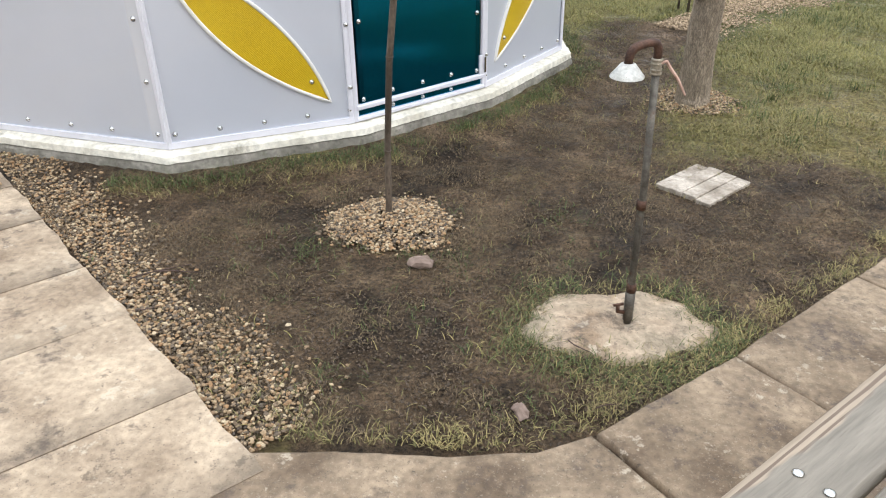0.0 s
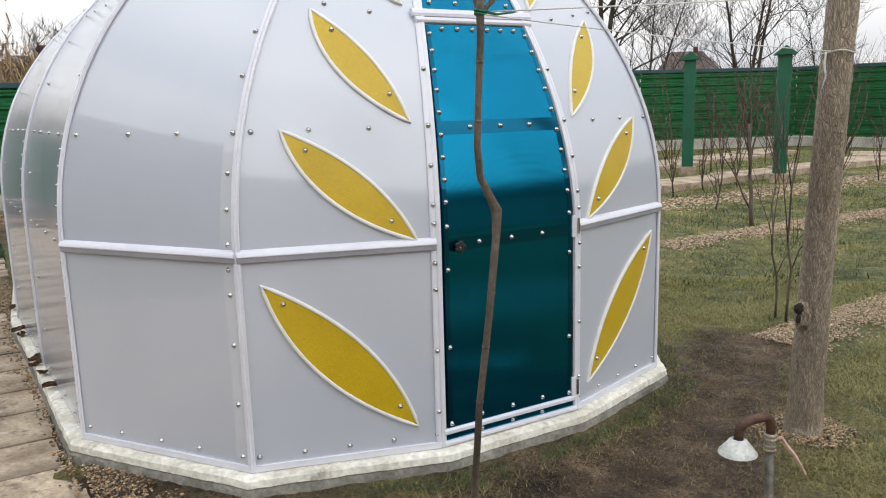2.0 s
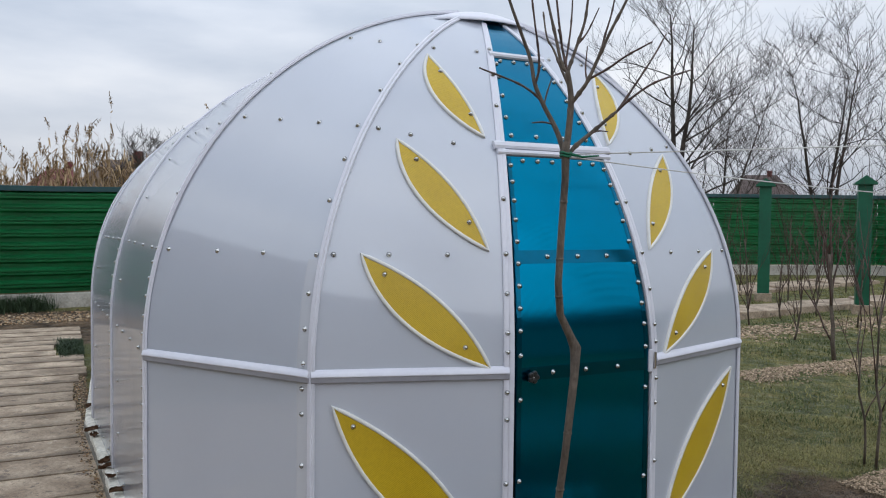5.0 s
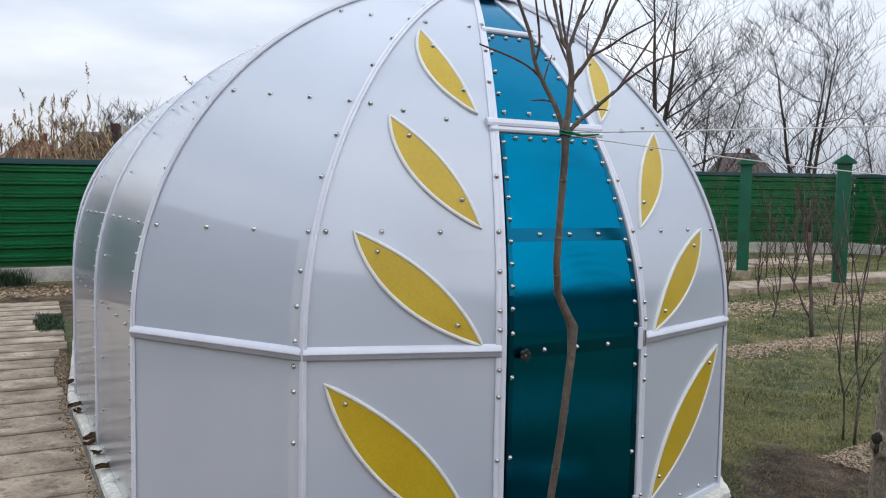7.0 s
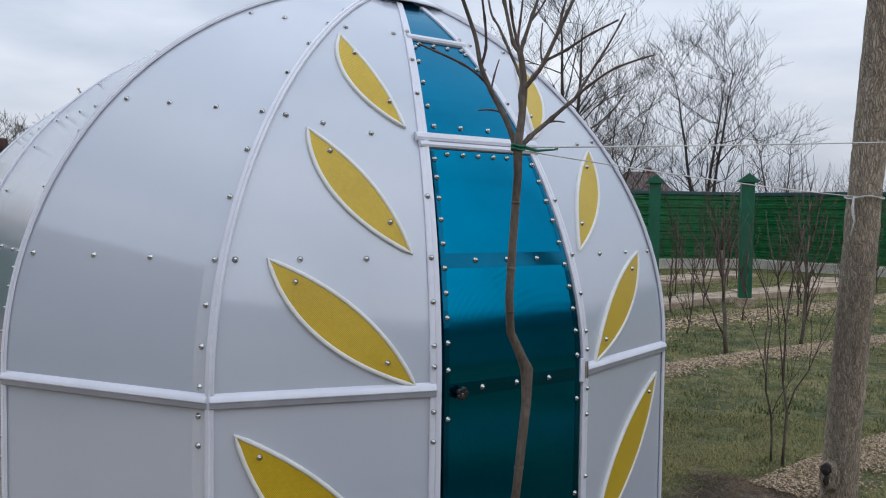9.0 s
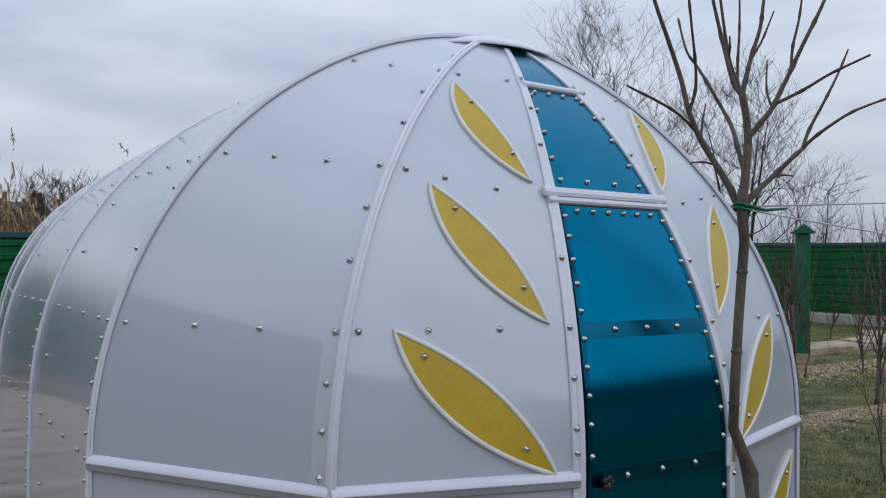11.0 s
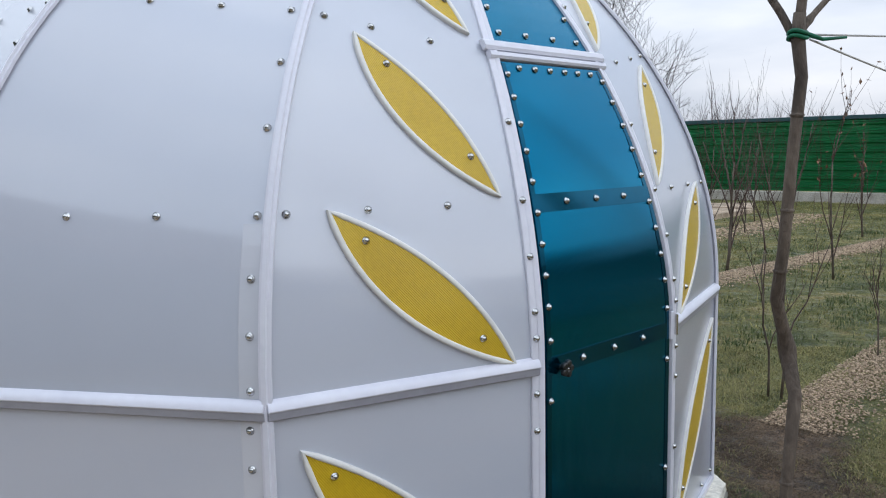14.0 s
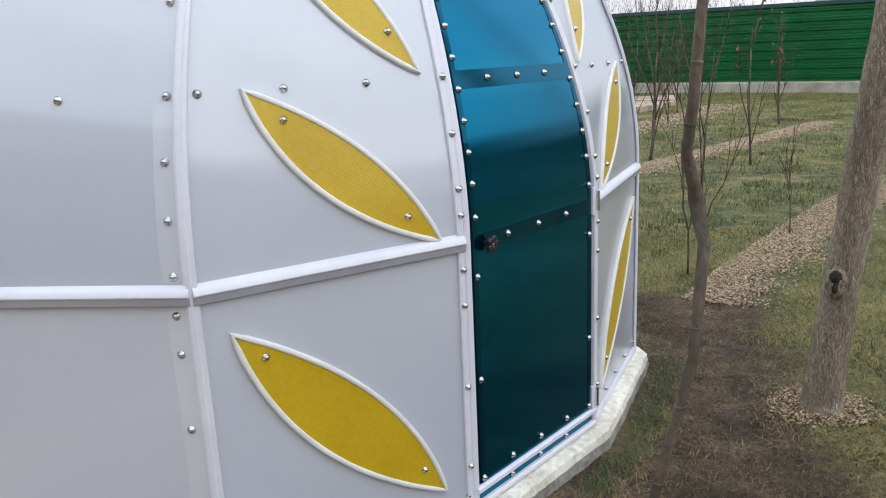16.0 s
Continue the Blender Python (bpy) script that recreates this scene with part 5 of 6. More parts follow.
# ---- trees ----
def grow(bm, p, d, length, r, depth, sides, spread, rnd, bend=0.12, kids=(2, 4), taper=0.45, upness=0.25, rmin=0.0015):
    """A limb with side limbs, each thinner than the last."""
    k = 5 if depth else 3
    pts, rad = [Vector(p)], [r]
    dd = Vector(d).normalized()
    for i in range(k):
        dd = (dd + Vector((rnd.normal(0, bend), rnd.normal(0, bend), rnd.normal(0, bend) + upness * 0.12))).normalized()
        pts.append(pts[-1] + dd * length / k)
        rad.append(r * (1 - (1 - taper) * (i + 1) / k))
    tube(bm, pts, rad, sides)
    if depth:
        for j in range(int(rnd.integers(*kids)) + 1):
            t = rnd.uniform(0.35, 1.0)
            i = min(int(t * k), k - 1)
            q = pts[i].lerp(pts[i + 1], t * k - i)
            a = rnd.uniform(0, 6.28)
            side = Vector((math.cos(a), math.sin(a), rnd.uniform(-0.1, 0.5)))
            nd = (dd * (1 - spread) + side * spread + Vector((0, 0, upness))).normalized()
            grow(bm, q, nd, length * rnd.uniform(0.55, 0.85), max(rad[i] * rnd.uniform(0.5, 0.7), rmin), depth - 1, max(3, sides - 2), spread, rnd, bend, kids, taper, upness, rmin)


# young tree by the door
young = empty("young_tree", Matrix.Translation((-0.25, 3.13, 0)), "young bare tree with a crooked trunk and upright shoots", "tree")
ORG = Vector((-0.25, 3.13, 0))
TR = [(-0.25, 3.13, -0.03, 0.0176), (-0.252, 3.128, 0.06, 0.0151), (-0.233, 3.087, 0.35, 0.0139), (-0.195, 3.03, 0.70, 0.0134), (-0.139, 2.97, 1.05, 0.0130), (-0.118, 2.99, 1.30, 0.0145), (-0.122, 3.02, 1.36, 0.0178), (-0.124, 3.028, 1.388, 0.0205), (-0.137, 3.012, 1.425, 0.0152), (-0.165, 2.981, 1.50, 0.0130), (-0.165, 2.95, 1.60, 0.0122), (-0.157, 2.946, 1.76, 0.0118), (-0.146, 2.94, 1.93, 0.0122), (-0.150, 2.957, 2.01, 0.0139), (-0.148, 2.955, 2.05, 0.0122)]
bm = bmesh.new()
tube(bm, [Vector(q[:3]) - ORG for q in TR], [q[3] * 0.93 for q in TR], 10)
for z, k in ((0.33, 0.0165), (0.72, 0.0155), (0.93, 0.015), (1.12, 0.015), (1.56, 0.0142), (1.68, 0.0138), (1.86, 0.0140)):
    q = [float(np.interp(z, [p[2] for p in TR], [p[c] for p in TR])) for c in (0, 1)]
    tube(bm, [Vector((q[0], q[1], z - 0.007)) - ORG, Vector((q[0], q[1], z)) - ORG, Vector((q[0], q[1], z + 0.006)) - ORG], [k * 0.7, k, k * 0.7], 10)
part("trunk", bm, M_bark_young, young, smooth=True)
RIGHT, AWAY = Vector((0.939, 0.342, 0)), Vector((-0.342, 0.939, 0))


def shoot(name, r0, r1, *way):
    """A shoot above the fork, by steps (right, up, away) from it."""
    pts = [Vector((-0.15, 2.957, 2.02)) - ORG + RIGHT * a + AWAY * c + Vector((0, 0, b2)) for a, b2, c in way]
    fine, rad = [], []
    k = 5
    for i in range(len(pts) - 1):
        p0, p1, p2, p3 = pts[max(i - 1, 0)], pts[i], pts[i + 1], pts[min(i + 2, len(pts) - 1)]
        for j in range(k):
            t = j / k
            fine.append(0.5 * ((2 * p1) + (p2 - p0) * t + (2 * p0 - 5 * p1 + 4 * p2 - p3) * t * t + (3 * p1 - p0 - 3 * p2 + p3) * t ** 3))
    fine.append(pts[-1])
    rad = [r0 + (r1 - r0) * i / (len(fine) - 1) for i in range(len(fine))]
    rad = [q * (1.35 if i % 6 == 5 and r0 < 0.009 else 1.0) for i, q in enumerate(rad)]
    bm = bmesh.new()
    tube(bm, fine, rad, 6)
    part(name, bm, M_bark_twig if r0 < 0.006 else M_bark_young, young, smooth=True)


shoot("limb", 0.0092, 0.0034, (0, -0.03, 0), (-0.012, 0.03, 0.03), (-0.03, 0.085, 0.06), (-0.064, 0.154, 0.08), (-0.094, 0.224, 0.08), (-0.108, 0.304, 0.095), (-0.14, 0.39, 0.09), (-0.178, 0.49, 0.085), (-0.21, 0.60, 0.08), (-0.235, 0.70, 0.07))
shoot("twig", 0.0042, 0.0022, (-0.06, 0.15, 0.08), (-0.09, 0.186, 0.075), (-0.14, 0.215, 0.05), (-0.20, 0.235, 0.02), (-0.263, 0.253, -0.01), (-0.275, 0.258, -0.015))
shoot("twig", 0.0042, 0.0022, (-0.093, 0.222, 0.08), (-0.082, 0.27, 0.07), (-0.086, 0.33, 0.06), (-0.10, 0.42, 0.05), (-0.115, 0.53, 0.04), (-0.125, 0.64, 0.03))
shoot("twig", 0.0032, 0.0020, (-0.035, 0.092, 0.062), (-0.07, 0.097, 0.05), (-0.105, 0.093, 0.04))
shoot("twig", 0.0032, 0.0018, (-0.064, 0.154, 0.08), (-0.052, 0.20, 0.10), (-0.035, 0.25, 0.12))
shoot("limb", 0.0110, 0.0082, (0, -0.01, 0.0), (0.008, 0.06, 0.0), (0.014, 0.14, 0.0), (0.012, 0.19, 0.003), (0.002, 0.25, 0.004))
shoot("twig", 0.0060, 0.0026, (0.002, 0.247, 0.004), (-0.016, 0.275, 0.01), (-0.036, 0.366, 0.02), (-0.061, 0.47, 0.02), (-0.085, 0.58, 0.02), (-0.10, 0.68, 0.015))
shoot("twig", 0.0052, 0.0026, (0.002, 0.247, 0.004), (-0.004, 0.285, 0.02), (-0.014, 0.345, 0.04), (-0.03, 0.482, 0.05), (-0.04, 0.60, 0.06))
shoot("twig", 0.0036, 0.0018, (-0.002, 0.28, 0.02), (0.008, 0.34, 0.04), (0.016, 0.403, 0.05), (0.021, 0.487, 0.06), (0.02, 0.58, 0.07))
shoot("twig", 0.0060, 0.0026, (0.002, 0.247, 0.004), (0.014, 0.28, 0.015), (0.036, 0.344, 0.03), (0.057, 0.411, 0.03), (0.066, 0.478, 0.03), (0.085, 0.60, 0.03), (0.10, 0.69, 0.03))
shoot("twig", 0.0036, 0.0018, (0.036, 0.34, 0.03), (0.052, 0.36, 0.04), (0.073, 0.391, 0.05), (0.106, 0.463, 0.06))
shoot("twig", 0.0030, 0.0018, (-0.014, 0.345, 0.04), (-0.02, 0.36, 0.02), (-0.03, 0.38, 0.0))
shoot("limb", 0.0070, 0.0030, (0.012, 0.145, 0.0), (0.038, 0.18, -0.01), (0.06, 0.212, -0.02), (0.088, 0.275, -0.03), (0.125, 0.36, -0.04), (0.165, 0.44, -0.04), (0.22, 0.56, -0.03), (0.25, 0.64, -0.03))
shoot("twig", 0.0042, 0.0020, (0.066, 0.222, -0.022), (0.12, 0.25, -0.04), (0.17, 0.283, -0.07), (0.228, 0.312, -0.10), (0.24, 0.318, -0.105))
shoot("twig", 0.0038, 0.0020, (0.10, 0.30, -0.03), (0.115, 0.36, -0.01), (0.135, 0.425, 0.0), (0.15, 0.50, 0.01))
shoot("twig", 0.0030, 0.0018, (0.06, 0.215, -0.02), (0.058, 0.26, 0.0), (0.064, 0.33, 0.01))
shoot("limb", 0.0060, 0.0026, (0.008, 0.07, 0.005), (0.016, 0.14, 0.06), (0.028, 0.20, 0.12), (0.0, 0.286, 0.16), (-0.023, 0.359, 0.2), (-0.045, 0.407, 0.22), (-0.056, 0.5, 0.25))
shoot("limb", 0.0074, 0.0046, (0, -0.02, 0), (0.035, 0.02, 0.012), (0.089, 0.066, 0.025), (0.135, 0.106, 0.035), (0.166, 0.132, 0.04))
shoot("twig", 0.0046, 0.0022, (0.166, 0.132, 0.04), (0.20, 0.165, 0.035), (0.265, 0.212, 0.02), (0.33, 0.24, 0.03), (0.40, 0.265, 0.05))
shoot("twig", 0.0044, 0.0022, (0.166, 0.132, 0.04), (0.205, 0.185, 0.08), (0.255, 0.26, 0.10), (0.30, 0.33, 0.12), (0.34, 0.40, 0.14))
shoot("twig", 0.0028, 0.0018, (0.075, 0.056, 0.02), (0.105, 0.066, 0.02), (0.135, 0.064, 0.02))

strap = empty("plant_tie", Matrix.Translation((-0.15, 2.957, 2.01)), "green plastic strap tied round the young tree", "strap")
bm = bmesh.new()
for i in range(2):
    pts = [(0.0165 * math.cos(a), 0.0165 * math.sin(a), -0.005 + 0.009 * i + 0.003 * math.sin(2 * a)) for a in np.linspace(0, 6.283, 17)]
    tube(bm, pts, 0.0038, 6)
part("loop", bm, M_greenclip, strap, smooth=True)
bm = bmesh.new()
tube(bm, [(0.018, 0.0, 0.0), (0.05, 0.012, -0.008), (0.10, 0.028, -0.004)], [0.0055, 0.004, 0.0025], 6)
part("tail", bm, M_greenclip, strap, smooth=True)

# old tree, its trunk leaning
old = empty("old_tree", Matrix.Translation((1.09, 4.78, 0)), "old tree trunk with cracked bark and a cut knot", "tree")
TR = [(0, 0, -0.05, 0.105), (0.0, 0.0, 0.05, 0.092), (0.0, -0.03, 0.25, 0.081), (0.0, -0.10, 0.7, 0.076), (0.0, -0.19, 1.2, 0.071), (0.0, -0.30, 1.8, 0.066), (0.01, -0.38, 2.4, 0.062), (0.03, -0.46, 3.1, 0.058), (0.05, -0.5, 3.6, 0.052)]
M_bark_old = material("old_bark", (0.33, 0.265, 0.195), (0.50, 0.41, 0.31), 5, 0.9, 0, 62, fine=0.25, stretch=(1, 1, 0.25))
bm = bmesh.new()
line = [Vector(q[:3]) for q in TR]
fine, rad = [], []
for i in range(len(TR) - 1):
    for j in range(10):
        t = j / 10
        fine.append(line[i].lerp(line[i + 1], t))
        rad.append(TR[i][3] * (1 - t) + TR[i + 1][3] * t)
rings = tube(bm, fine, rad, 40)
for v in bm.verts:
    a = Vector((v.co.x * 46, v.co.y * 46, v.co.z * 9))
    c = min(range(0, len(fine), 3), key=lambda i: (fine[i] - v.co).length)
    o = v.co - fine[c]
    o.z = 0
    v.co += o.normalized() * (0.006 * noise.noise(a) + 0.004 * noise.noise(a * 2.1))
n, l = M_bark_old.node_tree.nodes, M_bark_old.node_tree.links
vor = n.new("ShaderNodeTexVoronoi")
vor.feature = "DISTANCE_TO_EDGE"
vor.inputs["Scale"].default_value = 115.0
bmap = n.new("ShaderNodeMapping")
bmap.inputs["Scale"].default_value = (1.0, 1.0, 0.17)
bgeo = n.new("ShaderNodeNewGeometry")
bwarp = n.new("ShaderNodeTexNoise")
bwarp.inputs["Scale"].default_value = 24.0
badd = n.new("ShaderNodeVectorMath")
badd.operation = "MULTIPLY_ADD"
badd.inputs[1].default_value = (0.03, 0.03, 0.03)
l.new(bgeo.outputs["Position"], bwarp.inputs["Vector"])
l.new(bwarp.outputs["Color"], badd.inputs[0])
l.new(bgeo.outputs["Position"], badd.inputs[2])
l.new(badd.outputs[0], bmap.inputs[0])
l.new(bmap.outputs[0], vor.inputs["Vector"])
brm = n.new("ShaderNodeMapRange")
brm.inputs["From Max"].default_value = 0.2
brm.inputs["To Min"].default_value = 0.58
l.new(vor.outputs["Distance"], brm.inputs["Value"])
bsc = n.new("ShaderNodeVectorMath")
bsc.operation = "SCALE"
bpr = n["Principled BSDF"]
l.new(bpr.inputs["Base Color"].links[0].from_socket, bsc.inputs[0])
l.new(brm.outputs["Result"], bsc.inputs["Scale"])
l.new(bsc.outputs["Vector"], bpr.inputs["Base Color"])
bbp = n.new("ShaderNodeBump")
bbp.inputs["Strength"].default_value, bbp.inputs["Distance"].default_value = 1.0, 0.012
l.new(brm.outputs["Result"], bbp.inputs["Height"])
l.new(bbp.outputs[0], bpr.inputs["Normal"])
part("trunk", bm, M_bark_old, old, smooth=True)
bm = bmesh.new()
r3 = np.random.default_rng(5)
for i in range(4):
    a = i * 1.57
    grow(bm, line[-1] - Vector((0, 0, 0.1 * i)), (math.cos(a), math.sin(a), 1.2), 1.3, 0.03, 2, 6, 0.45, r3)
part("crown", bm, M_bark_young, old, smooth=True)
bm = bmesh.new()
kc = Vector((-0.055, -0.155, 0.675))
bmesh.ops.create_icosphere(bm, subdivisions=4, radius=1.0)
for v in bm.verts:
    q = v.co.copy()
    hollow = 0.45 * math.exp(-((q - Vector((-0.6, -0.75, 0.25))).length / 0.35) ** 2)
    v.co = kc + Vector((q.x * 0.044, q.y * 0.044, q.z * 0.072)) * (1 - hollow) + noise.noise_vector(q * 2.6) * 0.010 + noise.noise_vector(q * 7.0) * 0.004
knot = part("knot", bm, M_bark_old, old, "swollen knot where a limb was cut", smooth=True)
bm = bmesh.new()
bmesh.ops.create_icosphere(bm, subdivisions=3, radius=1.0)
for v in bm.verts:
    q = v.co.copy()
    v.co = kc + Vector((-0.020, -0.026, 0.034)) + Vector((q.x * 0.024, q.y * 0.022, q.z * 0.026)) * (1 + 0.35 * noise.noise(q * 2.2)) + noise.noise_vector(q * 5.0) * 0.004
part("stub", bm, M_stub, knot, "black rotten stub", smooth=True)
# a near-black lump paints in the shade of a hollow
bm = bmesh.new()
bmesh.ops.create_icosphere(bm, subdivisions=3, radius=1.0)
for v in bm.verts:
    q = v.co.copy()
    v.co = kc + Vector((-0.022, -0.030, -0.018)) + Vector((q.x * 0.012, q.y * 0.014, q.z * 0.022)) + noise.noise_vector(q * 4.0) * 0.003
part("hollow", bm, M_stub, knot, "dark lump that stands for the shade of a hollow", smooth=True)

# cords strung from the young tree
def cord(name, a, b2, sag, label):
    bm = bmesh.new()
    a, b2 = Vector(a), Vector(b2)
    pts = [a.lerp(b2, i / 24) - Vector((0, 0, sag * 4 * (i / 24) * (1 - i / 24))) for i in range(25)]
    tube(bm, pts, 0.0022, 5)
    return tagged(new(name, mesh_of(name, bm, M_rope, True)), label, "cord")


cord("cord", (-0.13, 2.95, 2.0), (1.07, 4.40, 1.92), 0.01, "white cord tied from the young tree to the old tree")
cord("cord", (-0.13, 2.96, 2.01), (6.5, 8.6, 2.72), 0.05, "white cord strung over the lawn from the young tree")
bm = bmesh.new()
cz = Vector((1.09, 4.46, 1.92))
tube(bm, [cz + Vector((0.074 * math.cos(a), 0.074 * math.sin(a), 0.006 * math.sin(3 * a))) for a in np.linspace(0, 6.283, 25)], 0.0035, 5)
tube(bm, [cz + Vector((-0.055, -0.062, 0)), cz + Vector((-0.062, -0.074, -0.05)), cz + Vector((-0.052, -0.07, -0.1)), cz + Vector((-0.066, -0.075, -0.16))], [0.004, 0.006, 0.004, 0.003], 5)
tagged(new("cord_knot", mesh_of("cord_knot", bm, M_rope, True)), "knotted white cord with hanging ends on the trunk", "cord")


def sapling(x, y, h, r, seed, label, shoots=4, leaves=0, low=0.3):
    rnd = np.random.default_rng(seed)
    ob = empty("sapling", Matrix.Translation((x, y, rise(y) - 0.01)), label, "sapling", "bare saplings on the lawn")
    bm = bmesh.new()
    pts = [Vector((0, 0, 0))]
    for i in range(6):
        pts.append(pts[-1] + Vector((rnd.normal(0, 0.02), rnd.normal(0, 0.02), h * 0.6 / 6)))
    tube(bm, pts, [r * (1 - 0.08 * i) for i in range(7)], 6)
    part("stem", bm, M_bark_young, ob, smooth=True)
    bm = bmesh.new()
    for i in range(shoots):
        q = pts[max(1, int(6 * low) + int(rnd.integers(0, 5))) if int(6 * low) < 5 else 5] if i else pts[-1]
        a = rnd.uniform(0, 6.28)
        d = Vector((math.cos(a) * 0.35, math.sin(a) * 0.35, 1.0)) if i else Vector((rnd.normal(0, 0.1), rnd.normal(0, 0.1), 1))
        grow(bm, q, d, h * rnd.uniform(0.3, 0.5), r * 0.5, 1, 5, 0.45, rnd, 0.10, (2, 4), 0.4, 0.5)
    tips = [v.co.copy() for v in bm.verts if v.co.z > h * 0.5]
    part("crown", bm, M_bark_twig, ob, smooth=True)
    if leaves:
        bm2 = bmesh.new()
        for i in range(leaves):
            c = tips[int(rnd.integers(0, len(tips)))] - Vector((0, 0, 0.012))
            m = Matrix.Translation(c) @ Euler(rnd.uniform(0, 6, 3)).to_matrix().to_4x4()
            w = rnd.uniform(0.015, 0.03)
            vs = [bm2.verts.new(m @ Vector(q)) for q in ((-w * 1.6, 0, 0), (0, -w * 0.7, 0.006), (w * 1.6, 0, 0), (0, w * 0.7, 0.006))]
            bm2.faces.new(vs)
        part("dry_leaves", bm2, M_leaf_dry, ob, "few shrivelled brown leaves")


sapling(1.32, 11.7, 2.3, 0.03, 41, "bare grey sapling with upright twigs", 8)
sapling(1.24, 6.98, 2.1, 0.012, 42, "twin-stemmed bare sapling by the pebble row", 5)
sapling(1.17, 7.04, 1.8, 0.010, 43, "twin-stemmed bare sapling by the pebble row", 4)
sapling(2.42, 12.72, 2.6, 0.026, 44, "bare sapling with many pale upright shoots", 8)
sapling(2.45, 8.18, 1.0, 0.009, 45, "low thin bare sapling in the pebble row", 6)
sapling(5.77, 16.15, 2.0, 0.022, 46, "sapling with a few dry brown leaves", 6, 26)
sapling(3.6, 12.0, 2.6, 0.018, 47, "slender sapling with dry leaves at its top", 5, 40)
sapling(7.9, 15.2, 1.9, 0.02, 48, "thin bare sapling near the green fence", 6)
SHRUBS = [(0.75, 15.5), (1.35, 15.9), (0.25, 14.5), (2.9, 15.6), (3.3, 17.5), (0.0, 19.0), (1.6, 19.6), (2.6, 22.0), (0.9, 13.2), (1.9, 14.9), (-0.3, 17.2), (0.95, 18.4), (3.9, 16.9), (1.25, 21.2), (2.2, 20.3), (4.6, 18.6), (0.5, 20.6), (3.4, 20.9), (5.3, 19.9)]
for i, (x, y) in enumerate(SHRUBS):
    sapling(x, y, 1.5 + 0.45 * (i % 4), 0.016, 60 + i, "bare shrub with tangled brown twigs by the far walk", 7 + i % 4, low=0.05)

# ---- standpipe ----
slabp = empty("standpipe_slab", Matrix.Translation((0.67, 2.54, 0)), "rough round concrete pad, cream and muddy at the rim", "concrete pad", kind="structure")
bm = bmesh.new()
rings = []
for k, (f, z) in enumerate(((1.12, -0.05), (1.04, 0.0), (0.95, 0.009), (0.6, 0.017), (0.25, 0.018))):
    row = []
    for i in range(48):
        a = 2 * math.pi * i / 48
        w = 1 + 0.10 * math.sin(2 * a + 0.7) + 0.07 * math.sin(5 * a + 2) + 0.035 * math.sin(11 * a)
        row.append(bm.verts.new((0.275 * f * w * math.cos(a), 0.20 * f * w * math.sin(a), z + 0.004 * math.sin(9 * a + k))))
    rings.append(row)
for q, w in zip(rings, rings[1:]):
    for i in range(48):
        bm.faces.new((q[i], q[(i + 1) % 48], w[(i + 1) % 48], w[i]))
bm.faces.new(rings[-1])
part("pad", bm, M_mudslab, slabp, smooth=True)

pipe = empty("standpipe", Matrix.Translation((0.70, 2.533, 0.03)), "rusty garden standpipe lamp with a white enamel shade", "standpipe")
bm = bmesh.new()
tube(bm, [(0, 0, -0.02), (0.0, 0.02, 0.2), (0.003, 0.045, 0.45), (-0.002, 0.085, 0.82)], [0.0125, 0.0115, 0.0115, 0.0115], 12)
part("riser", bm, M_pipe, pipe, smooth=True)
bm = bmesh.new()
tube(bm, [(0, 0.0, 0.0), (0, 0.012, 0.10)], 0.0165, 12)
part("sleeve", bm, M_pipe, pipe, smooth=True)
for z, y in ((0.115, 0.012), (0.40, 0.04)):
    bm = bmesh.new()
    tube(bm, [(0.001, y - 0.001, z - 0.015), (0.001, y + 0.001, z + 0.015)], 0.0155, 12)
    part("coupling", bm, M_rust, pipe, "rusty coupling", smooth=True)
bm = bmesh.new()
tube(bm, [(-0.002, 0.083, 0.794), (-0.002, 0.086, 0.840)], [0.0145, 0.0140], 14)
for z in (0.797, 0.808, 0.825, 0.836):
    tube(bm, [(-0.002, 0.0845, z - 0.003), (-0.002, 0.0845, z + 0.003)], 0.0165, 14)
part("clamp", bm, M_clamp, pipe, smooth=True)
bm = bmesh.new()
arc = [(-0.002, 0.086, 0.822), (-0.002, 0.087, 0.860), (-0.004, 0.086, 0.872), (-0.010, 0.083, 0.882), (-0.020, 0.078, 0.886), (-0.038, 0.067, 0.885), (-0.056, 0.056, 0.882), (-0.070, 0.048, 0.876), (-0.079, 0.043, 0.864), (-0.082, 0.041, 0.850), (-0.083, 0.040, 0.827)]
tube(bm, arc, [0.0122] * 2 + [0.0130] * 2 + [0.0122] * 3 + [0.0130] * 2 + [0.0122] * 2, 14)
part("elbow", bm, M_rust, pipe, "rust-brown bent pipe", smooth=True)
bm = bmesh.new()
mm = Matrix.Translation((-0.083, 0.040, 0.797))
lathe(bm, [(0.049, 0.0), (0.0485, 0.003), (0.021, 0.037), (0.016, 0.040), (0.013, 0.038), (0.019, 0.033), (0.046, 0.002)], 28, mm)
part("shade", bm, M_enamel, pipe, "chipped white enamel cone shade", smooth=True).data.set_sharp_from_angle(angle=radians(40))
bm = bmesh.new()
lathe(bm, [(0.008, -0.012), (0.009, -0.002), (0.010, 0.03)], 12, mm)
part("spout", bm, M_black, pipe, smooth=True)
bm = bmesh.new()
tube(bm, [(0.008, 0.078, 0.828), (0.024, 0.080, 0.834), (0.036, 0.085, 0.814), (0.060, 0.088, 0.784), (0.088, 0.092, 0.734)], [0.004, 0.0048, 0.0052, 0.0048, 0.003], 6)
part("cable", bm, M_cable, pipe, "frayed cable end with pinkish sheath")
bm = bmesh.new()
tube(bm, [(-0.015, -0.005, 0.03), (-0.035, -0.012, 0.035), (-0.036, -0.013, 0.06)], 0.007, 8)
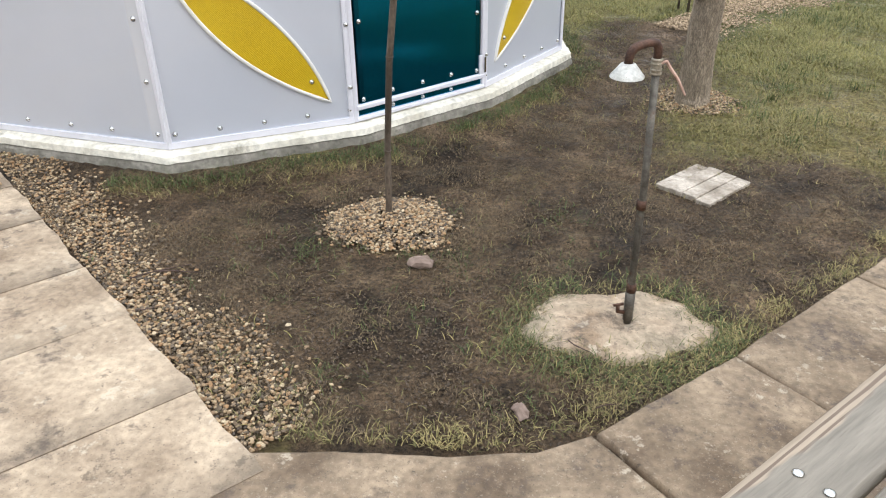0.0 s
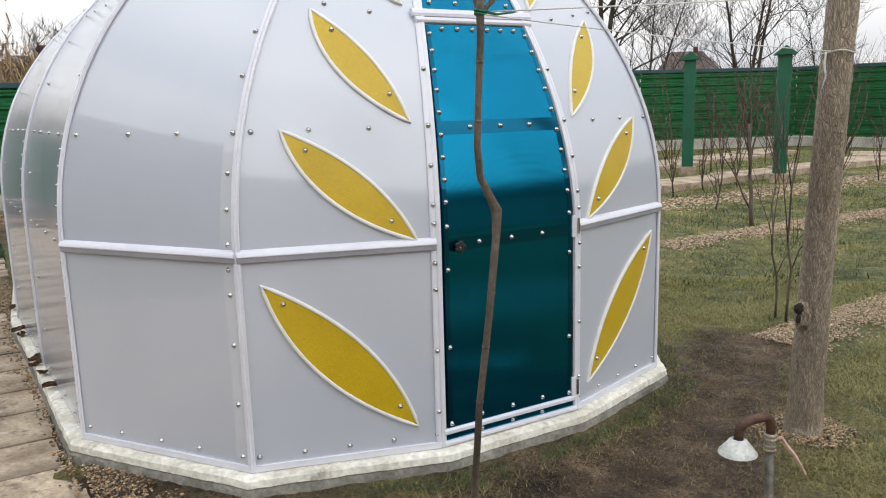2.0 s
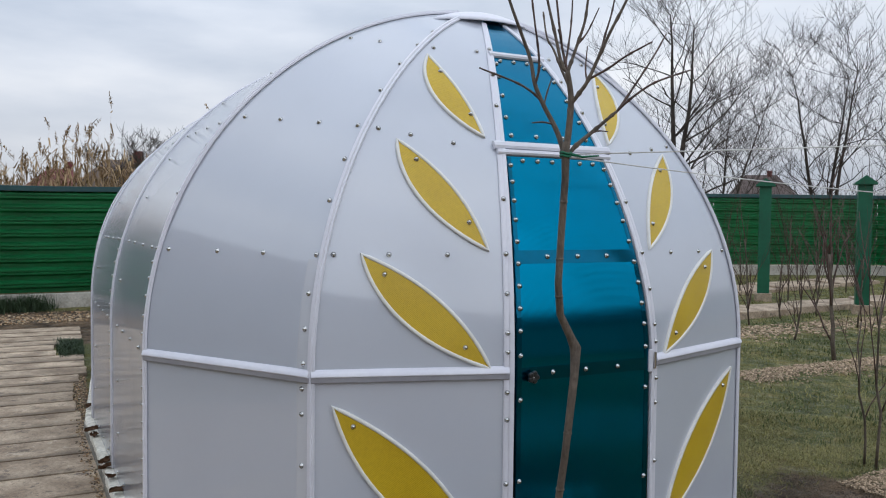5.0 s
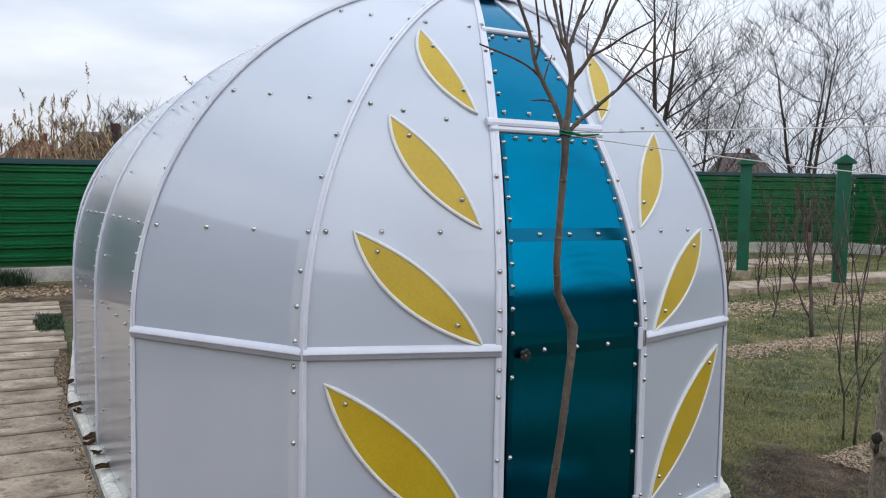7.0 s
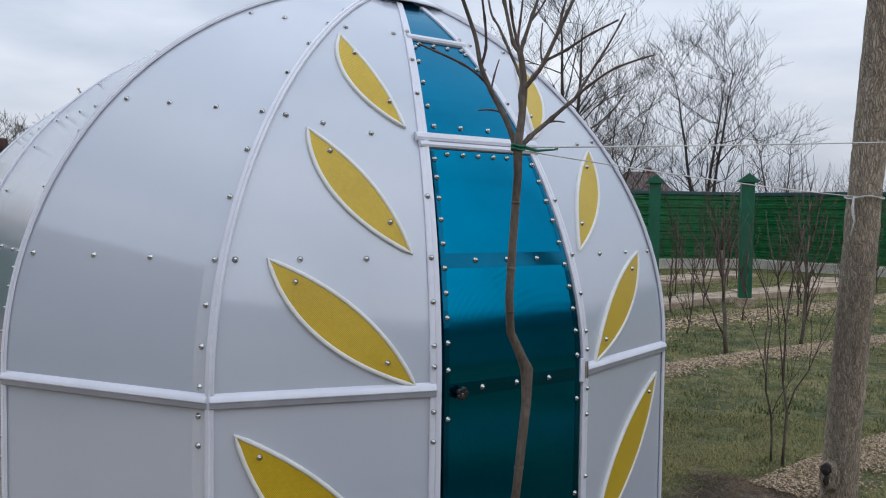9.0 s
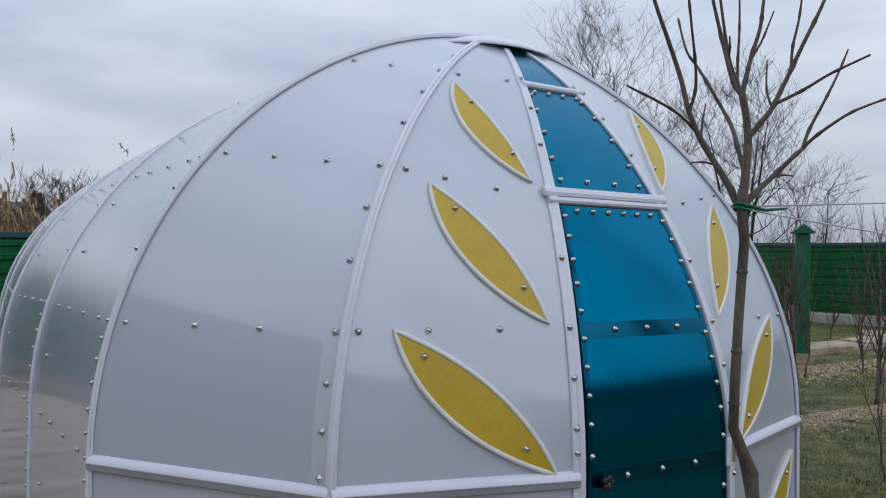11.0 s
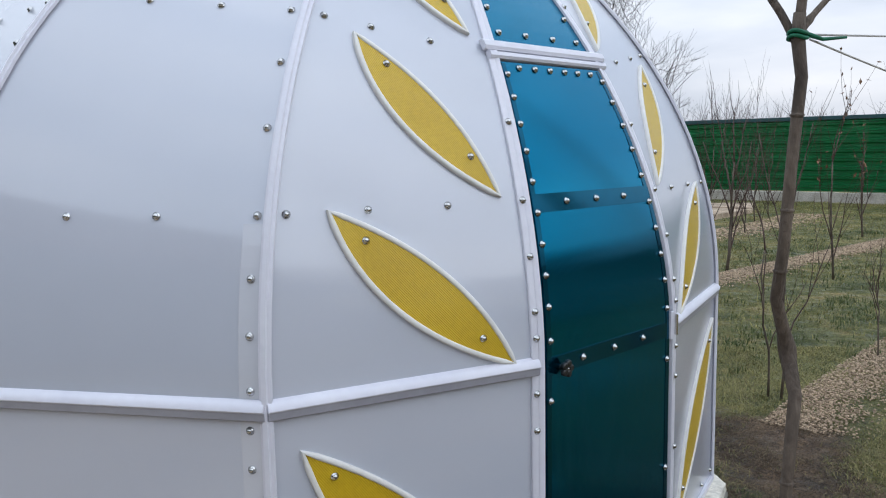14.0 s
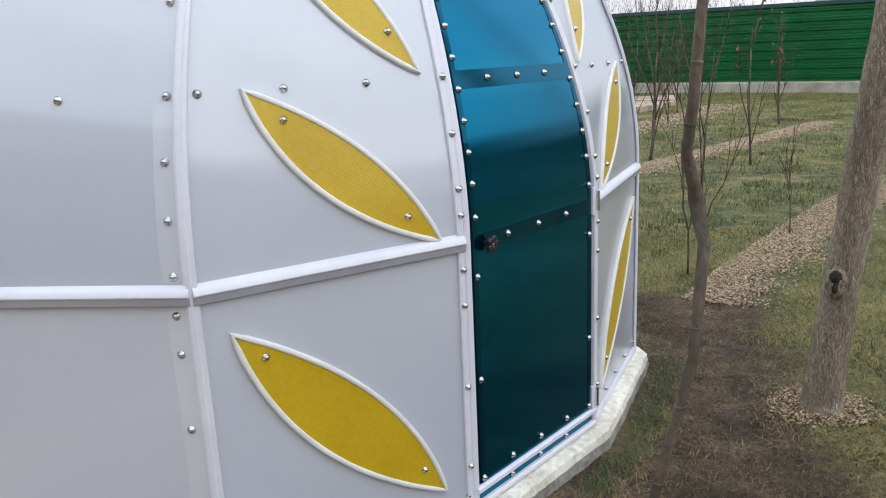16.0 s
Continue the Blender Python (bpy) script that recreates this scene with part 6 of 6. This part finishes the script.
tube(bm, [(-0.05, -0.02, 0.062), (-0.02, -0.006, 0.062)], 0.005, 6)
part("drain_cock", bm, M_rust, pipe, smooth=True)

# ---- wooden hatch in the lawn ----
hatch = empty("wooden_hatch", Matrix.Translation((1.06, 3.70, -0.002)) @ Matrix.Rotation(math.atan2(0.275, 0.213), 4, "Z"), "small hatch of four weathered grey boards in the ground", "hatch")
bm0 = bmesh.new()
box(bm0, -0.165, -0.034, -0.012, 0.165, 0.034, 0.012, 0.004)
me = mesh_of("board", bm0, M_board)
for i in range(4):
    share("board", me, hatch, pose(0.004 * (i % 2) - 0.02, -0.105 + 0.07 * i, 0.004 * (i % 3), 0, 1.0 * (i % 2), 0.4 * (i - 1.5)))

# ---- timber ledge beside the walk ----
ledge = empty("timber_table", Matrix.Translation((0.70, 1.10, 0)) @ Matrix.Rotation(radians(48.7), 4, "Z"), "grey painted timber table of thick bolted planks", "table")
for j in range(3):
    bm = bmesh.new()
    box(bm, -0.06, -0.109 - 0.121 * j, 0.705, 1.9, -0.0 - 0.121 * j, 0.75, 0.014)
    pl = part("plank", bm, M_beam, ledge)
    pl.data.polygons.foreach_set("use_smooth", [True] * len(pl.data.polygons))
    pl.data.set_sharp_from_angle(angle=radians(50))
for x, y in ((0.136, -0.044), (0.136, -0.087), (1.7, -0.044), (1.7, -0.087)):
    bm = bmesh.new()
    lathe(bm, [(0.0082, 0.0), (0.0082, 0.0015), (0.0055, 0.0038), (0.001, 0.0048)], 12, Matrix.Translation((x, y, 0.75)))
    part("bolt", bm, M_steel, ledge, smooth=True)
for x in (0.12, 1.7):
    for y in (-0.06, -0.31):
        bm = bmesh.new()
        box(bm, x - 0.04, y - 0.04, 0.02, x + 0.04, y + 0.04, 0.705, 0.006)
        part("leg", bm, M_beam, ledge)

# dead leaves blown onto the plinth
for i, q in enumerate((1.75, 2.05, 2.3, 2.45, 3.15, 3.3, 4.1)):
    bm = bmesh.new()
    g = {}
    for a in range(9):
        for c in range(5):
            t, w = a / 8, (c - 2) / 2
            half = 0.033 * math.sin(math.pi * min(max(t, 0.03), 0.97)) ** 0.7 * (1 + 0.25 * math.sin(a * 2.4 + i))
            g[a, c] = bm.verts.new(((t - 0.5) * 0.10, w * half, 0.022 * w * w + 0.012 * math.sin(3 * t + i) + 0.004 * math.sin(7 * w + a)))
    for a in range(8):
        for c in range(4):
            bm.faces.new((g[a, c], g[a + 1, c], g[a + 1, c + 1], g[a, c + 1]))
    bmesh.ops.solidify(bm, geom=bm.faces[:], thickness=0.0012)
    ob = tagged(new("dead_leaf", mesh_of("dead_leaf", bm, M_leaf_dry, True)), "curled brown dead leaf lying on the white plinth", "leaf", "dead leaves on the plinth")
    ob.matrix_world = DOME @ pose(-arch_at(q)[0] - 0.030 - 0.008 * (i % 3), q, 0.142, 6 * (i % 3), 5, 70 * i)

# loose stones and bits
for x, y, sx, sy, sz, rz, lab, mat in ((-0.05, 2.80, 0.048, 0.026, 0.014, 0.2, "pinkish broken stone lying in the mud", M_stone), (0.40, 2.05, 0.032, 0.018, 0.005, -1.0, "flat grey roof tile shard in the mud", M_stone)):
    bm = bmesh.new()
    bmesh.ops.create_icosphere(bm, subdivisions=2, radius=1)
    for v in bm.verts:
        v.co = Vector((math.copysign(abs(v.co.x) ** 0.6, v.co.x) * sx, math.copysign(abs(v.co.y) ** 0.6, v.co.y) * sy, math.copysign(abs(v.co.z) ** 0.5, v.co.z) * sz)) + noise.noise_vector(v.co * 2.2) * 0.015
    ob = tagged(new("stone", mesh_of("stone", bm, mat)), lab, "stone")
    ob.matrix_world = pose(x, y, 0.012, 4, 3, math.degrees(rz))

# ---- posts of the far walk ----
def clad_post(x, y, h):
    ob = empty("green_post", Matrix.Translation((x, y, rise(y))), "green metal-clad square post with a little roof cap", "post", "posts along the far walk")
    w = 0.118
    bm = bmesh.new()
    box(bm, -w, -w, 0.16, w, w, h, 0.012)
    part("shaft", bm, M_post, ob)
    bm = bmesh.new()
    box(bm, -w - 0.05, -w - 0.05, -0.1, w + 0.05, w + 0.05, 0.16, 0.01)
    part("foot", bm, M_mudslab, ob, "concrete foot")
    bm = bmesh.new()
    e = w + 0.07
    vs = [bm.verts.new(p) for p in ((-e, -e, h - 0.02), (e, -e, h - 0.02), (e, e, h - 0.02), (-e, e, h - 0.02), (0, -e, h + 0.12), (0, e, h + 0.12), (-e, -e, h - 0.05), (e, -e, h - 0.05), (e, e, h - 0.05), (-e, e, h - 0.05))]
    for q in ((0, 1, 4), (1, 2, 5, 4), (2, 3, 5), (3, 0, 4, 5), (6, 9, 8, 7), (0, 6, 7, 1), (1, 7, 8, 2), (2, 8, 9, 3), (3, 9, 6, 0)):
        bm.faces.new([vs[i] for i in q])
    part("roof_cap", bm, M_post, ob, "small gabled green cap")


clad_post(0.46, 18.05, 2.42)
clad_post(2.15, 16.75, 2.42)

# ---- fence ----
FENCE = [(-22.0, 0.3), (-12.1, 11.5), (-0.9, 24.3), (3.5, 26.4), (10.8, 21.3), (22, 14.5), (23, -13), (-13, -15), (-22.0, 0.3)]
for side, ((x0, y0), (x1, y1)) in enumerate(zip(FENCE, FENCE[1:])):
    # unseen east and south sides, made grey for the door's reflections
    plain = side in (5, 6)
    L = math.hypot(x1 - x0, y1 - y0)
    zb = (rise(y0) + rise(y1)) / 2
    fz = math.atan2(rise(y1) - rise(y0), L)
    fence = empty("fence", Matrix.Translation((x0, y0, rise(y0))) @ Matrix.Rotation(math.atan2(y1 - y0, x1 - x0), 4, "Z") @ Matrix.Rotation(-fz, 4, "Y"), ("grey" if plain else "green") + " horizontally ribbed steel fence on a low concrete base", "fence", "boundary fence", "structure")
    bm = bmesh.new()
    box(bm, 0, -0.09, -0.4, L, 0.09, 0.27, 0.015)
    part("fence_base", bm, M_fence_base, fence, "pale concrete base")
    prof = []
    z = 0.30
    while z < 2.1:
        prof += [(0.0, z), (0.0, z + 0.07), (-0.08, z + 0.108), (-0.08, z + 0.140), (-0.055, z + 0.150), (-0.055, z + 0.160), (-0.08, z + 0.168), (-0.08, z + 0.20), (0.0, z + 0.239)]
        z += 0.24
    k = max(1, round(L / 2.4))
    for i in range(k):
        bm = bmesh.new()
        a, b2 = L * i / k, L * (i + 1) / k + (0.04 if i < k - 1 else 0.0)
        lap = 0.005 * (i % 2)
        va = [bm.verts.new((a, q + lap, zz)) for q, zz in prof]
        vb = [bm.verts.new((b2, q + lap, zz)) for q, zz in prof]
        for j in range(len(prof) - 1):
            bm.faces.new((va[j], vb[j], vb[j + 1], va[j + 1]))
        bmesh.ops.solidify(bm, geom=bm.faces[:], thickness=0.004)
        part("fence_sheet", bm, M_unseen_fence if plain else M_green, fence)
    bm = bmesh.new()
    box(bm, 0, -0.10, z, L, 0.03, z + 0.10, 0.006)
    part("fence_cap", bm, M_green_cap, fence, "dark blue-green capping")

# ---- beyond the fence ----
# unseen plain houses that close the garden, added to shape the dome's reflections
def plain_house(x, y, w, d, h, rh, rz, wall):
    ob = empty("unseen_house", Matrix.Translation((x, y, 0)) @ Matrix.Rotation(radians(rz), 4, "Z"), "unseen plain house with a pitched dark roof, added for reflections", "house", kind="structure")
    bm = bmesh.new()
    box(bm, -w / 2, -d / 2, -0.2, w / 2, d / 2, h)
    part("wall", bm, wall, ob)
    bm = bmesh.new()
    e = 0.4
    vs = [bm.verts.new(p) for p in ((-w / 2 - e, -d / 2 - e, h), (w / 2 + e, -d / 2 - e, h), (w / 2 + e, d / 2 + e, h), (-w / 2 - e, d / 2 + e, h), (-w / 2 - e, 0, h + rh), (w / 2 + e, 0, h + rh))]
    for q in ((0, 1, 5, 4), (2, 3, 4, 5), (0, 4, 3), (1, 2, 5), (3, 2, 1, 0)):
        bm.faces.new([vs[i] for i in q])
    part("roof", bm, M_roof, ob)


plain_house(17.0, 3.0, 14, 8, 2.6, 1.4, 80, M_housewall)
plain_house(6.5, -11.0, 15, 8, 3.2, 2.2, 10, M_housewall)
plain_house(-8.5, -5.5, 16.5, 7, 3.3, 2.8, -36.9, M_plain_wall)

def far_tree(x, y, h, r, seed, label, stems=1, depth=4, spread=0.5, leans=(), low=2, rmin=0.0058, reach=1.0):
    rnd = np.random.default_rng(seed)
    ob = empty("bare_tree", Matrix.Translation((x, y, 0.3)), label, "tree", "bare trees beyond the fence")
    bm = bmesh.new()
    tops = []
    for s in range(stems):
        lean = Vector(leans[s]) if leans else Vector((rnd.normal(0, 0.12), rnd.normal(0, 0.12), 1))
        pts = [Vector((rnd.normal(0, 0.1 * (stems > 1)), 0, 0))]
        for i in range(8):
            lean = (lean + Vector((rnd.normal(0, 0.06), rnd.normal(0, 0.06), 0.05))).normalized()
            pts.append(pts[-1] + lean * h * 0.75 / 8)
        rad = [r * (1 - 0.105 * i) for i in range(9)]
        tube(bm, pts, rad, 8)
        tops.append((pts, rad))
    part("trunk", bm, M_bark_far, ob, smooth=True)
    bm = bmesh.new()
    for pts, rad in tops:
        for i in range(low, 9):
            for j in range((2 if i < 7 else 3) - (stems > 2 and i % 2)):
                a = rnd.uniform(0, 6.28)
                d = Vector((math.cos(a) * reach, math.sin(a) * reach, rnd.uniform(0.25, 1.3)))
                grow(bm, pts[i], d, h * rnd.uniform(0.15, 0.25) * (1.3 - 0.07 * i), max(rad[i] * 0.45, rmin * 2.4), depth - 1, 5, spread, rnd, 0.12, (2, 4), 0.45, 0.15, rmin)
    part("crown", bm, M_bark_far, ob)


far_tree(-2.9, 31.3, 12.5, 0.16, 71, "tall bare tree with fine dark twigs beyond the fence", 2, 4, leans=((0.0, 0, 1), (0.16, 0.1, 1)), low=2)
far_tree(-1.2, 31.8, 8.0, 0.08, 74, "bare tree leaning out from its neighbour beyond the fence", 2, 4, leans=((0.30, 0, 1), (0.12, 0.2, 1)), low=2)
far_tree(2.7, 34.4, 9.8, 0.10, 72, "many-stemmed bare tree spreading beyond the fence", 3, 4, leans=((-0.10, 0, 1), (0.04, 0.1, 1), (0.20, 0, 1)), low=2)
far_tree(6.0, 37.0, 6.5, 0.06, 73, "slight bare tree beyond the fence", 2, 3)
far_tree(21.0, 44.0, 6.0, 0.14, 75, "round-crowned bare tree beyond the fence", 2, 4, low=3, rmin=0.011, reach=1.5)
far_tree(25.5, 46.0, 6.4, 0.14, 76, "round-crowned bare tree beyond the fence", 2, 4, low=3, rmin=0.011, reach=1.5)
far_tree(-22.4, 24.4, 4.9, 0.10, 77, "bushy bare tree behind the reeds", 4, 4, leans=((0.3, 0.2, 1), (-0.3, -0.2, 1), (0.1, 0, 1), (-0.1, 0.3, 1)), low=2, rmin=0.008, reach=1.3)


def thicket(name, line, k, lo, hi, r, seed, label):
    rnd = np.random.default_rng(seed)
    bm = bmesh.new()
    for i in range(k):
        t = rnd.uniform(0, len(line) - 1.001)
        j = int(t)
        x = line[j][0] + (line[j + 1][0] - line[j][0]) * (t - j) + rnd.normal(0, 0.8)
        y = line[j][1] + (line[j + 1][1] - line[j][1]) * (t - j) + rnd.normal(0, 0.8)
        grow(bm, (x, y, 0.2), (rnd.normal(0, 0.2), rnd.normal(0, 0.2), 1), rnd.uniform(lo, hi) * 0.6, r, 2, 3, 0.45, rnd, 0.14, (2, 4), 0.4, 0.25, r * 0.3)
    return tagged(new(name, mesh_of(name, bm, M_bark_far)), label, "thicket", kind="stuff")


thicket("thicket", [(-26, 17), (-19, 22), (-12, 30)], 110, 1.7, 2.8, 0.010, 84, "brown tangle of bare shrubs behind the reeds")
thicket("thicket", [(-4, 27.5), (3, 31), (8, 29)], 60, 2.4, 4.0, 0.014, 81, "tangled bare shrubs behind the back fence")
thicket("thicket", [(-60, 60), (-20, 80), (30, 85), (70, 60)], 150, 4.0, 7.0, 0.05, 82, "distant bare woodland along the horizon")
thicket("thicket", [(12, 50), (30, 42), (45, 30)], 60, 2.5, 4.5, 0.03, 83, "bare scrub in the distance")

# reeds over the left fence
rnd = np.random.default_rng(9)
V, F = [], []


def quad_blade(p, d, w, side):
    i = len(V)
    V.extend([p - side * w, p + side * w, p + d * 0.6 + side * w * 0.8, p + d * 0.6 - side * w * 0.8, p + d])
    F.extend([(i, i + 1, i + 2, i + 3), (i + 3, i + 2, i + 4)])


for i in range(1500):
    t = rnd.uniform(-5.0, 7.5)
    back = abs(rnd.normal(0, 0.7))
    x, y = -13.4 + 0.66 * t - 0.75 * back, 12.5 + 0.75 * t + 0.66 * back
    h = rnd.uniform(2.45, 3.35) + 0.25 * math.sin(t * 2.1) + (0.7 if rnd.uniform() < 0.04 else 0.0)
    p = Vector((x, y, 0))
    d = Vector((rnd.normal(0, 0.14), rnd.normal(0, 0.14), h))
    quad_blade(p, d, 0.010, Vector((0.72, 0.69, 0)))
    for j in range(5):
        a = rnd.uniform(0, 6.28)
        quad_blade(p + d * rnd.uniform(0.6, 1.0), Vector((math.cos(a) * 0.16, math.sin(a) * 0.16, rnd.uniform(-0.45, 0.2))), 0.017, Vector((-math.sin(a), math.cos(a), 0)))
    if i % 4 == 0:
        top = p + d * 1.03
        quad_blade(p + d, d * 0.05, 0.006, Vector((0.72, 0.69, 0)))
        bend = Vector((rnd.normal(0, 0.08), rnd.normal(0, 0.08), 0))
        for j in range(34):
            a, q = rnd.uniform(0, 6.28), rnd.uniform(0, 1)
            quad_blade(top + bend * q + Vector((0, 0, 0.22 * q - 0.05)), Vector((math.cos(a) * 0.07 * (1.2 - q), math.sin(a) * 0.07 * (1.2 - q), rnd.uniform(-0.06, 0.07))), 0.010, Vector((-math.sin(a), math.cos(a), 0)))
tagged(raw("reeds", [tuple(v) for v in V], F, M_reed), "dry tan reeds with feathery heads behind the fence", "reeds", kind="stuff")


def house(x, y, w, d, h, roof_h, rz, wall, roof, label):
    ob = empty("house", Matrix.Translation((x, y, 0)) @ Matrix.Rotation(radians(rz), 4, "Z"), label, "house", "houses beyond the fence")
    bm = bmesh.new()
    box(bm, -w / 2, -d / 2, -0.2, w / 2, d / 2, h)
    part("wall", bm, wall, ob)
    bm = bmesh.new()
    e = 0.35
    vs = [bm.verts.new(p) for p in ((-w / 2 - e, -d / 2 - e, h), (w / 2 + e, -d / 2 - e, h), (w / 2 + e, d / 2 + e, h), (-w / 2 - e, d / 2 + e, h), (-w / 2 + d * 0.25, 0, h + roof_h), (w / 2 - d * 0.25, 0, h + roof_h))]
    for q in ((0, 1, 5, 4), (2, 3, 4, 5), (0, 4, 3), (1, 2, 5), (3, 2, 1, 0)):
        bm.faces.new([vs[i] for i in q])
    rf = part("roof", bm, roof, ob)
    bm = bmesh.new()
    box(bm, w * 0.1, -0.3, h + roof_h * 0.6, w * 0.1 + 0.5, 0.2, h + roof_h + 0.5, 0.02)
    part("chimney", bm, M_redroof, rf)
    for k in (-0.25, 0.2):
        bm = bmesh.new()
        box(bm, w * k - 0.6, -d / 2 - 0.05, h - 1.7, w * k + 0.6, -d / 2 - 0.003, h - 0.4, 0.02)
        win = part("window", bm, M_trim, ob, "white window frame")
        bm = bmesh.new()
        box(bm, w * k - 0.5, -d / 2 - 0.07, h - 1.6, w * k + 0.5, -d / 2 - 0.053, h - 0.5)
        part("pane", bm, M_glass_dark, win)


house(0.0, 100, 7, 7, 4.4, 3.0, 8, M_housewall, M_roof, "small house with a dark hipped roof and a chimney")
house(-32.5, 34.0, 4.5, 5, 3.1, 1.8, 40, M_housewall, M_roof, "pale cottage with a grey roof beyond the reeds")
house(-44.6, 40.3, 3.4, 4, 3.7, 1.3, 48, M_redroof, M_redroof, "dark red shed with a steep roof behind the reeds")


def fallen_twig(a, b, r, bend):
    a, b = Vector(a), Vector(b)
    d = b - a
    side = Vector((-d.y, d.x, 0)) * bend
    bm = bmesh.new()
    tube(bm, [Vector((0, 0, 0)), d * 0.3 + side, d * 0.62 + side * 0.7, d], [r, r * 0.95, r * 0.75, r * 0.45], 6)
    me = bpy.data.meshes.new("fallen_twig")
    bm.to_mesh(me)
    bm.free()
    me.materials.append(M_bark_twig)
    ob = new("fallen_twig", me)
    ob.matrix_world = Matrix.Translation(a)
    tagged(ob, "thin dark brown dead twig lying on the ground", "twig", "fallen twigs")


fallen_twig((0.608, 2.095, 0.018), (0.676, 2.126, 0.018), 0.0022, 0.08)
fallen_twig((0.514, 2.393, 0.026), (0.594, 2.342, 0.022), 0.0024, -0.07)
fallen_twig((-0.997, 2.582, 0.011), (-0.848, 2.599, 0.010), 0.0026, 0.05)
fallen_twig((-0.949, 2.337, 0.011), (-0.876, 2.377, 0.010), 0.0020, -0.09)
fallen_twig((-1.075, 2.518, 0.012), (-0.897, 2.653, 0.011), 0.0026, 0.04)
